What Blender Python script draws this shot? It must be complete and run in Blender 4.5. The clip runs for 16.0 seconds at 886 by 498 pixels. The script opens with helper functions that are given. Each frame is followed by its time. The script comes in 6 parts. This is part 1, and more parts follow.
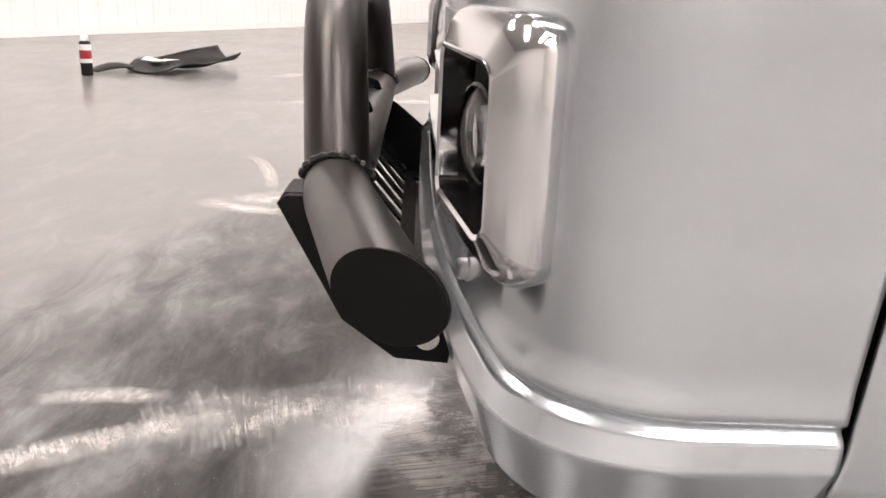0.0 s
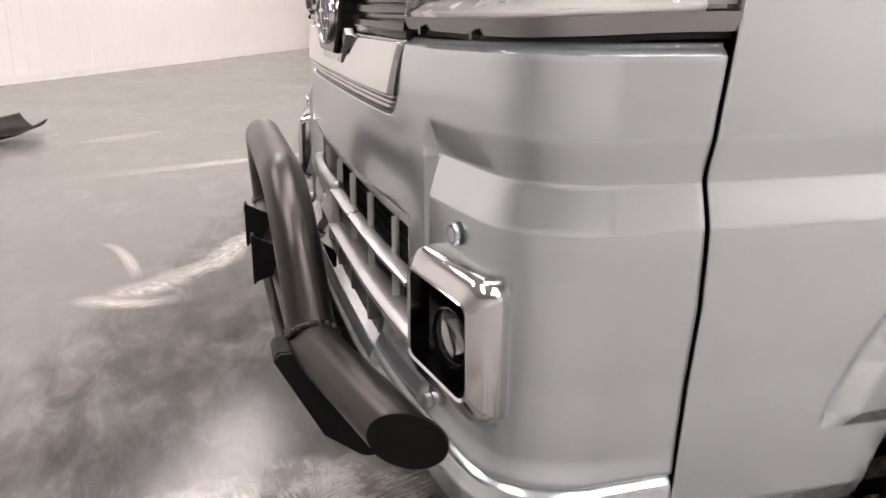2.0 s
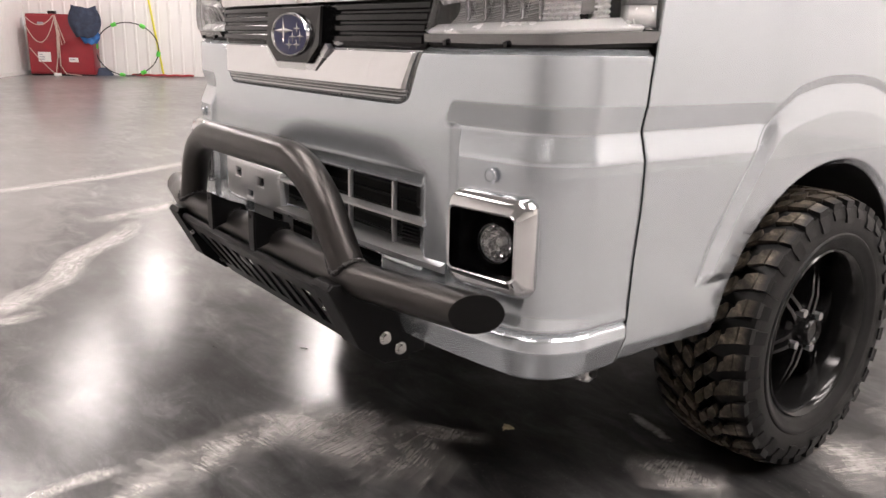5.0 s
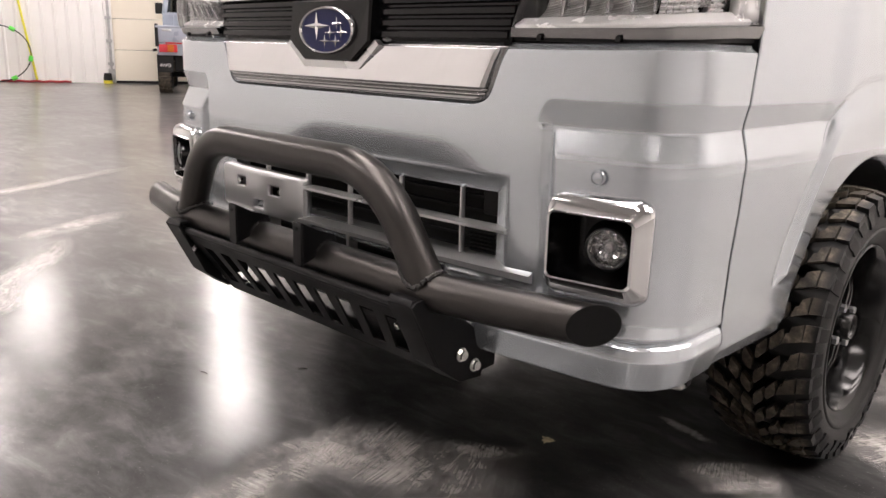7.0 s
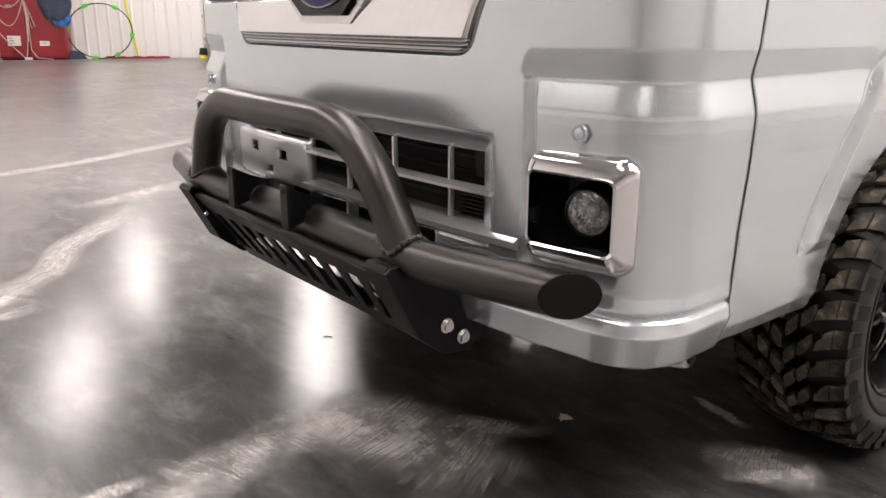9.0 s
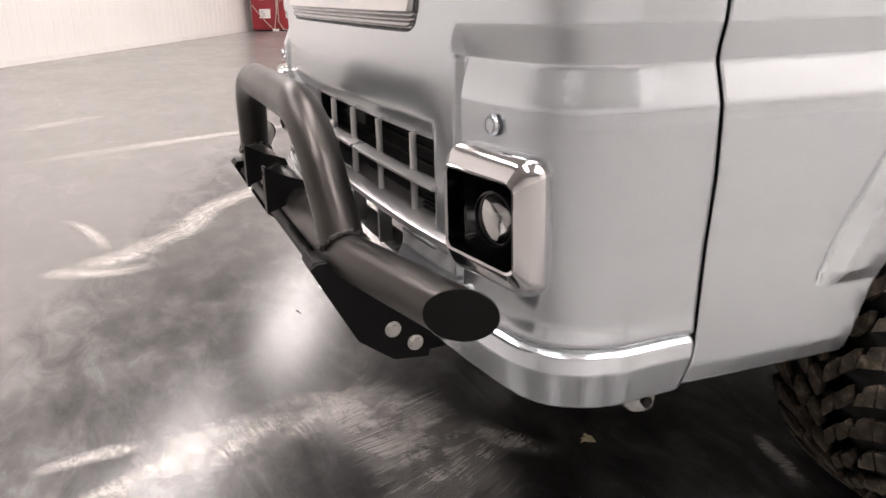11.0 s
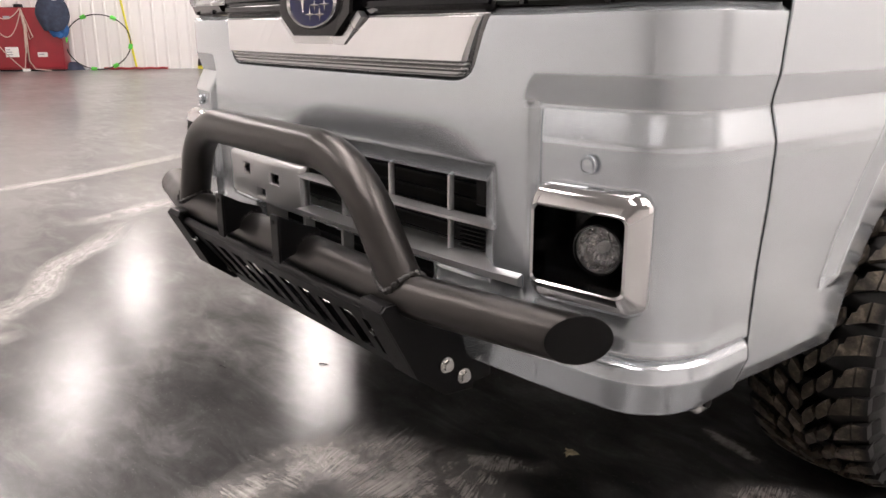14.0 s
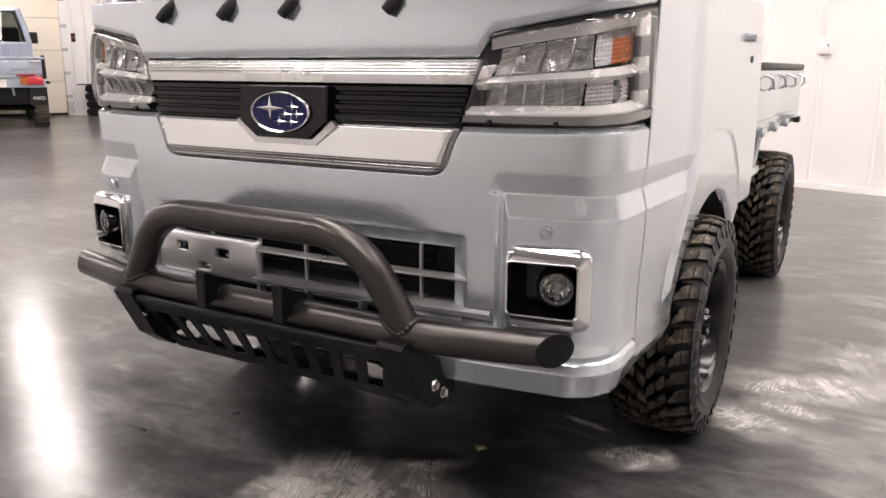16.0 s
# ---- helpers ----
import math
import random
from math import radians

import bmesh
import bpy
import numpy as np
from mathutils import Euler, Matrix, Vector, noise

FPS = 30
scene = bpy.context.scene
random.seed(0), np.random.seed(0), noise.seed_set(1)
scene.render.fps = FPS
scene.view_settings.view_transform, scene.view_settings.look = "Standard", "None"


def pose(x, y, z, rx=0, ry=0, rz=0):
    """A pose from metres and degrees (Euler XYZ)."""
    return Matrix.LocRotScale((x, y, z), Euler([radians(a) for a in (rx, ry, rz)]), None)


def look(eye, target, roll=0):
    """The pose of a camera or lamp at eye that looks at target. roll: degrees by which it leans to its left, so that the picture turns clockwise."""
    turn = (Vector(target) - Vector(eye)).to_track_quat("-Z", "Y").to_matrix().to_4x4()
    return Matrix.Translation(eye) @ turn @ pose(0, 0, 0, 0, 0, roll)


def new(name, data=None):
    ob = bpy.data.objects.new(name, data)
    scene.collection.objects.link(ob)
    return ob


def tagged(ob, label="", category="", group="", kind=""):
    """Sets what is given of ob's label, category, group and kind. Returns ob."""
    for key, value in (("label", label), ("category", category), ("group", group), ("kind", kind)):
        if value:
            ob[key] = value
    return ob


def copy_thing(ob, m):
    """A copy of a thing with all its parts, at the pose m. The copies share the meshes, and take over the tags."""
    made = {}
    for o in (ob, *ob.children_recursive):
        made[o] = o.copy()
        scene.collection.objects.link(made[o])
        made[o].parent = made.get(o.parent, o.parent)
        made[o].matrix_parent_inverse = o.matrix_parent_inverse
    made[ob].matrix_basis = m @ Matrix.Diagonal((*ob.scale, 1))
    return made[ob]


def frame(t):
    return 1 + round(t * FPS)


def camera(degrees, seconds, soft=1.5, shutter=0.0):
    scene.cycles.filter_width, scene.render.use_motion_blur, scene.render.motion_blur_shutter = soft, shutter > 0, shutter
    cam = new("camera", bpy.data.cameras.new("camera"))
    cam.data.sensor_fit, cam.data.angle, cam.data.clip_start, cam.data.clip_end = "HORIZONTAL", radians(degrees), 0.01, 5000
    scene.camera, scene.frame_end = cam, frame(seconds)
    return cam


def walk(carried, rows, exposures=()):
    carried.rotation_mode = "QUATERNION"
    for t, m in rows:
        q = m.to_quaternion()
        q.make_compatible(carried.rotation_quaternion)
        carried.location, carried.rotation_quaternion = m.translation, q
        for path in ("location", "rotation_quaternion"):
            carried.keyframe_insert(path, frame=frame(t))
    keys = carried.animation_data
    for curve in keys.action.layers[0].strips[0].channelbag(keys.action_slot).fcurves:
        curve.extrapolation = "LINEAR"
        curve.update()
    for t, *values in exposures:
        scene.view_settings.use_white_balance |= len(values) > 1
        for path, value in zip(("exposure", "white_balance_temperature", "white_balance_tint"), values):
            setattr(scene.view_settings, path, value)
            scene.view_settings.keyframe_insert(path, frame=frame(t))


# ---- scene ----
cam = camera(58.9, 16.0)
PATH = [
    (0, (1.095, -0.041, 0.642), (-0.797, 0.038, 0.001), 3.0),
    (0.5, (1.096, -0.108, 0.728), (-0.78, 0.121, 0.075), 0.6),
    (1, (1.114, -0.171, 0.799), (-0.74, 0.211, 0.154), 0.1),
    (1.5, (1.172, -0.197, 0.839), (-0.668, 0.272, 0.212), -0.3),
    (2, (1.322, -0.219, 0.874), (-0.51, 0.323, 0.283), 0.6),
    (2.5, (1.43, -0.29, 0.909), (-0.381, 0.332, 0.331), 0.6),
    (3, (1.488, -0.379, 0.896), (-0.285, 0.359, 0.336), 0.8),
    (3.5, (1.551, -0.51, 0.887), (-0.173, 0.345, 0.345), 1.1),
    (4, (1.57, -0.605, 0.878), (-0.095, 0.369, 0.351), 1.4),
    (6.5, (1.275, -0.931, 0.825), (-0.105, 0.429, 0.327), 1.3),
    (7, (1.219, -0.952, 0.827), (-0.131, 0.441, 0.336), 1.6),
    (7.5, (1.187, -0.98, 0.808), (-0.146, 0.426, 0.312), 1.6),
    (8, (1.2, -0.962, 0.796), (-0.148, 0.425, 0.287), 1.3),
    (10.5, (1.382, -0.419, 0.805), (-0.347, 0.368, 0.179), -1.3),
    (11, (1.38, -0.363, 0.799), (-0.386, 0.333, 0.169), -1.2),
    (11.5, (1.392, -0.287, 0.792), (-0.405, 0.331, 0.169), -1.3),
    (12, (1.421, -0.206, 0.779), (-0.391, 0.388, 0.175), -1.1),
    (12.5, (1.413, -0.244, 0.785), (-0.393, 0.379, 0.192), -1.2),
    (13, (1.371, -0.437, 0.778), (-0.372, 0.364, 0.21), -0.5),
    (13.5, (1.304, -0.594, 0.785), (-0.34, 0.399, 0.228), -0.3),
    (14, (1.223, -0.725, 0.817), (-0.276, 0.482, 0.273), -0.1),
    (14.5, (1.146, -0.872, 0.84), (-0.186, 0.525, 0.317), 0.2),
    (15, (1.088, -1.022, 0.854), (-0.112, 0.498, 0.356), 0.3),
    (15.5, (1.106, -1.157, 0.891), (0.026, 0.459, 0.418), 0.3),
    (16, (1.136, -1.294, 0.947), (0.159, 0.392, 0.498), 0.2),
]
# the clip's camera opens up a little close to the dark bar
EXPOSURES = [(0, 0.28), (0.5, 0.16), (1, 0.02), (1.5, -0.04), (3, 0.02), (4, 0.06), (6.5, 0.02), (8, 0.02), (10.5, 0.10), (12.5, 0.10), (13.5, 0.03), (15, 0.08), (16, 0.05)]
walk(cam, [(t, look(eye, target, roll)) for t, eye, target, roll in PATH], EXPOSURES)

# ---- world and light ----
world = bpy.data.worlds.new("world")
world.use_nodes = True
world.node_tree.nodes["Background"].inputs["Color"].default_value = (0.9, 0.93, 1.0, 1)
world.node_tree.nodes["Background"].inputs["Strength"].default_value = 0.02
scene.world = world
LAMP = 22.5


# ---- materials ----
def material(name):
    m = bpy.data.materials.new(name)
    m.use_nodes = True
    t = m.node_tree
    t.nodes.clear()
    out = t.nodes.new("ShaderNodeOutputMaterial")
    b = t.nodes.new("ShaderNodeBsdfPrincipled")
    t.links.new(b.outputs[0], out.inputs[0])
    return m, t, b


def noise_tex(t, scale, detail=4.0, rough=0.55, stretch=None, source="Object"):
    co = t.nodes.new("ShaderNodeTexCoord")
    n = t.nodes.new("ShaderNodeTexNoise")
    n.inputs["Scale"].default_value = scale
    n.inputs["Detail"].default_value = detail
    n.inputs["Roughness"].default_value = rough
    if stretch:
        mp = t.nodes.new("ShaderNodeMapping")
        mp.inputs["Scale"].default_value = stretch
        t.links.new(co.outputs[source], mp.inputs[0])
        t.links.new(mp.outputs[0], n.inputs["Vector"])
    else:
        t.links.new(co.outputs[source], n.inputs["Vector"])
    return n


def ramp(t, src, stops):
    r = t.nodes.new("ShaderNodeValToRGB")
    e = r.color_ramp.elements
    while len(e) < len(stops):
        e.new(0.5)
    for k, (p, c) in zip(e, stops):
        k.position = p
        k.color = (*c, 1) if len(c) == 3 else c
    t.links.new(src, r.inputs[0])
    return r


def g(v):
    return (v, v, v)


def add_bump(t, b, src, strength, dist=0.001, coat=False):
    n = t.nodes.new("ShaderNodeBump")
    n.inputs["Strength"].default_value = strength
    n.inputs["Distance"].default_value = dist
    t.links.new(src, n.inputs["Height"])
    t.links.new(n.outputs[0], b.inputs["Normal"])
    if coat:
        t.links.new(n.outputs[0], b.inputs["Coat Normal"])


def simple(name, color, rough=0.5, metal=0.0, var=0.12, scale=12.0, grain=300.0, bump=0.1, coat=0.0, coat_rough=0.05, rough_var=0.08, spec=0.5):
    """A surface with soft blotches, fine grain and slightly uneven gloss."""
    m, t, b = material(name)
    n = noise_tex(t, scale)
    lo, hi = [max(0, c * (1 - var)) for c in color], [min(1, c * (1 + var)) for c in color]
    r = ramp(t, n.outputs[0], [(0.3, lo), (0.7, hi)])
    t.links.new(r.outputs[0], b.inputs["Base Color"])
    r2 = ramp(t, n.outputs[0], [(0.25, g(max(0.02, rough - rough_var))), (0.75, g(min(1, rough + rough_var)))])
    t.links.new(r2.outputs[0], b.inputs["Roughness"])
    b.inputs["Metallic"].default_value = metal
    b.inputs["Coat Weight"].default_value = coat
    b.inputs["Coat Roughness"].default_value = coat_rough
    b.inputs["Specular IOR Level"].default_value = spec
    if bump:
        add_bump(t, b, noise_tex(t, grain, 2.0).outputs[0], bump, 0.0006)
    return m


def paint(name, color, rough=0.215, metal=0.80):
    """Metallic car paint: fine flakes under a clear coat, with a faint orange peel."""
    m, t, b = material(name)
    fl = noise_tex(t, 900.0, 1.0)
    r = ramp(t, fl.outputs[0], [(0.3, [c * 0.97 for c in color]), (0.7, [min(1, c * 1.03) for c in color])])
    t.links.new(r.outputs[0], b.inputs["Base Color"])
    b.inputs["Metallic"].default_value = metal
    b.inputs["Roughness"].default_value = rough
    b.inputs["Coat Weight"].default_value = 0.35
    b.inputs["Coat Roughness"].default_value = 0.06
    b.inputs["Coat IOR"].default_value = 1.6
    add_bump(t, b, noise_tex(t, 120.0, 1.0).outputs[0], 0.003, 0.0003, coat=True)
    return m


def chrome_mat(name, color=(0.68, 0.68, 0.685), rough=0.05):
    m, t, b = material(name)
    b.inputs["Metallic"].default_value = 1.0
    b.inputs["Base Color"].default_value = (*color, 1)
    n = noise_tex(t, 6.0)
    r = ramp(t, n.outputs[0], [(0.3, g(rough * 0.6)), (0.75, g(rough * 1.8))])
    t.links.new(r.outputs[0], b.inputs["Roughness"])
    return m


def glass_mat(name, tint=(1, 1, 1), keep=0.92):
    """A thin clear pane: see-through, with a mirror sheen that grows towards grazing angles."""
    m = bpy.data.materials.new(name)
    m.use_nodes = True
    t = m.node_tree
    t.nodes.clear()
    out = t.nodes.new("ShaderNodeOutputMaterial")
    tr = t.nodes.new("ShaderNodeBsdfTransparent")
    tr.inputs[0].default_value = (*[c * keep for c in tint], 1)
    gl = t.nodes.new("ShaderNodeBsdfGlossy")
    gl.inputs["Roughness"].default_value = 0.02
    fr = t.nodes.new("ShaderNodeFresnel")
    fr.inputs[0].default_value = 1.5
    mx = t.nodes.new("ShaderNodeMixShader")
    t.links.new(fr.outputs[0], mx.inputs[0])
    t.links.new(tr.outputs[0], mx.inputs[1])
    t.links.new(gl.outputs[0], mx.inputs[2])
    t.links.new(mx.outputs[0], out.inputs[0])
    return m


def glow(name, color, strength):
    m = bpy.data.materials.new(name)
    m.use_nodes = True
    t = m.node_tree
    t.nodes.clear()
    out = t.nodes.new("ShaderNodeOutputMaterial")
    e = t.nodes.new("ShaderNodeEmission")
    e.inputs[0].default_value = (*color, 1)
    e.inputs[1].default_value = strength
    t.links.new(e.outputs[0], out.inputs[0])
    return m


def floor_material():
    """Dark stained concrete under a glossy sealer: clouds, trowel sweeps, pale scuffs, fine dust specks."""
    m, t, b = material("polished_concrete")
    big = noise_tex(t, 0.8, 3.0, 0.5)
    mid = noise_tex(t, 3.2, 5.0, 0.6, (1.0, 1.7, 1.0))
    mid.inputs["Distortion"].default_value = 0.3
    mixf = t.nodes.new("ShaderNodeMath")
    mixf.operation = "MULTIPLY_ADD"
    t.links.new(mid.outputs[0], mixf.inputs[0])
    mixf.inputs[1].default_value = 0.5
    half = t.nodes.new("ShaderNodeMath")
    half.operation = "MULTIPLY"
    half.inputs[1].default_value = 0.5
    t.links.new(big.outputs[0], half.inputs[0])
    t.links.new(half.outputs[0], mixf.inputs[2])
    base = ramp(t, mixf.outputs[0], [(0.30, g(0.007)), (0.43, g(0.026)), (0.55, g(0.072)), (0.70, g(0.17))])
    wisp = noise_tex(t, 4.5, 9.0, 0.66, (1.0, 2.2, 1.0))
    wisp.inputs["Distortion"].default_value = 0.8
    wr = ramp(t, wisp.outputs[0], [(0.36, g(0.60)), (0.50, g(0.93)), (0.66, g(1.65))])
    mott = t.nodes.new("ShaderNodeMixRGB")
    mott.blend_type = "MULTIPLY"
    mott.inputs[0].default_value = 1.0
    t.links.new(base.outputs[0], mott.inputs[1])
    t.links.new(wr.outputs[0], mott.inputs[2])
    base = mott
    # a dusty film away from the wiped patch; wall reflections painted into its pale colour
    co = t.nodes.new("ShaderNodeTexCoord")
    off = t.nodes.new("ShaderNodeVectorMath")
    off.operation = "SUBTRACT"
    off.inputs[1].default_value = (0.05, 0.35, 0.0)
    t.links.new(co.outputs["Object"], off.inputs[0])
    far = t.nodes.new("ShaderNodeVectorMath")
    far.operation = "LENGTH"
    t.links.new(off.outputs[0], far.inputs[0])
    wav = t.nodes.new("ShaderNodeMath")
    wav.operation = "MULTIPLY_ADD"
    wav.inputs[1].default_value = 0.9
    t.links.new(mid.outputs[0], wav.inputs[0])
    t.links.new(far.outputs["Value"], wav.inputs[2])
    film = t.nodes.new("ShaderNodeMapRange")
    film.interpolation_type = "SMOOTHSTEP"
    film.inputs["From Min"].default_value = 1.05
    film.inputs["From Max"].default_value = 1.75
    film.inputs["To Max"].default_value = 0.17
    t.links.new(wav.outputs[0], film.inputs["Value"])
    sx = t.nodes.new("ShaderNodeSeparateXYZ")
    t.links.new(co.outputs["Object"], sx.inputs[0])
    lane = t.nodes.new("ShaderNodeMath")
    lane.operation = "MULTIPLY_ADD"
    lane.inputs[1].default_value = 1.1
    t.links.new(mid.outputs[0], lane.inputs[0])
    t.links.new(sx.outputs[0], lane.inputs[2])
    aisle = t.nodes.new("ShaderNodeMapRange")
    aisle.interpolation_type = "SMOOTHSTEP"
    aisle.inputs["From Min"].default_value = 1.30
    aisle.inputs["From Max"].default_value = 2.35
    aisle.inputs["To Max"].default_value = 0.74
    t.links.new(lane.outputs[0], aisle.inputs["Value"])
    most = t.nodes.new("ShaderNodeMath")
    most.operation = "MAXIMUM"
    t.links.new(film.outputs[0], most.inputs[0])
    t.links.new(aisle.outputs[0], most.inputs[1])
    # a paler stretch ahead of the bumper: the ribbed wall's reflection put into the colour
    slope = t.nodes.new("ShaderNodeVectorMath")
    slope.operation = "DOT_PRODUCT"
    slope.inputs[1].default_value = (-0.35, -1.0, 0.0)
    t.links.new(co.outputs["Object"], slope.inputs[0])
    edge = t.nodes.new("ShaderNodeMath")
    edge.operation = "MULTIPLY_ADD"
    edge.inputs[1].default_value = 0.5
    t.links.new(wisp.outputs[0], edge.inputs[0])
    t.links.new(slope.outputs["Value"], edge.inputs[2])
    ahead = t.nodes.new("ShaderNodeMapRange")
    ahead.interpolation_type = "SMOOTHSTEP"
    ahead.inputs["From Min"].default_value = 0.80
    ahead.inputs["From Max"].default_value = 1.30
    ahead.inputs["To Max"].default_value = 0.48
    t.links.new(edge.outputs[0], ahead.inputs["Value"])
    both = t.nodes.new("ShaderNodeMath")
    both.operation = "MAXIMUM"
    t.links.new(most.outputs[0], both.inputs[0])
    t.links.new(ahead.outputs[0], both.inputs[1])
    # one pale tone carries both the dust and the painted wall reflections
    dusty_sheen = t.nodes.new("ShaderNodeMixRGB")
    t.links.new(both.outputs[0], dusty_sheen.inputs[0])
    t.links.new(base.outputs[0], dusty_sheen.inputs[1])
    dusty_sheen.inputs[2].default_value = (0.32, 0.309, 0.30, 1)
    base = dusty_sheen
    sweep = noise_tex(t, 3.0, 6.0, 0.62, (0.7, 3.0, 1.0))
    sweep.inputs["Distortion"].default_value = 0.3
    sw = ramp(t, sweep.outputs[0], [(0.50, g(0.0)), (0.62, g(0.10)), (0.78, g(0.40))])
    add = t.nodes.new("ShaderNodeMixRGB")
    add.blend_type = "MIX"
    t.links.new(sw.outputs[0], add.inputs[0])
    t.links.new(base.outputs[0], add.inputs[1])
    add.inputs[2].default_value = (0.16, 0.155, 0.15, 1)
    spk = noise_tex(t, 210.0, 2.0)
    sp = ramp(t, spk.outputs[0], [(0.68, g(0.0)), (0.73, g(0.5))])
    add2 = t.nodes.new("ShaderNodeMixRGB")
    t.links.new(sp.outputs[0], add2.inputs[0])
    t.links.new(add.outputs[0], add2.inputs[1])
    add2.inputs[2].default_value = (0.3, 0.29, 0.28, 1)
    t.links.new(add2.outputs[0], b.inputs["Base Color"])
    rr = ramp(t, mid.outputs[0], [(0.3, g(0.30)), (0.7, g(0.42))])
    t.links.new(rr.outputs[0], b.inputs["Roughness"])
    b.inputs["Specular IOR Level"].default_value = 0.04
    b.inputs["Coat Weight"].default_value = 0.56
    b.inputs["Coat IOR"].default_value = 1.55
    cr = ramp(t, big.outputs[0], [(0.3, g(0.095)), (0.7, g(0.13))])
    t.links.new(cr.outputs[0], b.inputs["Coat Roughness"])
    add_bump(t, b, noise_tex(t, 220.0, 3.0, 0.65).outputs[0], 0.36, 0.0006, coat=True)
    return m


def scuff_material(name, most, scale, brushed=False):
    """Chalky drag marks: soft at the edges, broken into fine streaks."""
    m = bpy.data.materials.new(name)
    m.use_nodes = True
    t = m.node_tree
    t.nodes.clear()
    out = t.nodes.new("ShaderNodeOutputMaterial")
    d = t.nodes.new("ShaderNodeBsdfPrincipled")
    d.inputs["Base Color"].default_value = (0.60, 0.575, 0.55, 1) if brushed else (0.50, 0.48, 0.46, 1)
    d.inputs["Roughness"].default_value = 0.45
    d.inputs["Coat Weight"].default_value = 0.5
    d.inputs["Coat IOR"].default_value = 1.55
    d.inputs["Coat Roughness"].default_value = 0.13
    tr = t.nodes.new("ShaderNodeBsdfTransparent")
    uv = t.nodes.new("ShaderNodeUVMap")
    sep = t.nodes.new("ShaderNodeSeparateXYZ")
    t.links.new(uv.outputs[0], sep.inputs[0])

    def hump(src):
        """1 in the middle of a 0 to 1 span, 0 at both ends."""
        inv = t.nodes.new("ShaderNodeMath")
        inv.operation = "SUBTRACT"
        inv.inputs[0].default_value = 1.0
        t.links.new(src, inv.inputs[1])
        mu = t.nodes.new("ShaderNodeMath")
        mu.operation = "MULTIPLY"
        t.links.new(src, mu.inputs[0])
        t.links.new(inv.outputs[0], mu.inputs[1])
        k = t.nodes.new("ShaderNodeMath")
        k.operation = "MULTIPLY"
        k.inputs[1].default_value = 4.0
        t.links.new(mu.outputs[0], k.inputs[0])
        return k.outputs[0]

    across, along = hump(sep.outputs[1]), hump(sep.outputs[0])
    ends = t.nodes.new("ShaderNodeMath")
    ends.operation = "POWER"
    ends.inputs[1].default_value = 0.45
    t.links.new(along, ends.inputs[0])
    env = t.nodes.new("ShaderNodeMath")
    env.operation = "MULTIPLY"
    t.links.new(across, env.inputs[0])
    t.links.new(ends.outputs[0], env.inputs[1])
    mp = t.nodes.new("ShaderNodeMapping")
    mp.inputs["Scale"].default_value = (2.2, 9.0, 1.0)
    t.links.new(uv.outputs[0], mp.inputs[0])
    loc = noise_tex(t, scale, 2.0)
    wob = t.nodes.new("ShaderNodeVectorMath")
    wob.operation = "MULTIPLY_ADD"
    t.links.new(loc.outputs["Color"], wob.inputs[0])
    wob.inputs[1].default_value = (1.2, 3.0, 4.0)
    t.links.new(mp.outputs[0], wob.inputs[2])
    if brushed:
        # fine broom strokes across the smear, in front of broken clouds
        mp.inputs["Scale"].default_value = (52.0, 1.6, 1.0)
        wob.inputs[1].default_value = (1.0, 0.6, 0.0)
    n = t.nodes.new("ShaderNodeTexNoise")
    n.inputs["Scale"].default_value = 1.6
    n.inputs["Detail"].default_value = 8.0 if brushed else 10.0
    n.inputs["Roughness"].default_value = 0.74
    t.links.new(wob.outputs[0], n.inputs["Vector"])
    spread = t.nodes.new("ShaderNodeMath")
    spread.operation = "MULTIPLY_ADD"
    t.links.new(n.outputs[0], spread.inputs[0])
    spread.inputs[1].default_value = 1.9 if brushed else 1.7
    spread.inputs[2].default_value = -0.95 if brushed else -0.85
    add = t.nodes.new("ShaderNodeMath")
    add.operation = "ADD"
    t.links.new(spread.outputs[0], add.inputs[0])
    t.links.new(env.outputs[0], add.inputs[1])
    cut = t.nodes.new("ShaderNodeMapRange")
    cut.inputs["From Min"].default_value = 0.40
    cut.inputs["From Max"].default_value = 1.25 if brushed else 1.15
    cut.inputs["To Max"].default_value = most
    t.links.new(add.outputs[0], cut.inputs["Value"])
    fade = t.nodes.new("ShaderNodeMath")
    fade.operation = "MULTIPLY"
    t.links.new(cut.outputs[0], fade.inputs[0])
    soft = t.nodes.new("ShaderNodeMapRange")
    soft.inputs["From Max"].default_value = 0.35
    t.links.new(env.outputs[0], soft.inputs["Value"])
    t.links.new(soft.outputs[0], fade.inputs[1])
    if brushed:
        cloud = noise_tex(t, 9.0, 8.0, 0.7)
        gap = t.nodes.new("ShaderNodeMapRange")
        gap.inputs["From Min"].default_value = 0.32
        gap.inputs["From Max"].default_value = 0.60
        t.links.new(cloud.outputs[0], gap.inputs["Value"])
        both = t.nodes.new("ShaderNodeMath")
        both.operation = "MULTIPLY"
        t.links.new(fade.outputs[0], both.inputs[0])
        t.links.new(gap.outputs[0], both.inputs[1])
        fade = both
    mx = t.nodes.new("ShaderNodeMixShader")
    t.links.new(fade.outputs[0], mx.inputs[0])
    t.links.new(tr.outputs[0], mx.inputs[1])
    t.links.new(d.outputs[0], mx.inputs[2])
    t.links.new(mx.outputs[0], out.inputs[0])
    return m


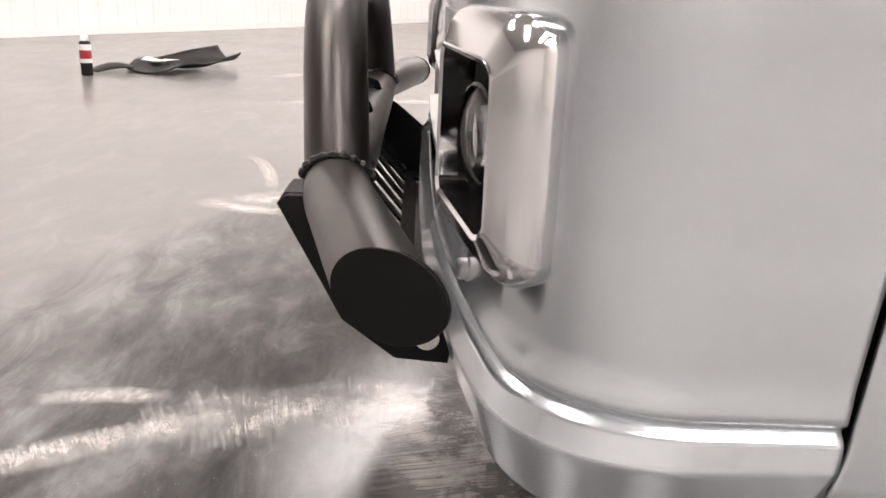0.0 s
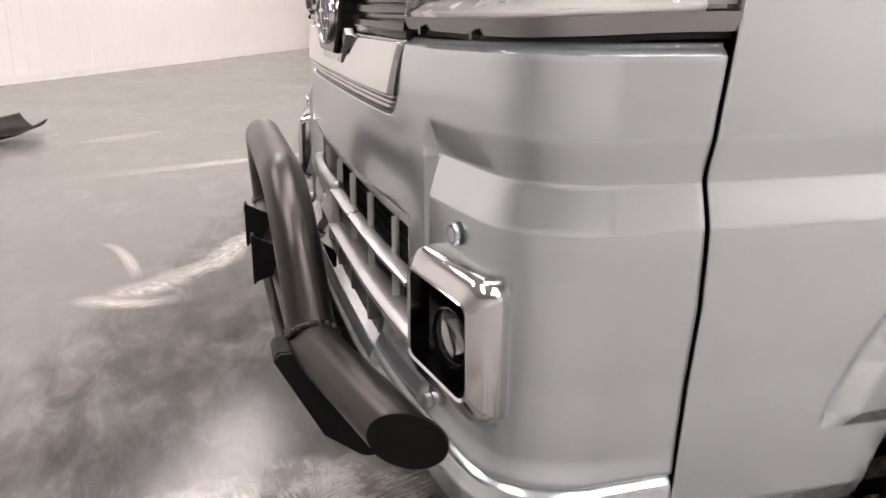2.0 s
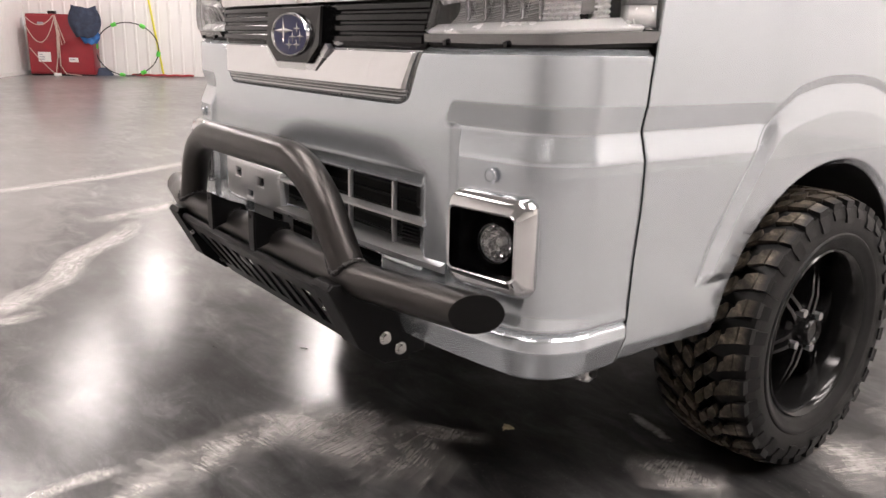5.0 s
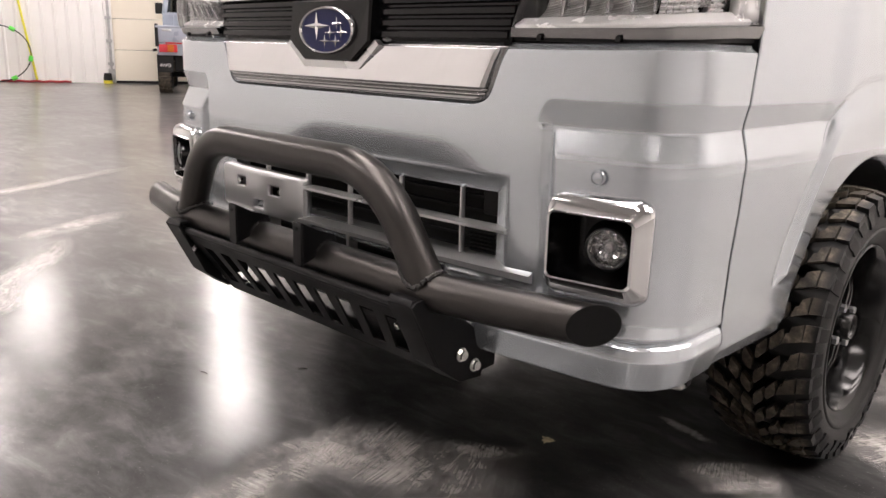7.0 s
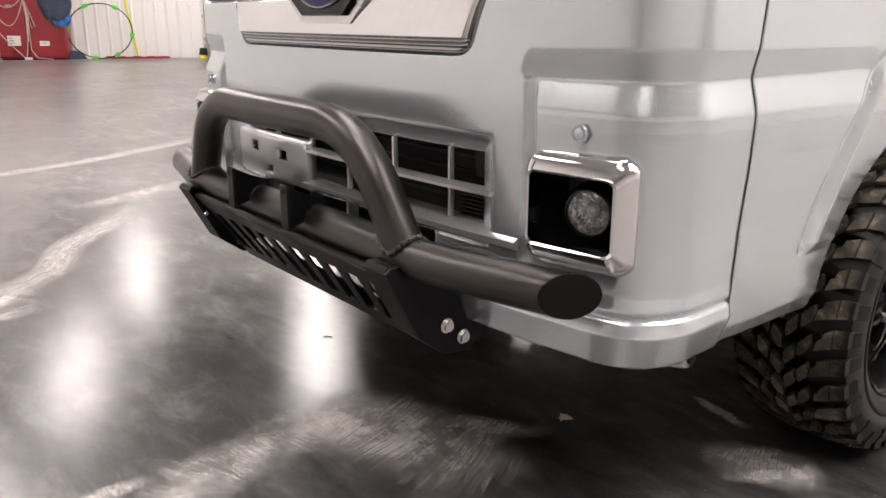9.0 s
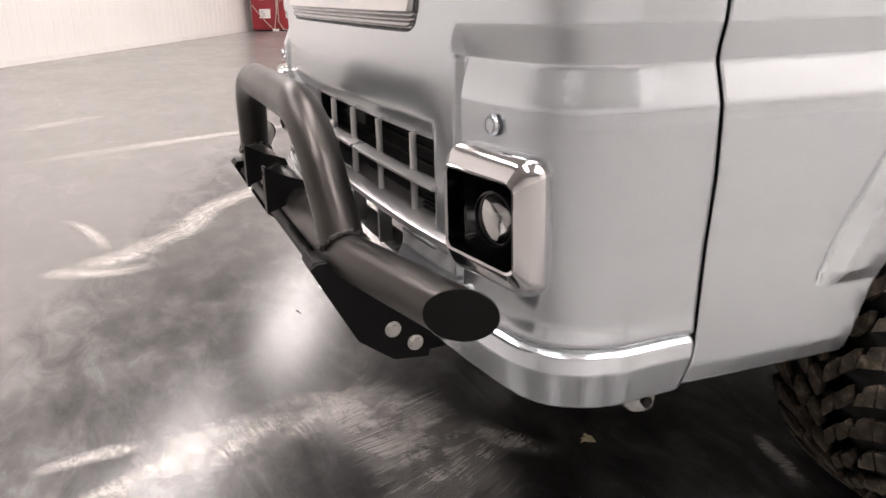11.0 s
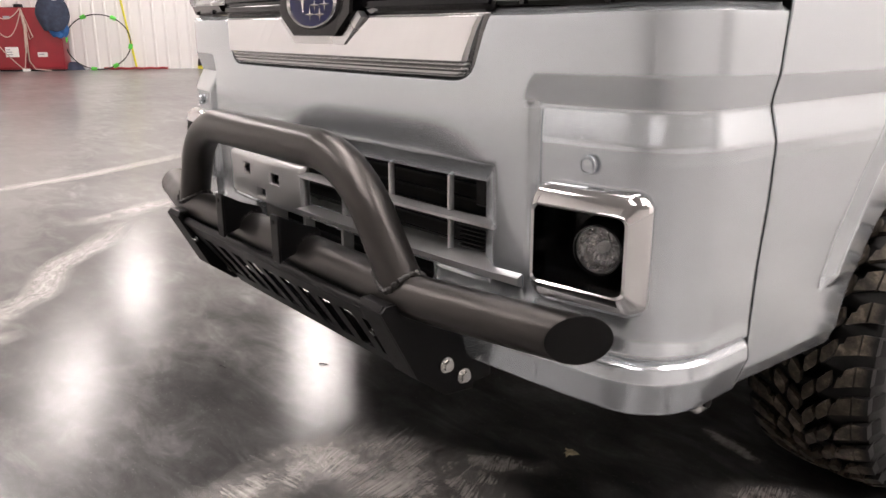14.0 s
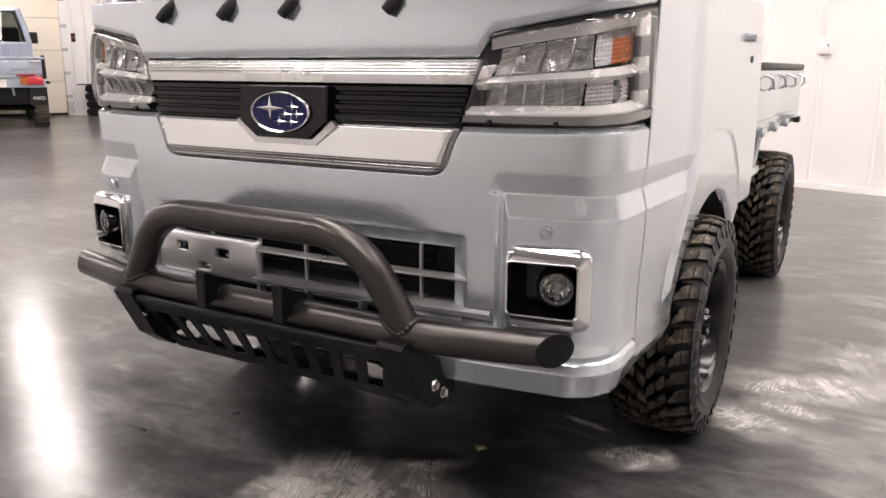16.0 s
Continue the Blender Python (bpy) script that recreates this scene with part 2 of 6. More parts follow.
def tyre_material():
    """Black rubber with dusty brown-grey tread faces worn on the outermost millimetres."""
    m, t, b = material("tyre_rubber")
    co = t.nodes.new("ShaderNodeTexCoord")
    sep = t.nodes.new("ShaderNodeSeparateXYZ")
    t.links.new(co.outputs["Object"], sep.inputs[0])
    com = t.nodes.new("ShaderNodeCombineXYZ")
    t.links.new(sep.outputs[1], com.inputs[1])
    t.links.new(sep.outputs[2], com.inputs[2])
    ln = t.nodes.new("ShaderNodeVectorMath")
    ln.operation = "LENGTH"
    t.links.new(com.outputs[0], ln.inputs[0])
    mask = t.nodes.new("ShaderNodeMapRange")
    mask.inputs["From Min"].default_value = 0.2798
    mask.inputs["From Max"].default_value = 0.2832
    t.links.new(ln.outputs["Value"], mask.inputs["Value"])
    n = noise_tex(t, 45.0, 6.0, 0.65)
    dust = ramp(t, n.outputs[0], [(0.34, (0.016, 0.014, 0.011)), (0.54, (0.066, 0.056, 0.043)), (0.74, (0.21, 0.18, 0.14))])
    dark = ramp(t, n.outputs[0], [(0.3, g(0.004)), (0.7, g(0.011))])
    mx = t.nodes.new("ShaderNodeMixRGB")
    t.links.new(mask.outputs[0], mx.inputs[0])
    t.links.new(dark.outputs[0], mx.inputs[1])
    t.links.new(dust.outputs[0], mx.inputs[2])
    t.links.new(mx.outputs[0], b.inputs["Base Color"])
    b.inputs["Roughness"].default_value = 0.44
    b.inputs["Specular IOR Level"].default_value = 0.24
    add_bump(t, b, noise_tex(t, 260.0, 3.0).outputs[0], 0.4, 0.0008)
    return m


SILVER = paint("silver_paint", (0.55, 0.588, 0.618))
SILVER_TRIM = simple("satin_silver_trim", (0.55, 0.555, 0.56), 0.32, 0.8, 0.04, 8, 400, 0.05, 0.6)
CHROME = chrome_mat("chrome")
BEZEL_CHROME = chrome_mat("soft_chrome", (0.64, 0.64, 0.645), 0.10)
SATIN = chrome_mat("satin_chrome", (0.60, 0.60, 0.60), 0.24)
DARK_SATIN = chrome_mat("dark_satin_chrome", (0.34, 0.34, 0.34), 0.16)
BLACK_GLOSS = simple("black_gloss_plastic", (0.004, 0.004, 0.0045), 0.14, 0, 0.1, 20, 300, 0.01, 0.0, rough_var=0.03, spec=0.25)
BLACK_PLASTIC = simple("black_textured_plastic", (0.009, 0.009, 0.009), 0.5, 0, 0.2, 20, 500, 0.3, spec=0.28)
DARK = simple("dark_underbody", (0.008, 0.008, 0.008), 0.7, 0, 0.3, 9, 120, 0.3, spec=0.2)
BAR = simple("satin_dark_powder_coat", (0.066, 0.062, 0.059), 0.33, 0.92, 0.06, 7, 700, 0.16)
PLATE = simple("black_powder_coat", (0.005, 0.005, 0.0055), 0.45, 0.0, 0.15, 9, 700, 0.22, spec=0.2)
CAP = simple("matt_black_end_cap", (0.005, 0.005, 0.005), 0.7, 0, 0.2, 10, 500, 0.2, spec=0.15)
WELD = simple("rough_weld_bead", (0.020, 0.019, 0.018), 0.4, 0.4, 0.3, 60, 260, 0.8)
ZINC = chrome_mat("zinc_plate", (0.72, 0.72, 0.70), 0.2)
RUBBER = tyre_material()
RIM = simple("black_wheel_paint", (0.007, 0.007, 0.007), 0.16, 0.0, 0.1, 10, 300, 0.03, 0.0, spec=0.35)
LAMP_TRIM = simple("bright_lamp_trim", (0.88, 0.88, 0.875), 0.24, 0.40, 0.03, 30, 300, 0.02)
INLAY = simple("grey_lamp_inlay", (0.16, 0.16, 0.165), 0.35, 0.5, 0.08, 30, 300, 0.05)


def faceted_mat(name, width, height, strength, color, metal=0.85):
    """Vacuum-metallised reflector pressed with small facets."""
    m, t, b = material(name)
    b.inputs["Metallic"].default_value = metal
    b.inputs["Roughness"].default_value = 0.16
    co = t.nodes.new("ShaderNodeTexCoord")
    mp = t.nodes.new("ShaderNodeMapping")
    mp.inputs["Rotation"].default_value = (radians(90), 0, radians(20))
    t.links.new(co.outputs["Object"], mp.inputs[0])
    br = t.nodes.new("ShaderNodeTexBrick")
    br.inputs["Scale"].default_value = 1.0
    br.inputs["Brick Width"].default_value = width
    br.inputs["Row Height"].default_value = height
    br.inputs["Mortar Size"].default_value = 0.0012
    br.inputs["Mortar Smooth"].default_value = 1.0
    br.inputs["Color1"].default_value = (*color, 1)
    br.inputs["Color2"].default_value = (*[c * 0.55 for c in color], 1)
    br.inputs["Mortar"].default_value = (*[c * 0.5 for c in color], 1)
    t.links.new(mp.outputs[0], br.inputs["Vector"])
    t.links.new(br.outputs["Color"], b.inputs["Base Color"])
    add_bump(t, b, br.outputs["Fac"], strength, 0.002)
    return m


FACETS = faceted_mat("faceted_reflector", 0.011, 0.0062, 0.5, (0.90, 0.90, 0.89), 0.6)
RIBS = faceted_mat("ribbed_reflector", 0.05, 0.0035, 0.7, (0.95, 0.95, 0.94), 0.35)
GLASS = glass_mat("clear_lens")
TINT = glass_mat("tinted_window", (0.75, 0.8, 0.78), 0.55)
AMBER = simple("amber_lens", (0.50, 0.13, 0.015), 0.15, 0.2, 0.55, 130, 300, 0.3, 0.6)
RED_LENS = simple("red_lens", (0.45, 0.02, 0.03), 0.15, 0, 0.1, 40, 200, 0.1, 0.6)
CLEAR_BLOCK = simple("frosted_reflector", (0.86, 0.86, 0.86), 0.16, 0.55, 0.12, 150, 220, 0.7)
BLUE = simple("deep_blue_enamel", (0.006, 0.009, 0.06), 0.35, 0, 0.1, 30, 200, 0.02, 0.0, spec=0.25)
WALL = simple("white_ribbed_steel", (0.80, 0.785, 0.77), 0.42, 0, 0.02, 1.5, 200, 0.05)
WALL_FAR = simple("white_liner_panel", (0.735, 0.72, 0.70), 0.38, 0, 0.025, 0.8, 180, 0.05)
CEILING = simple("pale_ceiling_sheet", (0.50, 0.49, 0.48), 0.6, 0, 0.03, 1.2, 150, 0.1)
DOOR = simple("cream_overhead_door", (0.78, 0.72, 0.61), 0.45, 0, 0.02, 1.0, 150, 0.1)
WHITE_PLASTIC = simple("white_plastic", (0.78, 0.77, 0.75), 0.4, 0, 0.03, 10, 300, 0.05)
RED_PAINT = simple("red_enamel", (0.27, 0.012, 0.022), 0.4, 0, 0.12, 4, 200, 0.1, 0.2)
ROPE = simple("beige_cable", (0.52, 0.38, 0.33), 0.7, 0, 0.15, 40, 300, 0.3)
NAVY = simple("dark_blue_cloth", (0.035, 0.045, 0.075), 0.9, 0, 0.3, 14, 260, 0.6)
BLUE_CLOTH = simple("bright_blue_cloth", (0.03, 0.12, 0.34), 0.85, 0, 0.25, 14, 260, 0.6)
GREEN = simple("green_tape", (0.10, 0.62, 0.06), 0.5, 0, 0.1, 20, 200, 0.1)
YELLOW = simple("yellow_strap", (0.75, 0.68, 0.06), 0.7, 0, 0.1, 20, 200, 0.2)
RED_RAG = simple("red_strap", (0.33, 0.03, 0.035), 0.85, 0, 0.2, 25, 200, 0.5)
TRUCK_BLUE = simple("pale_blue_paint", (0.36, 0.39, 0.46), 0.3, 0.1, 0.08, 3, 200, 0.03, 0.6)
TRUCK_GREY = simple("grey_blue_paint", (0.30, 0.34, 0.41), 0.35, 0.1, 0.12, 3, 200, 0.03, 0.5)
LEAF = simple("dry_leaf", (0.42, 0.36, 0.22), 0.7, 0, 0.3, 60, 200, 0.4)
STEEL = simple("bare_steel", (0.45, 0.45, 0.45), 0.4, 0.9, 0.15, 20, 300, 0.1)
PRINT = simple("grey_print", (0.30, 0.32, 0.36), 0.6, 0, 0.05, 10, 200, 0.0)
LAMP_GLOW = glow("led_diffuser", (1.0, 0.898, 0.868), LAMP)
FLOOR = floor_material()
SCUFF = scuff_material("chalk_scuff", 0.85, 11.0)
HAZE = scuff_material("dusty_smear", 1.0, 8.0, True)


# ---- mesh helpers ----
def part(name, bm, mat, parent=None, label="", smooth=True):
    """Links a bmesh, or a mesh, as one object under its thing or part."""
    if isinstance(bm, bmesh.types.BMesh):
        me = bpy.data.meshes.new(name)
        bmesh.ops.recalc_face_normals(bm, faces=bm.faces)
        bm.to_mesh(me)
        bm.free()
    else:
        me = bm
    me.name = name
    me.materials.clear()
    for one in mat if isinstance(mat, (list, tuple)) else [mat]:
        me.materials.append(one)
    if smooth:
        me.shade_smooth()
        me.set_sharp_from_angle(angle=radians(38))
    ob = new(name, me)
    if parent is not None:
        ob.parent = parent
    if label:
        ob["label"] = label
    return ob


def thing(name, label, category, group="", at=(0, 0, 0), turn=0.0):
    ob = new(name)
    ob.matrix_basis = pose(*at, 0, 0, turn)
    return tagged(ob, label, category, group)


def mesh_of(verts, faces):
    me = bpy.data.meshes.new("mesh")
    me.from_pydata([tuple(v) for v in verts], [], faces)
    me.validate()
    return me


def grid_mesh(P, keep=None, flip=False):
    """A sheet from an array of points (n, m, 3); keep: which cells stay."""
    n, m, _ = P.shape
    faces = []
    for i in range(n - 1):
        for j in range(m - 1):
            if keep is None or keep[i, j]:
                q = (i * m + j, (i + 1) * m + j, (i + 1) * m + j + 1, i * m + j + 1)
                faces.append(q[::-1] if flip else q)
    used = np.unique(np.array(faces).ravel())
    back = -np.ones(n * m, int)
    back[used] = np.arange(len(used))
    flat = P.reshape(-1, 3)[used]
    return mesh_of(flat, [tuple(back[k] for k in f) for f in faces])


def box(bm, lo, hi, bevel=0.0, seg=2):
    vs = [bm.verts.new((x, y, z)) for x in (lo[0], hi[0]) for y in (lo[1], hi[1]) for z in (lo[2], hi[2])]
    fs = [(0, 1, 3, 2), (4, 6, 7, 5), (0, 4, 5, 1), (2, 3, 7, 6), (0, 2, 6, 4), (1, 5, 7, 3)]
    faces = [bm.faces.new([vs[k] for k in f]) for f in fs]
    if bevel:
        edges = list({e for f in faces for e in f.edges})
        bmesh.ops.bevel(bm, geom=edges, offset=bevel, segments=seg, affect="EDGES", profile=0.5)
    return bm


def box_bm(lo, hi, bevel=0.0, seg=2):
    return box(bmesh.new(), lo, hi, bevel, seg)


def loft(loops, cap_start=False, cap_end=False, closed=True):
    """Skins a row of loops of equal length."""
    bm = bmesh.new()
    rings = [[bm.verts.new(tuple(p)) for p in lp] for lp in loops]
    n = len(rings[0])
    for a, b in zip(rings, rings[1:]):
        for k in range(n if closed else n - 1):
            bm.faces.new((a[k], a[(k + 1) % n], b[(k + 1) % n], b[k]))
    if cap_start:
        bm.faces.new(rings[0][::-1])
    if cap_end:
        bm.faces.new(rings[-1])
    return bm


def tube_loops(pts, radius, n=24, cut0=None, cut1=None):
    """Rings of a tube along a polyline. cut0, cut1: normals of oblique end cuts."""
    pts = [Vector(p) for p in pts]
    loops, side = [], None
    for k, p in enumerate(pts):
        t = (pts[min(k + 1, len(pts) - 1)] - pts[max(k - 1, 0)]).normalized()
        ref = side if side is not None else (Vector((0, 0, 1)) if abs(t.z) < 0.9 else Vector((0, 1, 0)))
        side = (ref - t * ref.dot(t)).normalized()
        other = t.cross(side)
        ring = [p + radius * (math.cos(2 * math.pi * i / n) * side + math.sin(2 * math.pi * i / n) * other) for i in range(n)]
        cut = cut0 if k == 0 else cut1 if k == len(pts) - 1 else None
        if cut is not None:
            c = Vector(cut).normalized()
            ring = [q - t * ((q - p).dot(c) / t.dot(c)) for q in ring]
        loops.append(ring)
    return loops


def tube(pts, radius, n=24, caps=True, cut0=None, cut1=None):
    return loft(tube_loops(pts, radius, n, cut0, cut1), caps, caps)


def lathe(profile, n=48, axis="x"):
    """Turns (along, radius) points round an axis."""
    loops = []
    for a, r in profile:
        ring = []
        for i in range(n):
            u = 2 * math.pi * i / n
            c, s = r * math.cos(u), r * math.sin(u)
            ring.append((a, c, s) if axis == "x" else (c, s, a) if axis == "z" else (c, a, s))
        loops.append(ring)
    return loft(loops)


def fillet(poly, radius, seg=10):
    """A polyline with rounded inner corners."""
    out = [Vector(poly[0])]
    for a, b, c in zip(poly, poly[1:], poly[2:]):
        a, b, c = Vector(a), Vector(b), Vector(c)
        u, v = (a - b).normalized(), (c - b).normalized()
        half = u.angle(v) / 2
        d = min(radius / math.tan(half), 0.48 * (a - b).length, 0.48 * (c - b).length)
        p, q = b + u * d, b + v * d
        for k in range(seg + 1):
            f = k / seg
            out.append((1 - f) ** 2 * p + 2 * f * (1 - f) * (0.82 * b + 0.09 * (p + q)) + f**2 * q)
    out.append(Vector(poly[-1]))
    return out


def prism(poly, x0, x1, bevel=0.0):
    """A plate with an outline in y and z, between two x."""
    bm = bmesh.new()
    a = [bm.verts.new((x0, y, z)) for y, z in poly]
    b = [bm.verts.new((x1, y, z)) for y, z in poly]
    n = len(poly)
    for k in range(n):
        bm.faces.new((a[k], a[(k + 1) % n], b[(k + 1) % n], b[k]))
    bm.faces.new(a[::-1])
    bm.faces.new(b)
    if bevel:
        bmesh.ops.bevel(bm, geom=list(bm.edges), offset=bevel, segments=1, affect="EDGES")
    return bm


def smooth01(a, b, v):
    f = np.clip((v - a) / (b - a), 0, 1)
    return f * f * (3 - 2 * f)


def lin01(a, b, v):
    return np.clip((v - a) / (b - a), 0, 1)


def round_rect(a0, a1, b0, b1, r, n=8):
    """A rounded rectangle as (a, b) points, anticlockwise."""
    out = []
    for ca, cb, start in ((a1 - r, b1 - r, 0), (a0 + r, b1 - r, 90), (a0 + r, b0 + r, 180), (a1 - r, b0 + r, 270)):
        for k in range(n + 1):
            u = radians(start + 90 * k / n)
            out.append((ca + r * math.cos(u), cb + r * math.sin(u)))
    return out


def bar_text(bm, x0, z0, w, h, n, rng, y=0.0):
    """Plain bars in place of small unreadable print, on an x-z face."""
    x = x0
    step = w / n
    for k in range(n):
        box(bm, (x, y - 0.001, z0), (x + step * rng.uniform(0.5, 0.8), y + 0.001, z0 + h))
        x += step
    return bm


# ---- the hall ----
E1, E2 = Vector((-0.871, 0.490, 0)), Vector((0.490, 0.871, 0))
CORNER = Vector((-17.0, 2.43, 0))
FAR_RIGHT = Vector((-13.05, 9.35, 0))
NEAR_RIGHT = Vector((9.0, 3.514, 0))
NEAR_LEFT = CORNER - E1 * 24.0
HIGH = 4.3


def room_floor():
    bm = bmesh.new()
    c = [NEAR_LEFT - E2 * 1.0, NEAR_RIGHT + E2 * 1.5 - E1, FAR_RIGHT + E2 * 0.6 + E1 * 0.6, CORNER + E1 - E2 * 0.6]
    vs = [bm.verts.new(p) for p in c]
    vs += [bm.verts.new(p - Vector((0, 0, 0.15))) for p in c]
    bm.faces.new(vs[:4])
    bm.faces.new(vs[4:][::-1])
    for k in range(4):
        bm.faces.new((vs[k], vs[(k + 1) % 4], vs[4 + (k + 1) % 4], vs[4 + k]))
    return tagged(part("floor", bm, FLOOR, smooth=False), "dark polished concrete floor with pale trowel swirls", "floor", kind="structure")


def ribbed_wall(name, a, b, pitch, depth, mat, label, ribw=0.03, hole=None):
    """A wall of vertically ribbed sheet with real thickness; hole: (from, to, height) of a doorway along it."""
    d = (b - a)
    length = d.length
    d.normalize()
    inward = Vector((-d.y, d.x, 0))
    if inward.dot(Vector((0, -2, 0)) - a) < 0:
        inward = -inward
    prof = [(0.0, 0.0)]
    s = pitch * 0.5
    while s < length - pitch * 0.4:
        prof += [(s - ribw, 0.0), (s - ribw * 0.45, depth), (s + ribw * 0.45, depth), (s + ribw, 0.0)]
        s += pitch
    prof.append((length, 0.0))
    spans = [(0.0, length, 0.0)] if hole is None else [(0.0, hole[0], 0.0), (hole[0], hole[1], hole[2]), (hole[1], length, 0.0)]
    bm = bmesh.new()
    for s0, s1, z0 in spans:
        pr = [(s0, 0.0)] + [q for q in prof if s0 < q[0] < s1] + [(s1, 0.0)]
        front = [a + d * q + inward * o for q, o in pr]
        back = [a + d * s1 - inward * 0.12, a + d * s0 - inward * 0.12]
        ring = front + back
        lo = [bm.verts.new((p.x, p.y, z0)) for p in ring]
        hi = [bm.verts.new((p.x, p.y, HIGH)) for p in ring]
        for k in range(len(ring)):
            bm.faces.new((lo[k], lo[(k + 1) % len(ring)], hi[(k + 1) % len(ring)], hi[k]))
        bm.faces.new(lo[::-1])
        bm.faces.new(hi)
    return tagged(part(name, bm, mat, smooth=False), label, "wall", kind="structure")


def base_strip(name, a, b, height=0.07):
    d = (b - a).normalized()
    inward = Vector((-d.y, d.x, 0))
    if inward.dot(Vector((0, -2, 0)) - a) < 0:
        inward = -inward
    bm = bmesh.new()
    c = [a + inward * 0.022, b + inward * 0.022, b + inward * 0.045, a + inward * 0.045]
    lo = [bm.verts.new((p.x, p.y, 0.0)) for p in c]
    hi = [bm.verts.new((p.x, p.y, height)) for p in c]
    for k in range(4):
        bm.faces.new((lo[k], lo[(k + 1) % 4], hi[(k + 1) % 4], hi[k]))
    bm.faces.new(lo[::-1])
    bm.faces.new(hi)
    return tagged(part(name, bm, WHITE_PLASTIC, smooth=False), "white trim strip along the foot of the wall", "baseboard", kind="structure")


room_floor()
ribbed_wall("wall_west", NEAR_LEFT, CORNER, 0.23, 0.006, WALL, "white ribbed steel wall")
DOOR_FROM, DOOR_TO, DOOR_HIGH = 4.15, 7.28, 3.1
ribbed_wall("wall_north", CORNER, FAR_RIGHT, 0.23, 0.022, WALL, "white ribbed steel wall with a wide overhead door", hole=(DOOR_FROM, DOOR_TO, DOOR_HIGH))
ribbed_wall("wall_east", FAR_RIGHT, NEAR_RIGHT, 0.46, 0.010, WALL_FAR, "white liner panel wall with faint upright seams", 0.02)
ribbed_wall("wall_south", NEAR_RIGHT, NEAR_LEFT, 0.23, 0.022, WALL, "white ribbed steel wall")
base_strip("baseboard_west", NEAR_LEFT, CORNER)
base_strip("baseboard_east", FAR_RIGHT, NEAR_RIGHT, 0.05)
bm = bmesh.new()
cc = [NEAR_LEFT - E2 * 1.0, NEAR_RIGHT + E2 * 1.5 - E1, FAR_RIGHT + E2 * 0.6 + E1 * 0.6, CORNER + E1 - E2 * 0.6]
lo = [bm.verts.new((p.x, p.y, HIGH)) for p in cc]
hi = [bm.verts.new((p.x, p.y, HIGH + 0.15)) for p in cc]
bm.faces.new(lo)
bm.faces.new(hi[::-1])
for k in range(4):
    bm.faces.new((lo[k], lo[(k + 1) % 4], hi[(k + 1) % 4], hi[k]))
tagged(part("ceiling", bm, CEILING, smooth=False), "plain pale grey sheet ceiling", "ceiling", kind="structure")


def wall_point(along, out=0.0, z=0.0):
    """A place on the far wall, counted from its corner."""
    return CORNER + E2 * along - E1 * out + Vector((0, 0, z))


YAW_FAR = math.degrees(math.atan2(E2.y, E2.x))


def ceiling_light():
    ob = thing("ceiling_light", "white linear lamp with a bright diffuser hung under the ceiling", "lamp", "ceiling lamps")
    part("housing", box_bm((-1.32, -0.33, 0.012), (1.32, 0.33, 0.075), 0.01), WHITE_PLASTIC, ob)
    part("diffuser", box_bm((-1.30, -0.31, 0.0), (1.30, 0.31, 0.012), 0.003, 1), LAMP_GLOW, ob, "glowing frosted diffuser")
    for x in (-0.7, 0.7):
        part("hanger", tube([(x, 0, 0.075), (x, 0, 0.22)], 0.006, 8), STEEL, ob)
    return ob


spots = [E1 * a + E2 * b for a in (13.9, 9.5, 5.3, 0.9) for b in (-3.5, -0.1, 3.3)]
# unseen extra row, added to brighten the truck's front and near side
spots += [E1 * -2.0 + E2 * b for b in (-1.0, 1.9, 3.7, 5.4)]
first = ceiling_light()
first.matrix_basis = pose(spots[0].x, spots[0].y, HIGH - 0.22, 0, 0, YAW_FAR + 90)
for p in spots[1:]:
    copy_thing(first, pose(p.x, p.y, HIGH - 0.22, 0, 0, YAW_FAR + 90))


def overhead_door():
    ob = thing("door_1", "closed cream overhead door with steel track", "door", at=wall_point(DOOR_FROM, -0.05), turn=YAW_FAR)
    ob["kind"] = "structure"
    w = DOOR_TO - DOOR_FROM
    n = 5
    for k in range(n):
        z0, z1 = 0.05 + k * (DOOR_HIGH - 0.05) / n, 0.05 + (k + 1) * (DOOR_HIGH - 0.05) / n - 0.006
        part("panel", box_bm((0.0, -0.02, z0), (w, 0.03, z1), 0.004, 1), DOOR, ob)
    part("seal", box_bm((0.0, -0.03, 0.0), (w, 0.035, 0.05), 0.005, 1), BLACK_PLASTIC, ob, "black rubber bottom seal")
    for x in (-0.06, w + 0.06):
        tr = part("track", box_bm((x - 0.025, -0.09, 0.0), (x + 0.025, -0.03, DOOR_HIGH), 0.004, 1), STEEL, ob)
        for z in (0.35, 0.8, 1.25, 1.7, 2.2, 2.7):
            part("roller", box_bm((x - 0.06, -0.13, z), (x + 0.05, -0.09, z + 0.06), 0.005, 1), STEEL, tr)
        part("foot_bracket", box_bm((x - 0.06, -0.12, 0.0), (x + 0.06, -0.02, 0.28), 0.006, 1), STEEL, tr)
    return ob


overhead_door()


# ---- the silver pickup: body skin ----
# Plan outline of the body, from the middle of the nose round the corner and along the side.
def plan_line():
    pts = [(x, -0.014 + 0.152 * x**3) for x in np.linspace(0, 0.63, 120)]
    a, b, c = np.array(pts[-1]), np.array((0.700, 0.036)), np.array((0.7135, 0.115))
    for f in np.linspace(0, 1, 60)[1:]:
        pts.append(tuple((1 - f) ** 2 * a + 2 * f * (1 - f) * b + f * f * c))
    for y in np.linspace(0.115, 1.45, 140)[1:]:
        pts.append((0.7135 + 0.022 * (1 - math.exp(-(y - 0.115) / 0.45)), y))
    return np.array(pts)


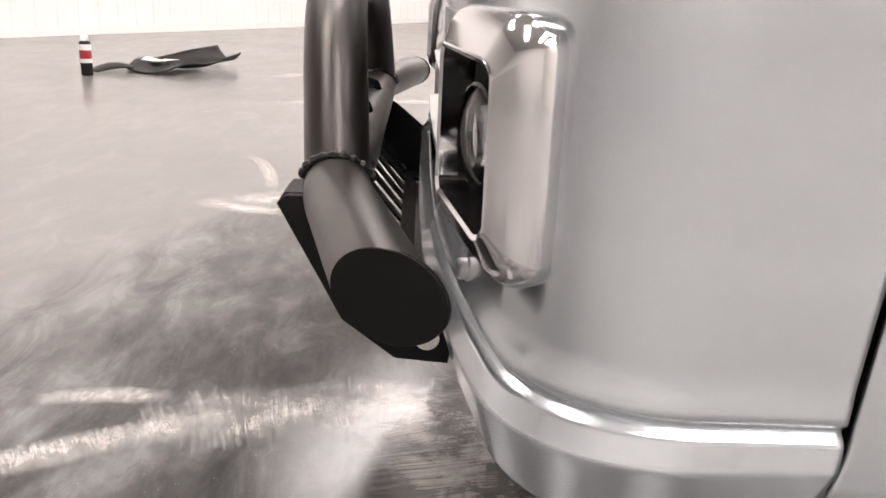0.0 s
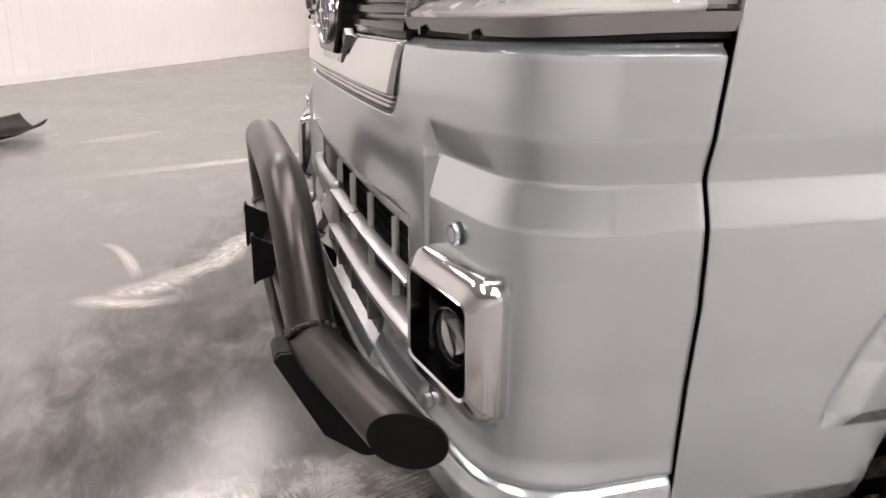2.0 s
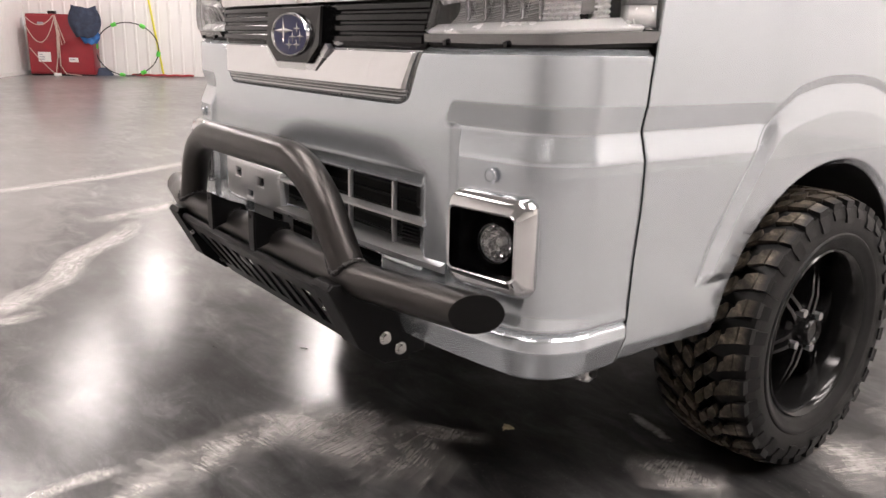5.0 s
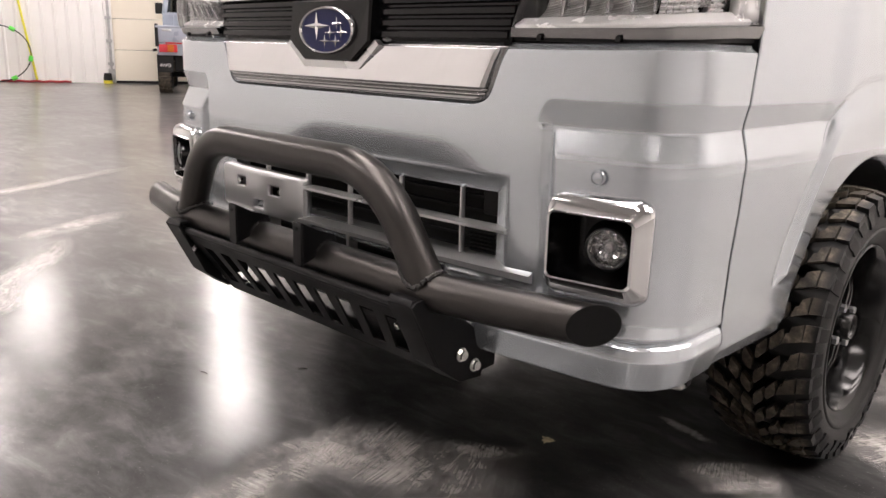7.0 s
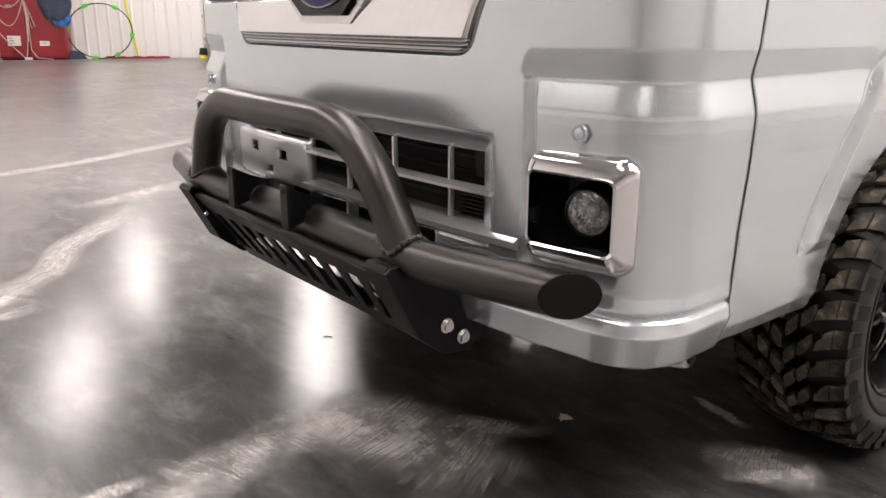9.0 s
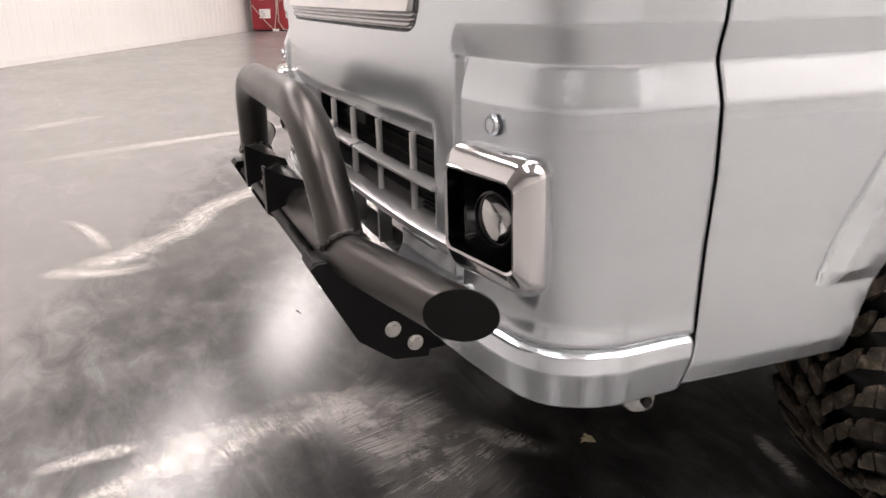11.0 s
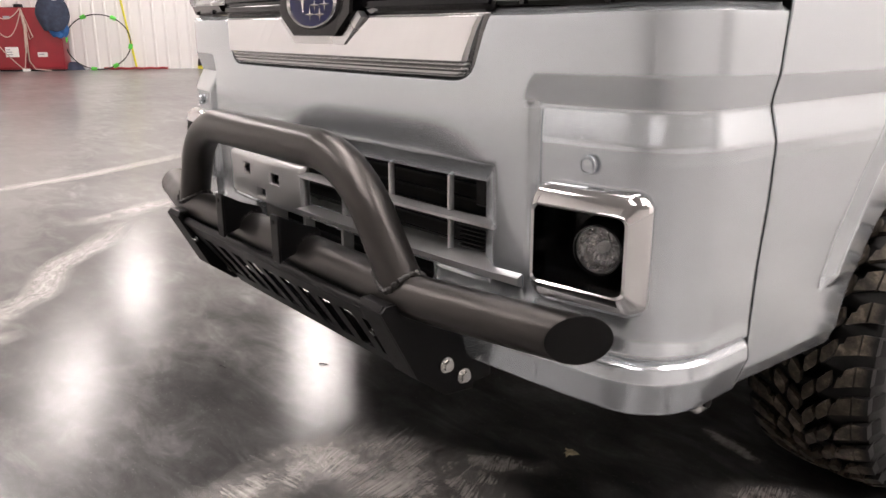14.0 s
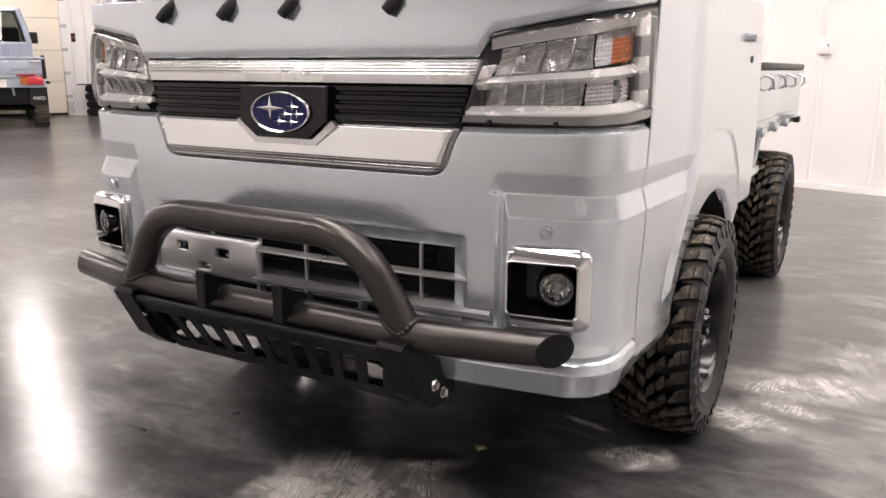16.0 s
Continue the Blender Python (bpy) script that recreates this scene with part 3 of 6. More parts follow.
LINE = plan_line()
RUN = np.r_[0, np.cumsum(np.hypot(*np.diff(LINE, axis=0).T))]
TAN = np.gradient(LINE, RUN, axis=0)
CX = 0.012


def s_at_x(x):
    return float(np.interp(x, LINE[:180, 0], RUN[:180]))


def s_at_y(y):
    return float(np.interp(y, LINE[130:, 1], RUN[130:]))


def skin(s, z, off=0.0):
    """Points of the body skin at s along the outline (minus: the other side) and height z, off metres outwards."""
    s, z = np.broadcast_arrays(np.asarray(s, float), np.asarray(z, float))
    a = np.abs(s)
    x, y = np.interp(a, RUN, LINE[:, 0]), np.interp(a, RUN, LINE[:, 1])
    tx, ty = np.interp(a, RUN, TAN[:, 0]), np.interp(a, RUN, TAN[:, 1])
    k = np.hypot(tx, ty)
    nx, ny = ty / k, -tx / k
    lean = -0.10 * np.clip(z - 0.845, 0, None) - 0.6 * np.clip(z - 1.02, 0, None) ** 2
    lean = lean * (1 - 0.75 * np.clip(nx, 0, 1)) - 0.006 * np.clip((0.66 - z) / 0.14, 0, 1) * np.clip(nx, 0, 1)
    o = off + lean
    return np.stack([np.sign(s + 1e-12) * (x + nx * o), y + ny * o, z], -1)


S_SEAM = s_at_y(0.215)
S_POD = s_at_x(0.508)


def fold(a, z):
    """The pod below the lamps: a fold under the upper face, then a slope out to the lower face."""
    top = (0.722 - z) / 0.042
    side = (a - S_POD) / 0.014
    p = np.minimum(top, side)
    inside = -0.0115 + 0.0185 * np.clip(p, 0, 1)
    outside = -0.0115 * np.minimum(np.clip(1 - (z - 0.722) / 0.039, 0, 1), np.clip(1 - (S_POD - a) / 0.014, 0, 1))
    outside = np.where((z > 0.722) & (a < S_POD), -0.0115 * np.clip(1 - np.hypot((z - 0.722) / 0.039, (S_POD - a) / 0.02), 0, 1), outside)
    return np.where(p > 0, inside, outside)


def relief(s):
    """The pressings grow shallower round the corner."""
    return 1 - 0.42 * smooth01(s_at_x(0.655), S_SEAM, np.abs(s))


def valley(s, z):
    """The fold with pressed, rounded edges."""
    a, z = np.broadcast_arrays(np.abs(np.asarray(s, float)), np.asarray(z, float))
    total = sum(fold(a + i * 0.002, z + j * 0.0014) for i in (-1, 0, 1) for j in (-2, -1, 0, 1, 2))
    return total / 15 * relief(a)


GR = (-0.400 + CX, 0.395 + CX, 0.492, 0.606)
GR2 = (-0.285 + CX, 0.285 + CX, 0.402, 0.462)


def bumper_off(s, z):
    w = smooth01(0.415, 0.445, z)
    k = relief(s)
    kl = 1 - (1 - k) * 1.25
    o = valley(s, z) * w + 0.013 * kl * (1 - w)
    # lower lip: a soft step outwards
    o = o + 0.011 * kl * lin01(0.4135, 0.388, z) - 0.016 * lin01(0.390, 0.336, z) - 0.014 * smooth01(0.342, 0.333, z)
    o = o - 0.006 * np.clip(1 - np.abs(z - 0.413) / 0.006, 0, 1)
    # faces sink towards the two intakes
    for a0, a1, z0, z1, w, d in ((*GR, 0.030, 0.016), (*GR2, 0.022, 0.012)):
        dx = np.maximum(np.maximum(s_at_x(abs(a0)) * -1 - s, s - s_at_x(a1)), 0)
        dz = np.maximum(np.maximum(z0 - z, z - z1), 0)
        o = o - d * np.clip(1 - np.maximum(dx, dz) / w, 0, 1)
    # rolled top edge
    o = o - 0.012 * smooth01(0.834, 0.845, z)
    return o


def seam_y(z):
    return np.interp(z, (0.33, 0.40, 0.60, 0.70, 0.735, 0.79, 0.86), (0.196, 0.208, 0.216, 0.2125, 0.2105, 0.215, 0.222))


OPEN_D = (0.0, 0.346, 0.360, 0.371, 0.379, 0.385, 0.389, 0.399, 0.412)
OPEN_Z = (0.748, 0.748, 0.7505, 0.755, 0.762, 0.772, 0.784, 0.814, 0.842)


def bumper_top(x):
    """Height of the bumper's upper edge: it dips under the nose garnish."""
    d = np.abs(x - CX)
    return np.interp(d, OPEN_D, OPEN_Z) + 0.004 * smooth01(0.5, 0.7, np.abs(x))


truck = thing("pickup_truck", "small silver lifted pickup truck with bull bar and mud tyres", "truck")


def bumper():
    edges = [s_at_x(abs(v)) * (1 if v > 0 else -1) for v in (GR[0], GR[1], GR2[0], GR2[1])]
    half = np.r_[np.linspace(0, s_at_x(0.36), 60), np.linspace(s_at_x(0.36), s_at_x(0.42), 60), np.linspace(s_at_x(0.41), S_POD - 0.02, 16), np.linspace(S_POD - 0.02, S_POD + 0.02, 30), np.linspace(S_POD + 0.02, s_at_x(0.63), 24), np.linspace(s_at_x(0.63), S_SEAM, 46)]
    fog = [s_at_x(0.530), s_at_x(0.664)]
    cs = np.unique(np.round(np.r_[-half, half, edges, fog, [-v for v in fog]], 5))
    rows = np.r_[np.linspace(0.333, 0.42, 46), np.linspace(0.42, 0.66, 60), np.linspace(0.66, 0.79, 66), np.linspace(0.79, 0.846, 22), GR[2], GR[3], GR2[2], GR2[3], 0.498, 0.606]
    zs = np.unique(np.round(rows, 5))
    S, Z = np.meshgrid(cs, zs, indexing="ij")
    S0, Z0 = S.copy(), Z.copy()
    corner = s_at_y(0.12)
    end = np.vectorize(s_at_y)(seam_y(Z))
    far = np.abs(S) > corner
    S = np.where(far, np.sign(S) * (corner + (np.abs(S) - corner) * (end - 0.0025 - corner) / (S_SEAM - corner)), S)
    top = bumper_top(skin(S, Z)[..., 0])
    Z = np.where(Z > 0.70, 0.70 + (Z - 0.70) * (top - 0.70) / 0.146, Z)
    off = bumper_off(S, Z0)
    # a rounded rim under the garnish
    P = skin(S, Z, off)
    keep = np.ones((len(cs) - 1, len(zs) - 1), bool)
    cm, zm = (cs[1:] + cs[:-1]) / 2, (zs[1:] + zs[:-1]) / 2
    for a0, a1, z0, z1 in (GR, GR2):
        i = (cm > -s_at_x(abs(a0))) & (cm < s_at_x(a1))
        j = (zm > z0) & (zm < z1)
        keep[np.ix_(i, j)] = False
    keep[np.ix_((np.abs(cm) > fog[0]) & (np.abs(cm) < fog[1]), (zm > 0.498) & (zm < 0.606))] = False
    ob = part("front_bumper", grid_mesh(P, keep), SILVER, truck, "silver painted front bumper")
    sol = ob.modifiers.new("thick", "SOLIDIFY")
    sol.thickness = 0.003
    sol.offset = -1
    return ob


BUMPER = bumper()


# ---- intakes of the bumper ----
def grille_insert():
    x0, x1, z0, z1 = GR
    yin = 0.055
    def front(x, z, o):
        return tuple(skin(s_at_x(abs(x)) * (1 if x >= 0 else -1), z, o))
    # sleeve round the upper intake
    loops = []
    ring = [(x, z0) for x in np.linspace(x0, x1, 40)] + [(x1, z) for z in np.linspace(z0, z1, 10)[1:]] + [(x, z1) for x in np.linspace(x1, x0, 40)[1:]] + [(x0, z) for z in np.linspace(z1, z0, 10)[1:-1]]
    for o in (-0.016, -0.05):
        loops.append([front(x, z, o) for x, z in ring])
    part("intake_sleeve", loft(loops), SILVER_TRIM, BUMPER)
    x0, x1, z0, z1 = GR2
    ring = [(x, z0) for x in np.linspace(x0, x1, 40)] + [(x1, z) for z in np.linspace(z0, z1, 6)[1:]] + [(x, z1) for x in np.linspace(x1, x0, 40)[1:]] + [(x0, z) for z in np.linspace(z1, z0, 6)[1:-1]]
    part("lower_intake_sleeve", loft([[front(x, z, o) for x, z in ring] for o in (-0.012, -0.06)]), SILVER_TRIM, BUMPER)

    def cross_bar(name, xa, xb, z, h, out_a, out_b, depth, taper=0.0):
        """A blade along the front: rounded nose, tapering towards its ends."""
        loops = []
        for x in np.linspace(xa, xb, 50):
            k = min(1.0, 0.45 + (x - xa) / 0.05)
            hh = h * k * (1 + taper * (x - xa) / (xb - xa))
            sec = [(-depth, -hh), (out_a - 0.004, -hh), (out_b, -hh * 0.45), (out_b, hh * 0.25), (out_a - 0.006, hh), (-depth, hh)]
            loops.append([front(x, z + dz, o) for o, dz in sec])
        return part(name, loft(loops, True, True), SILVER_TRIM, BUMPER)

    cross_bar("grille_bar", -0.10, 0.437, 0.5475, 0.0060, -0.002, 0.005, 0.016)
    cross_bar("grille_bar", -0.10, 0.490, 0.4815, 0.0080, -0.004, 0.010, 0.026, 0.75)
    for x in (-0.245, -0.095, 0.040, 0.186, 0.333):
        loops = [[front(x + dx, z, o) for dx, o in ((-0.0026, -0.020), (-0.0026, -0.012), (-0.0014, -0.010), (0.0014, -0.010), (0.0026, -0.012), (0.0026, -0.020))] for z in np.linspace(0.484, 0.606, 8)]
        part("grille_upright", loft(loops, True, True), SILVER_TRIM, BUMPER)
    for x in (-0.1, 0.04, 0.186):
        loops = [[front(x + dx, z, o) for dx, o in ((-0.004, -0.03), (-0.004, -0.008), (0.004, -0.008), (0.004, -0.03))] for z in np.linspace(0.402, 0.475, 5)]
        part("lower_upright", loft(loops, True, True), SILVER_TRIM, BUMPER)
    # small louvres in the outer lower cell
    for k in range(6):
        z = 0.500 + k * 0.0066
        loops = [[front(x, z + dz, o) for o, dz in ((-0.03, 0.0), (-0.022, -0.002), (-0.022, 0.0), (-0.03, 0.002))] for x in np.linspace(0.345, 0.41, 4)]
        part("louvre", loft(loops, True, True), BLACK_PLASTIC, BUMPER, "black plastic louvre")
    # number plate carrier: silver panel with cut-outs, in front of the intake
    X0, X1, Z0, Z1 = -0.428, -0.085, 0.462, 0.566
    holes = [(-0.352, -0.314, 0.518, 0.540), (-0.222, -0.178, 0.512, 0.535), (-0.285, -0.243, 0.478, 0.496)]
    xs = np.unique(np.round(np.r_[np.linspace(X0, X1, 40), [h for q in holes for h in q[:2]]], 5))
    zs = np.unique(np.round(np.r_[np.linspace(Z0, Z1, 20), [h for q in holes for h in q[2:]]], 5))
    sx = np.array([-s_at_x(abs(v)) for v in xs])
    S, Z = np.meshgrid(sx, zs, indexing="ij")
    edge = np.minimum(np.minimum(Z - Z0, Z1 - Z), np.minimum(xs[:, None] - X0, X1 - xs[:, None]))
    P = skin(S, Z, 0.002 - 0.012 * np.clip(1 - edge / 0.012, 0, 1) ** 2)
    keep = np.ones((len(xs) - 1, len(zs) - 1), bool)
    xm, zm = (xs[1:] + xs[:-1]) / 2, (zs[1:] + zs[:-1]) / 2
    for a, b, c, d in holes:
        keep[np.ix_((xm > a) & (xm < b), (zm > c) & (zm < d))] = False
    ob = part("plate_carrier", grid_mesh(P, keep), SILVER_TRIM, BUMPER, "silver plate carrier panel with square cut-outs")
    sol = ob.modifiers.new("thick", "SOLIDIFY")
    sol.thickness = 0.012
    sol.offset = -1
    for x, z in ((-0.349, 0.529), (-0.186, 0.523)):
        p = skin(-s_at_x(abs(x)), z, -0.004)
        bm = bmesh.new()
        bmesh.ops.create_cone(bm, cap_ends=True, segments=10, radius1=0.004, radius2=0.004, depth=0.008, matrix=Matrix.Translation(p) @ Matrix.Rotation(radians(90), 4, "X"))
        part("clip", bm, ZINC, BUMPER, "small metal clip")
    # dark core behind: radiator with fins
    core = part("radiator", box_bm((-0.43, 0.085, 0.38), (0.43, 0.115, 0.63), 0.004, 1), DARK, truck, "dark radiator behind the intake")
    for k in range(9):
        z = 0.40 + k * 0.025
        part("fin", box_bm((-0.42, 0.078, z), (0.42, 0.086, z + 0.004)), BLACK_PLASTIC, core)
    part("duct", box_bm((0.345, 0.045, 0.556), (0.43, 0.06, 0.61), 0.003, 1), BLACK_PLASTIC, core)
    part("duct", box_bm((-0.15, 0.04, 0.56), (-0.02, 0.06, 0.61), 0.003, 1), BLACK_PLASTIC, core)


grille_insert()


# ---- parking sensors and fog lamps ----
def sensor(side):
    z, x, k = 0.655, 0.595, 0.74
    c = Vector(skin(side * s_at_x(x), z, 0.014))
    n = (Vector(skin(side * s_at_x(x), z, 0.05)) - c).normalized()
    q = n.to_track_quat("Z", "Y").to_matrix().to_4x4()
    prof = [(-0.004, 0.0165), (-0.0004, 0.0165), (0.0006, 0.0155), (0.0006, 0.0130), (-0.0045, 0.0126), (-0.0045, 0.0108), (0.0008, 0.0106), (0.0010, 0.0)]
    bm = lathe([(a, r * k) for a, r in prof], 32, "z")
    bmesh.ops.transform(bm, matrix=Matrix.Translation(c) @ q, verts=bm.verts)
    part("parking_sensor", bm, SILVER, BUMPER, "round silver parking sensor")


def fog_lamp(side):
    def lp(pts, off):
        return [tuple(skin(side * s_at_x(x), z, off)) for x, z in pts]
    def rr(a0, a1, b0, b1, r):
        return round_rect(a0, a1, b0, b1, r)
    base = 0.014
    def lift(pts, o, extra=0.0):
        return [tuple(skin(side * s_at_x(x), z, o + extra * float(lin01(0.60, 0.67, x)))) for x, z in pts]
    outer = rr(0.5265, 0.6735, 0.4725, 0.630, 0.020)
    outer2 = rr(0.5272, 0.6725, 0.4735, 0.629, 0.019)
    swell = rr(0.5276, 0.6705, 0.4775, 0.6255, 0.018)
    swell2 = rr(0.5284, 0.6655, 0.4850, 0.6180, 0.015)
    rim = rr(0.5295, 0.6560, 0.499, 0.6045, 0.010)
    rim2 = rr(0.5305, 0.6550, 0.500, 0.6035, 0.010)
    inner = rr(0.5330, 0.6520, 0.5025, 0.6010, 0.009)
    deep = rr(0.5335, 0.6515, 0.503, 0.6005, 0.009)
    bez = loft([lift(outer, base - 0.008), lift(outer, base + 0.0015), lift(outer2, base + 0.006), lift(swell, base + 0.0125), lift(swell2, base + 0.0175, 0.002), lift(rim, base + 0.0205, 0.003), lift(rim2, base + 0.022, 0.003), lift(inner, base + 0.020, 0.003), lift(deep, base - 0.004)])
    bezel = part("fog_lamp_bezel", bez, BEZEL_CHROME, BUMPER, "bright chrome fog lamp surround")
    back = rr(0.550, 0.648, 0.512, 0.593, 0.012)
    cup = loft([lift(deep, base - 0.003), lift(back, base - 0.050)], False, True)
    part("housing", cup, BLACK_GLOSS, bezel, "gloss black recess")
    c = Vector(skin(side * s_at_x(0.619), 0.556, base - 0.014))
    out = Vector((0.30 * side, -1, 0)).normalized()
    q = Matrix.Translation(c) @ out.to_track_quat("Z", "Y").to_matrix().to_4x4()
    def turned(name, prof, mat, label=""):
        bm = lathe(prof, 36, "z")
        bmesh.ops.transform(bm, matrix=q, verts=bm.verts)
        return part(name, bm, mat, bezel, label)
    turned("lamp_shroud", [(0.0, 0.040), (0.014, 0.038), (0.022, 0.0335), (0.030, 0.0320), (0.031, 0.0300), (0.020, 0.0290)], BLACK_GLOSS)
    def fluted(prof, n=28):
        return loft([[(r * math.cos(2 * math.pi * i / n), r * math.sin(2 * math.pi * i / n), a + (0.0022 if i % 2 else 0.0) * min(1.0, r / 0.01)) for i in range(n)] for a, r in prof])
    cup_bm = fluted([(0.000, 0.0005), (0.003, 0.009), (0.006, 0.012), (0.009, 0.018), (0.013, 0.021), (0.018, 0.0262), (0.024, 0.0285)])
    bmesh.ops.transform(cup_bm, matrix=q, verts=cup_bm.verts)
    part("reflector", cup_bm, CHROME, bezel, "fluted bright reflector", False)
    turned("reflector_rim", [(0.022, 0.0275), (0.0262, 0.0285), (0.0262, 0.0298), (0.022, 0.0298)], LAMP_TRIM)
    turned("bulb_shield", [(0.004, 0.007), (0.014, 0.007), (0.017, 0.005), (0.018, 0.0005)], SATIN)
    turned("lens", [(0.0255, 0.0005), (0.0255, 0.0300), (0.0300, 0.026), (0.0335, 0.016), (0.0350, 0.0005)], GLASS, "clear round fog lamp lens")
    return bezel


def screw_cap(side):
    """A small bright screw cap low on the bumper, inboard of the fog lamp."""
    c = Vector(skin(side * s_at_x(0.530), 0.436, 0.012))
    n = (Vector(skin(side * s_at_x(0.530), 0.436, 0.05)) - c).normalized()
    bm = lathe([(-0.004, 0.0085), (0.002, 0.0085), (0.0035, 0.007), (0.004, 0.0005)], 18, "z")
    bmesh.ops.transform(bm, matrix=Matrix.Translation(c) @ n.to_track_quat("Z", "Y").to_matrix().to_4x4(), verts=bm.verts)
    part("screw_cap", bm, SATIN, BUMPER, "small bright screw cap")


for sd in (1, -1):
    screw_cap(sd)
    sensor(sd)
    fog_lamp(sd)


# ---- nose: garnish, band, emblem ----
def nose_patch(name, half0, half1, z0, z1, off, mat, label="", nz=8, crown=0.0, grooves=(), tilt=0.0):
    """A strip across the nose between two heights, with half widths at its foot and head."""
    xs = np.linspace(-1, 1, 61)
    zs = np.linspace(z0, z1, nz)
    P = np.zeros((61, nz, 3))
    for j, z in enumerate(zs):
        f = (z - z0) / (z1 - z0)
        h = half0(z) if callable(half0) else half0 + (half1 - half0) * f
        o = off + crown * math.sin(math.pi * f) + tilt * (1 - f)
        for gz, gd in grooves:
            o += gd * max(0.0, 1 - abs(z - gz) / 0.0035)
        for i, u in enumerate(xs):
            x = CX + u * h
            P[i, j] = skin(math.copysign(s_at_x(abs(x)), x), z, o)
    ob = part(name, grid_mesh(P), mat, GRILLE, label)
    sol = ob.modifiers.new("thick", "SOLIDIFY")
    sol.thickness = 0.012
    sol.offset = -1
    return ob


GRILLE = part("upper_grille", box_bm((-0.42, 0.035, 0.74), (0.45, 0.06, 0.965), 0.004, 1), BLACK_PLASTIC, truck, "black backing of the upper grille")


def nose():
    nose_patch("chrome_strip", 0.432, 0.448, 0.918, 0.962, 0.004, SATIN, "brushed bright upper strip", 70, 0.002, [(0.939, -0.0012), (0.945, -0.0012), (0.951, -0.0012), (0.957, -0.0012)])
    nose_patch("black_band", 0.410, 0.432, 0.834, 0.917, -0.006, BLACK_GLOSS, "gloss black grille band", 6)
    for k in range(4):
        z = 0.846 + k * 0.0185
        h = 0.410 + 0.022 * (z - 0.834) / 0.083
        loops = []
        for u in np.linspace(-1, 1, 60):
            x = CX + u * (h - 0.004)
            s = math.copysign(s_at_x(abs(x)), x)
            loops.append([tuple(skin(s, z + dz, o)) for o, dz in ((-0.007, 0.0), (-0.002, 0.0), (0.0, 0.002), (0.0, 0.010), (-0.003, 0.0135), (-0.007, 0.014))])
        part("slat", loft(loops, True, True), BLACK_GLOSS, GRILLE)
    def opening(z):
        return float(np.interp(z, OPEN_Z[1:], OPEN_D[1:]))
    nose_patch("garnish_frame", lambda z: opening(z) - 0.001, 0, 0.7485, 0.836, -0.006, DARK_SATIN, "dark satin frame round the garnish", 40)
    nose_patch("lower_garnish", lambda z: opening(z) - 0.011, 0, 0.7705, 0.833, 0.001, CHROME, "mirror-bright lower garnish", 30, 0.001, (), 0.007)
    nose_patch("ridged_lip", lambda z: opening(z) - 0.009, 0, 0.7515, 0.770, 0.000, DARK_SATIN, "ridged dark satin lower lip", 40, 0.002, [(0.757, -0.002), (0.763, -0.002)])
    # shield behind the emblem
    shape = [(-0.118, 0.911), (-0.119, 0.838), (-0.072, 0.803), (0.072, 0.803), (0.119, 0.838), (0.118, 0.911)]
    def lay(scale, o):
        out = []
        for a, z in shape:
            x, zz = CX + a * scale, 0.857 + (z - 0.857) * scale
            out.append(tuple(skin(math.copysign(s_at_x(abs(x)), x), zz, o)))
        return out
    part("emblem_shield", loft([lay(1.0, -0.004), lay(1.0, 0.014), lay(0.965, 0.018)], False, True), BLACK_GLOSS, GRILLE, "gloss black shield behind the emblem", smooth=False)
    low = [(-0.074, 0.8028), (-0.125, 0.842), (-0.135, 0.833), (-0.082, 0.790), (0.082, 0.790), (0.135, 0.833), (0.125, 0.842), (0.074, 0.8028)]
    def lay2(o):
        return [tuple(skin(math.copysign(s_at_x(abs(CX + a)), CX + a), z, o)) for a, z in low]
    part("shield_trim", loft([lay2(-0.004), lay2(0.009)], False, True), SATIN, GRILLE, "satin trim under the shield", smooth=False)


nose()


def emblem():
    """An oval badge: blue enamel, bright rim, plain four-point marks."""
    c = Vector(skin(s_at_x(CX), 0.857, 0.018))
    def ring(w, h, y):
        return [(c.x + w * math.cos(u), c.y - y, c.z + h * math.sin(u)) for u in np.linspace(0, 2 * math.pi, 49)[:-1]]
    rim = loft([ring(0.080, 0.043, -0.002), ring(0.080, 0.043, 0.003), ring(0.0775, 0.0410, 0.0065), ring(0.0745, 0.0385, 0.005), ring(0.0735, 0.0378, 0.002)])
    em = part("emblem", rim, CHROME, GRILLE, "oval badge with bright rim and blue field")
    return em, c


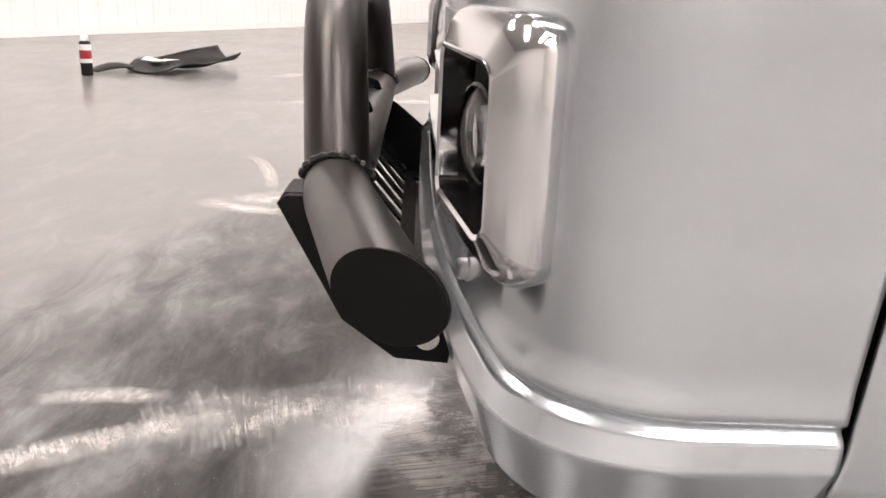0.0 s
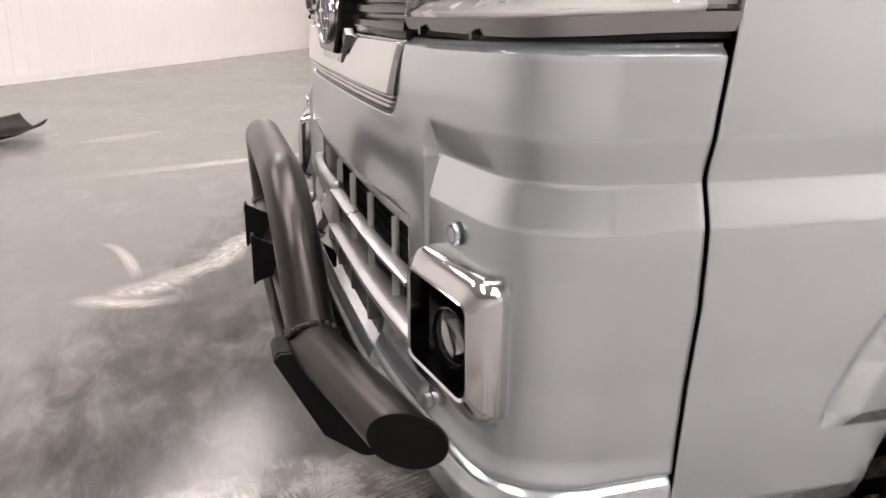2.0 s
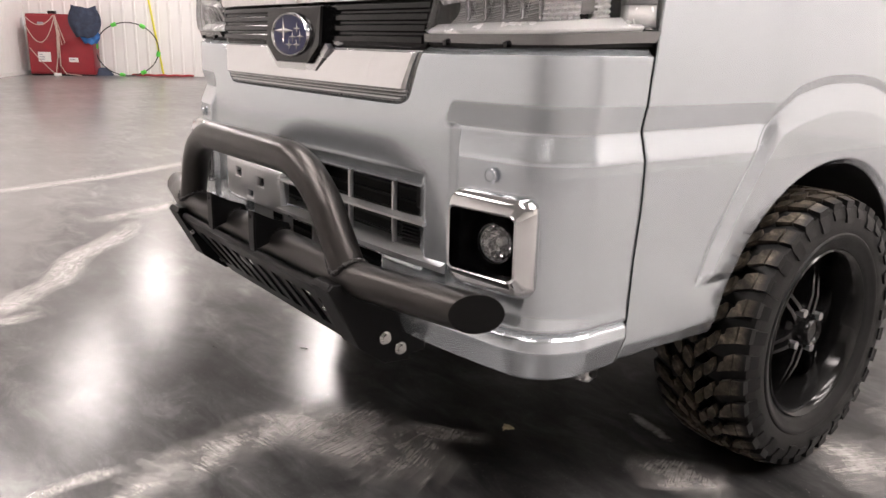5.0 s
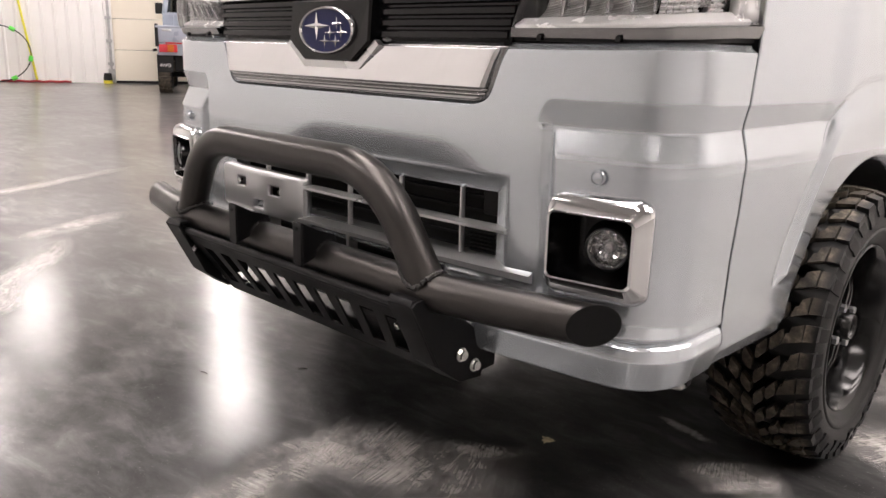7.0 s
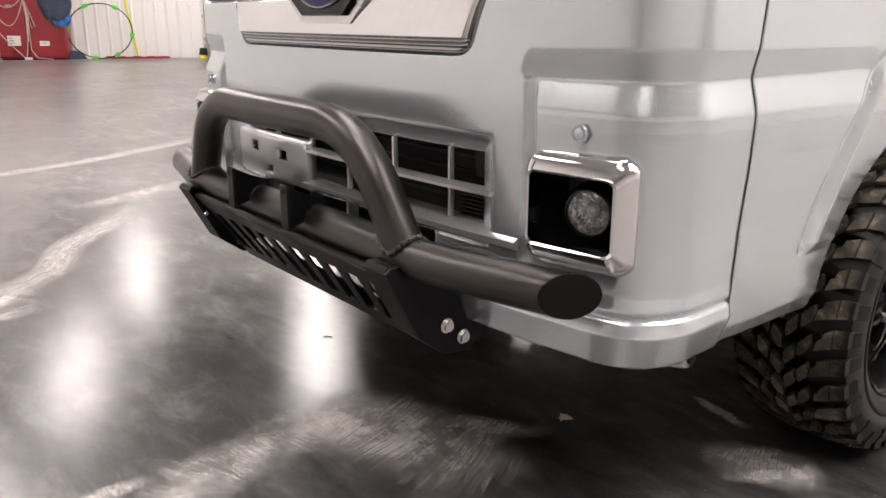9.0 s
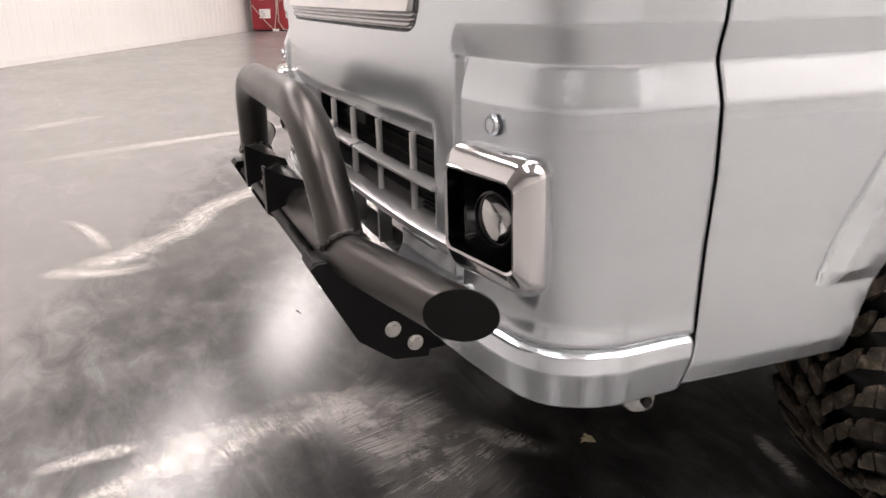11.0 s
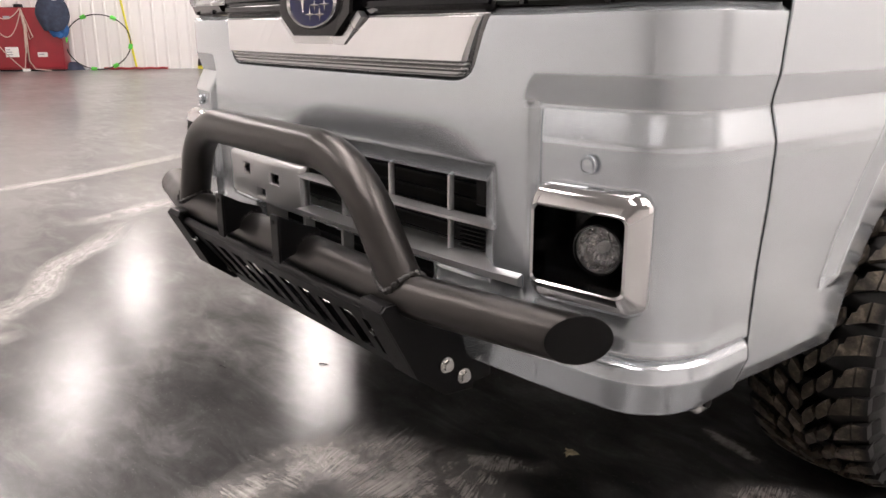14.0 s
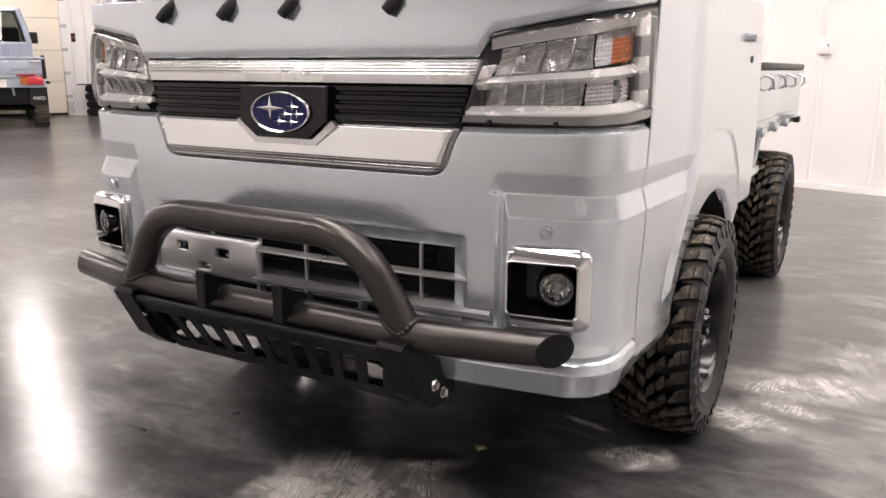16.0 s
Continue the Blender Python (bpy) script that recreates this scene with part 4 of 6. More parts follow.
def emblem_fill(em, c):
    def ring(w, h, y):
        return [(c.x + w * math.cos(u), c.y - y, c.z + h * math.sin(u)) for u in np.linspace(0, 2 * math.pi, 49)[:-1]]
    bm = loft([ring(0.0737, 0.038, 0.0), ring(0.0737, 0.038, 0.0022), ring(0.05, 0.026, 0.0030)], False, True)
    mark = bmesh.new()
    def star(cx, cz, w, h):
        pts = []
        for k in range(8):
            r = (w if k % 4 == 0 else h) if k % 2 == 0 else 0.20 * (w + h) / 2
            u = math.pi / 4 * k
            pts.append((c.x + cx + r * math.cos(u), c.z + cz + r * math.sin(u)))
        lo = [mark.verts.new((x, c.y - 0.0026, z)) for x, z in pts]
        hi = [mark.verts.new((x, c.y - 0.0042, z)) for x, z in pts]
        tip = mark.verts.new((c.x + cx, c.y - 0.0056, c.z + cz))
        for k in range(8):
            mark.faces.new((lo[k], lo[(k + 1) % 8], hi[(k + 1) % 8], hi[k]))
            mark.faces.new((hi[k], hi[(k + 1) % 8], tip))
    star(-0.026, 0.008, 0.040, 0.026)
    for x, z in ((0.034, 0.012), (0.014, -0.004), (0.046, -0.003), (-0.002, -0.019), (0.030, -0.019)):
        star(x, z, 0.0175, 0.0125)
    part("blue_field", bm, BLUE, GRILLE, "deep blue enamel field of the badge")
    part("badge_marks", mark, CHROME, GRILLE, "bright four-point marks on the badge", smooth=False)


emblem_fill(*emblem())


# ---- headlamps ----
def headlamp(side):
    s_out = s_at_y(0.226)
    def place(a, b, off=0.0):
        z_in0, z_in1 = 0.857, 1.000
        s0 = s_at_x(0.428) + (s_at_x(0.474) - s_at_x(0.428)) * b
        s = s0 + (s_out - s0) * a
        zb = 0.856 + 0.008 * smooth01(0.45, 1.0, a)
        zt = 1.000 + 0.058 * (a ** 0.8)
        return skin(side * s, zb + (zt - zb) * b, off)
    def sheet(a0, a1, b0, b1, off, na=40, nb=16):
        A, B = np.meshgrid(np.linspace(a0, a1, na), np.linspace(b0, b1, nb), indexing="ij")
        O = off(A, B) if callable(off) else off + 0 * A
        return place(A, B, O)
    def solid(name, a0, a1, b0, b1, off, mat, label="", thick=0.02, na=40, nb=10, parent=None):
        ob = part(name, grid_mesh(sheet(a0, a1, b0, b1, off, na, nb), None, side < 0), mat, parent, label)
        sol = ob.modifiers.new("thick", "SOLIDIFY")
        sol.thickness = thick
        sol.offset = -1
        return ob
    lamp = part("headlamp", grid_mesh(sheet(0, 1, 0, 1, -0.055), None, side < 0), BLACK_GLOSS, truck, "headlamp with bright reflectors behind clear glass")
    def piece(name, a0, a1, b0, b1, off, mat, label="", thick=0.015, na=40, nb=10):
        return solid(name, a0, a1, b0, b1, off, mat, label, thick, na, nb, lamp)
    lens = part("lens", grid_mesh(sheet(0.0, 1.0, 0.05, 1.0, lambda A, B: 0.003 + 0.010 * np.clip(np.minimum(np.minimum(A, 1 - A) * 9, np.minimum(B - 0.03, 1 - B) * 4), 0, 1) ** 0.5, 60, 24), None, side < 0), GLASS, lamp, "clear polycarbonate headlamp lens")
    lens.visible_shadow = False
    # bright framework: thick upper blade, sloping middle blade, lower blade, side cover with two grey inlays
    piece("top_trim", 0.012, 0.93, 0.845, 0.972, lambda A, B: -0.003 - 0.016 * (0.972 - B) / 0.127, LAMP_TRIM, "bright upper trim")
    piece("top_rim", 0.012, 0.93, 0.972, 0.988, lambda A, B: -0.008 + 0 * A, DARK_SATIN)
    piece("middle_trim", 0.0, 0.93, 0.395, 0.500, lambda A, B: -0.004 - 0.016 * np.abs(B - 0.43) / 0.07, LAMP_TRIM, "bright blade between the chambers")
    piece("corner_blade", 0.0, 0.055, 0.500, 0.655, lambda A, B: -0.008 - 0.012 * np.clip((B - 0.5) / 0.155 + A / 0.055 - 0.6, 0, 1), LAMP_TRIM)
    piece("bottom_trim", 0.0, 0.93, 0.075, 0.150, lambda A, B: -0.003 - 0.018 * (B - 0.075) / 0.075, LAMP_TRIM, "bright lower trim")
    piece("bottom_rim", 0.0, 0.99, 0.055, 0.075, lambda A, B: -0.006 + 0 * A, DARK_SATIN)
    piece("side_panel", 0.86, 1.0, 0.075, 0.972, lambda A, B: -0.009 + 0 * A, LAMP_TRIM, "plain bright side cover")
    piece("side_inlay", 0.855, 0.993, 0.56, 0.76, lambda A, B: -0.006 + 0 * A, INLAY, "grey side inlay")
    piece("side_inlay", 0.85, 0.993, 0.24, 0.40, lambda A, B: -0.006 + 0 * A, INLAY, "grey side inlay")

    def bowl(name, a0, a1, b0, b1, mat, depth=0.034, label=""):
        def off(A, B):
            u, v = (A - a0) / (a1 - a0) * 2 - 1, (B - b0) / (b1 - b0) * 2 - 1
            r2 = np.clip(0.55 * u * u + 0.55 * v * v, 0, 1)
            return -0.025 - depth * (1 - r2) - 0.003 * (v + 1)
        piece(name, a0, a1, b0, b1, off, mat, label, 0.003, 22, 14)

    for a0, a1, mt in ((0.060, 0.135, RIBS), (0.140, 0.262, FACETS), (0.268, 0.390, FACETS), (0.396, 0.520, FACETS)):
        bowl("reflector", a0, a1, 0.515, 0.835, mt, 0.018)
    for a0 in (0.262, 0.390):
        piece("fin", a0, a0 + 0.010, 0.51, 0.835, lambda A, B: -0.012 - 0.016 * (B - 0.51) / 0.325, CHROME, "bright curved fin", 0.016, 4, 8)
    for a0, mt in ((0.165, CHROME), (0.430, DARK_SATIN)):
        c = Vector(place(a0, 0.66, -0.036))
        n = (Vector(place(a0, 0.66, 0.0)) - c).normalized()
        bm = lathe([(0.0, 0.013), (0.008, 0.0125), (0.012, 0.009), (0.013, 0.0005)], 20, "z")
        bmesh.ops.transform(bm, matrix=Matrix.Translation(c) @ n.to_track_quat("Z", "Y").to_matrix().to_4x4(), verts=bm.verts)
        part("bulb_cover", bm, mt, lamp)
    for k in range(12):
        a = 0.535 + k * 0.0265
        piece("turn_signal", a, a + 0.0245, 0.545 + 0.004 * max(0, k - 8), 0.80, lambda A, B: -0.020 - 0.004 * np.abs(np.sin((B - 0.55) * 75)), AMBER if k > 3 else CLEAR_BLOCK, "ribbed amber turn signal" if k > 3 else "ribbed clear block", 0.012, 4, 22)
    piece("signal_cap", 0.60, 0.85, 0.76, 0.845, lambda A, B: -0.012 - 0.006 * np.abs(np.sin(A * 120)) - 0.01 * (0.845 - B) / 0.085, DARK_SATIN, "ribbed hood over the turn signal", 0.01, 60, 6)
    for k in range(5):
        a0 = 0.060 + k * 0.084
        bowl("lower_reflector", a0, a0 + 0.080, 0.150, 0.395, RIBS, 0.020)
        piece("blade", a0 + 0.077, a0 + 0.085, 0.155, 0.40, lambda A, B: -0.010 - 0.018 * (0.40 - B) / 0.245, CHROME, "thin bright blade", 0.014, 4, 8)
    for k in range(11):
        a = 0.500 + k * 0.0275
        if k not in (6, 7):
            piece("ribbed_block", a, a + 0.024, 0.155, 0.395 - 0.006 * max(0, k - 7), lambda A, B: -0.016 - 0.006 * np.abs(np.sin((B - 0.16) * 80)), CLEAR_BLOCK, "ribbed clear block", 0.012, 4, 22)
    piece("block_cup", 0.664, 0.735, 0.19, 0.33, lambda A, B: -0.020 + 0 * A, DARK_SATIN, "dark cup in the ribbed block")
    # dark gasket under and above the lamp
    gasket = loft([[tuple(place(a, b, o)) for b, o in ((-0.075, -0.03), (-0.075, -0.012), (-0.045, -0.012), (-0.045, -0.03))] for a in np.linspace(0, 1, 50)], True, True)
    part("gasket", gasket, BLACK_PLASTIC, lamp, "black gasket under the lamp")
    strip = loft([[tuple(place(a, b, o)) for b, o in ((-0.042, -0.03), (-0.042, -0.003), (0.045, 0.003), (0.055, -0.03))] for a in np.linspace(0, 1, 50)], True, True)
    part("lower_strip", strip, DARK_SATIN, lamp, "satin strip under the lamp")
    for a in (0.12, 0.40):
        part("clip", box_bm(*[tuple(Vector(place(a, -0.045, -0.002)) + Vector((d, d, d))) for d in (-0.004, 0.004)]), BLACK_GLOSS, lamp)
    rim = loft([[tuple(place(a, b, o)) for b, o in ((0.992, -0.03), (0.992, 0.003), (1.022, 0.003), (1.03, -0.03))] for a in np.linspace(0, 1, 50)], True, True)
    part("upper_gasket", rim, BLACK_PLASTIC, lamp)
    return lamp


for sd in (1, -1):
    headlamp(sd)


# ---- front panel above the grille ----
def front_panel():
    z0, z1 = 0.966, 1.10
    cols = np.r_[-np.linspace(0, 1, 90)[::-1], np.linspace(0, 1, 90)[1:]]
    vs = np.linspace(0, 1, 30)
    send = s_at_y(0.226)
    P = np.zeros((len(cols), len(vs), 3))
    for i, u in enumerate(cols):
        s = u * send
        x = abs(skin(s, 0.95)[0])
        foot = z0 if abs(s) < s_at_x(0.458) else None
        a = max(0.0, (abs(s) - s_at_x(0.474)) / (send - s_at_x(0.474)))
        lamp_top = 1.006 + 0.058 * a**0.8
        f = float(lin01(s_at_x(0.452), s_at_x(0.478), abs(s)))
        zf = z0 + (lamp_top - z0) * f
        for j, v in enumerate(vs):
            z = zf + (z1 - zf) * v
            roll = -0.010 * (1 - v) ** 6
            P[i, j] = skin(s, z, 0.006 + roll)
    ob = part("front_panel", grid_mesh(P), SILVER, truck, "silver panel below the windscreen")
    sol = ob.modifiers.new("thick", "SOLIDIFY")
    sol.thickness = 0.003
    sol.offset = -1


front_panel()


# ---- cab sides with wheel arches ----
ARCH = (0.80, 0.285, 0.347)


def flare_radii(th):
    """Outer and inner edge of the arch flare by angle from the horizontal."""
    d = np.degrees(th)
    ro = np.interp(d, (10, 24, 39, 51, 61, 69, 86, 110, 135, 150, 180), (0.452, 0.456, 0.466, 0.486, 0.524, 0.537, 0.524, 0.522, 0.47, 0.452, 0.45))
    ri = np.interp(d, (10, 24, 36, 48, 61, 74, 90, 110, 135, 150, 180), (0.415, 0.420, 0.420, 0.444, 0.478, 0.462, 0.455, 0.455, 0.425, 0.418, 0.415))
    return ro, ri


def cab_off(s, y, z):
    o = valley(np.abs(s), z)
    th = np.arctan2(z - ARCH[1], -(y - ARCH[0]))
    r = np.hypot(y - ARCH[0], z - ARCH[1])
    ro, ri = flare_radii(np.clip(th, 0, math.pi))
    t = np.clip((ro - r) / (ro - ri), 0, 1)
    below = lin01(0.446, 0.462, z)
    ahead = 1 - smooth01(0.50, 0.60, y)
    plain = o * ahead + 0.007 * (1 - ahead)
    dip = -0.0045 * below
    raised = plain * (1 - below) + 0.0115 * below
    groove = np.where(t < 0.28, plain + dip * t / 0.28, plain + dip + (raised - plain - dip) * (t - 0.28) / 0.72)
    lo = np.where(r > ro, plain, groove)
    # inside the flare the face falls back a little towards the arch
    lo = lo - 0.006 * below * np.clip((ri - r) / (ri - ARCH[2]), 0, 1)
    # the sill tucks under
    lo = lo - 0.010 * lin01(0.372, 0.345, z)
    lo = lo - 0.012 * lin01(0.012, 0.0, r - ARCH[2])
    return lo


def cab_side(side):
    ys = np.r_[np.linspace(0, 1, 300)]
    zs = np.r_[np.linspace(0.345, 0.42, 22), np.linspace(0.42, 0.83, 170)[1:], np.linspace(0.83, 1.14, 30)[1:]]
    Y = np.zeros((len(ys), len(zs)))
    for j, z in enumerate(zs):
        y0 = float(seam_y(z)) + 0.0035 + 0.16 * max(0.0, z - 0.87)
        Y[:, j] = y0 + (1.34 - y0) * ys
    Z = np.broadcast_to(zs, Y.shape).copy()
    # the foot behind the arch is cut up towards the rear
    lift = 0.21 * smooth01(1.02, 1.14, Y)
    Z = Z + lift * (1 - lin01(0.345, 0.80, Z))
    S = np.interp(Y, LINE[130:, 1], RUN[130:])
    yc, zc, R = ARCH
    r = np.hypot(Y - yc, Z - zc)
    cen = (r[:-1, :-1] + r[1:, :-1] + r[:-1, 1:] + r[1:, 1:]) / 4
    keep = cen > R
    # the arch runs straight down to its front foot
    k = np.where(r < R, R / np.maximum(r, 1e-4), 1.0)
    Yc, Zc = yc + (Y - yc) * k, zc + (Z - zc) * k
    low = Zc < 0.346
    Zc = np.where(low, 0.346, Zc)
    S = np.interp(Yc, LINE[130:, 1], RUN[130:])
    P = skin(side * S, Zc, cab_off(S, Yc, Zc))
    ob = part("cab_side", grid_mesh(P, keep), SILVER, truck, "silver cab side with flared wheel arch")
    sol = ob.modifiers.new("thick", "SOLIDIFY")
    sol.thickness = 0.004
    sol.offset = -1 if side > 0 else 1
    # arch liner
    loops = []
    for a in np.linspace(-12, 196, 60):
        u = radians(a)
        loops.append([(side * x, yc - (R + 0.006) * math.cos(u), max(0.35, zc + (R + 0.006) * math.sin(u))) for x in (0.715, 0.50, 0.40)])
    part("arch_liner", loft(loops, closed=False), BLACK_PLASTIC, truck, "black wheel arch liner")
    # door: front shut line, handle
    return ob


for sd in (1, -1):
    cab_side(sd)


def door_details(side):
    def p(y, z, o):
        return tuple(skin(side * s_at_y(y), z, o))
    h = loft([[p(y, z, 0.006 + o) for o, z in ((0.0, 1.035 - w), (0.018, 1.035 - w), (0.024, 1.035), (0.018, 1.035 + w), (0.0, 1.035 + w))] for y, w in ((1.10, 0.006), (1.11, 0.011), (1.16, 0.012), (1.21, 0.012), (1.22, 0.006))], True, True)
    part("door_handle", h, SILVER, truck, "silver pull handle")
    bm = lathe([(0.0, 0.010), (0.004, 0.010), (0.005, 0.0005)], 16, "x")
    bmesh.ops.transform(bm, matrix=Matrix.Translation(p(1.17, 0.975, 0.006)) @ Matrix.Rotation(radians(0 if side > 0 else 180), 4, "Z"), verts=bm.verts)
    part("door_lock", bm, BLACK_PLASTIC, truck)


for sd in (1, -1):
    door_details(sd)


# ---- upper cab: windscreen, pillars, roof, rear wall ----
def upper_cab():
    for side in (1, -1):
        m = lambda q: (side * q[0], q[1], q[2])
        part("windscreen_pillar", tube([m((0.665, 0.10, 1.08)), m((0.60, 0.36, 1.45)), m((0.565, 0.62, 1.80))], 0.035, 12), SILVER, truck)
        part("rear_pillar", box_bm(*[(min(a, b), c, d) for a, b, c, d in ((side * 0.70, side * 0.62, 1.20, 1.12),)] + [(max(side * 0.70, side * 0.62), 1.34, 1.80)], 0.02), SILVER, truck)
        bm = bmesh.new()
        q = [m(v) for v in ((0.712, 0.25, 1.13), (0.715, 1.22, 1.13), (0.62, 1.22, 1.74), (0.60, 0.60, 1.74))]
        bm.faces.new([bm.verts.new(v) for v in q])
        ob = part("side_window", bm, TINT, truck, "tinted side window", False)
        sol = ob.modifiers.new("thick", "SOLIDIFY")
        sol.thickness = 0.004
        mir = part("mirror_head", box_bm((min(side * 0.76, side * 0.90), 0.28, 1.22), (max(side * 0.76, side * 0.90), 0.34, 1.42), 0.025, 3), BLACK_PLASTIC, truck, "black door mirror")
        part("mirror_arm", tube([m((0.70, 0.33, 1.24)), m((0.80, 0.31, 1.27))], 0.014, 10), BLACK_PLASTIC, mir)
    xs = np.linspace(-0.60, 0.60, 30)
    P = np.array([[(x * (1 - 0.09 * v), 0.085 + 0.25 * abs(x) ** 3 + 0.535 * v, 1.095 + 0.70 * v) for v in np.linspace(0, 1, 12)] for x in xs])
    ob = part("windscreen", grid_mesh(P), TINT, truck, "clear windscreen")
    sol = ob.modifiers.new("thick", "SOLIDIFY")
    sol.thickness = 0.005
    P = np.array([[(x, y, 1.80 + 0.05 * (1 - (x / 0.62) ** 4) * min(1, 6 * min(y - 0.58, 1.36 - y) + 0.2)) for y in np.linspace(0.58, 1.36, 24)] for x in np.linspace(-0.62, 0.62, 30)])
    ob = part("roof", grid_mesh(P), SILVER, truck, "silver cab roof")
    sol = ob.modifiers.new("thick", "SOLIDIFY")
    sol.thickness = 0.03
    sol.offset = -1
    part("cab_rear_wall", box_bm((-0.70, 1.32, 0.60), (0.70, 1.345, 1.22), 0.012), SILVER, truck)
    bm = bmesh.new()
    bm.faces.new([bm.verts.new(v) for v in ((-0.62, 1.335, 1.22), (0.62, 1.335, 1.22), (0.56, 1.31, 1.76), (-0.56, 1.31, 1.76))])
    ob = part("rear_window", bm, TINT, truck, "", False)
    part("cab_inside", box_bm((-0.62, 0.14, 0.62), (0.62, 1.30, 1.07), 0.02), DARK, truck, "dark cab floor and seat base")
    for x in (-0.32, 0.32):
        st = part("seat", box_bm((x - 0.22, 0.72, 1.05), (x + 0.22, 1.10, 1.18), 0.04, 3), BLACK_PLASTIC, truck, "dark cloth seat")
        part("backrest", box_bm((x - 0.22, 1.06, 1.12), (x + 0.22, 1.18, 1.66), 0.05, 3), BLACK_PLASTIC, st)
    part("dashboard", box_bm((-0.60, 0.15, 1.02), (0.60, 0.42, 1.14), 0.04, 3), BLACK_PLASTIC, truck)
    # cowl and wipers
    P = np.array([[(x, 0.035 + 0.30 * abs(x) ** 3 + 0.05 * v, 1.078 + 0.020 * v) for v in np.linspace(0, 1, 4)] for x in np.linspace(-0.60, 0.60, 30)])
    part("cowl", grid_mesh(P), BLACK_PLASTIC, truck, "black cowl under the windscreen")
    for x, dx in ((-0.345, 0.0), (-0.150, -0.36), (0.024, -0.40), (0.280, 0.0)):
        c = Vector(skin(math.copysign(s_at_x(abs(x)), x), 1.066, 0.016))
        w = part("wiper_pivot", tube([c + Vector((-0.016, -0.004, -0.014)), c + Vector((0.0, 0.0, 0.004)), c + Vector((0.010, 0.03, 0.03))], 0.012, 12), BLACK_PLASTIC, truck, "black wiper pivot")
        if dx:
            part("wiper_arm", tube([c + Vector((0.006, 0.02, 0.022)), c + Vector((dx * 0.5, 0.06, 0.06)), c + Vector((dx, 0.10, 0.11))], 0.006, 8), BLACK_PLASTIC, w)


upper_cab()


# ---- chassis ----
def chassis():
    for x in (-0.30, 0.30):
        part("frame_rail", box_bm((x - 0.03, 0.10, 0.36), (x + 0.03, 2.95, 0.45), 0.006, 1), DARK, truck)
    part("front_axle", tube([(-0.60, 0.76, 0.285), (0.60, 0.76, 0.285)], 0.035, 14), DARK, truck)
    part("rear_axle", tube([(-0.56, 2.60, 0.285), (0.56, 2.60, 0.285)], 0.045, 14), DARK, truck)
    part("engine_block", box_bm((-0.34, 0.95, 0.26), (0.34, 1.75, 0.60), 0.03), DARK, truck)
    # unseen tray and floor pan, added to darken the ground below the cab
    part("under_tray", box_bm((-0.62, 0.20, 0.350), (0.62, 0.43, 0.385), 0.004, 1), DARK, truck, "dark tray under the cab")
    part("floor_pan", box_bm((-0.40, 0.40, 0.44), (0.40, 1.40, 0.47), 0.004, 1), DARK, truck)
    part("gearbox", box_bm((-0.22, 0.46, 0.225), (0.20, 1.05, 0.46), 0.05, 3), DARK, truck, "dark gearbox casing")
    # added low sheet that keeps the bright hall out of the floor's reflection
    part("under_blocker", box_bm((-0.52, 0.44, 0.275), (0.44, 1.30, 0.300), 0.01, 1), DARK, truck, "dark sheet added under the cab to block light")
    part("suspension_beam", box_bm((-0.46, 0.66, 0.235), (0.46, 0.74, 0.36), 0.03, 2), DARK, truck)
    part("exhaust", tube([(0.30, 0.90, 0.30), (0.34, 1.5, 0.30), (0.34, 2.3, 0.36)], 0.045, 14), DARK, truck)
    part("front_crossmember", box_bm((-0.58, 0.12, 0.36), (0.58, 0.20, 0.42), 0.01, 1), DARK, truck)
    part("inner_front_wall", box_bm((-0.66, 0.13, 0.42), (0.66, 0.16, 1.0), 0.01, 1), DARK, truck)
    for side in (1, -1):
        # unseen closing panel, added to keep light out of the wheel well
        part("inner_wing", box_bm((min(side * 0.40, side * 0.43), 0.14, 0.42), (max(side * 0.40, side * 0.43), 1.25, 0.75), 0.01, 1), DARK, truck)
        part("seam_backing", loft([[tuple(skin(side * s_at_y(float(seam_y(z)) + d), z, -0.030)) for d in (-0.03, 0.035)] for z in np.linspace(0.36, 0.86, 12)], closed=False), CAP, truck)
        tow = part("tow_eye", box_bm((min(side * 0.650, side * 0.688), 0.150, 0.306), (max(side * 0.650, side * 0.688), 0.185, 0.352), 0.008), ZINC, truck, "small bare metal bracket under the corner")
        part("bolt", tube([(side * 0.684, 0.168, 0.322), (side * 0.692, 0.168, 0.322)], 0.007, 10), DARK, tow)


chassis()


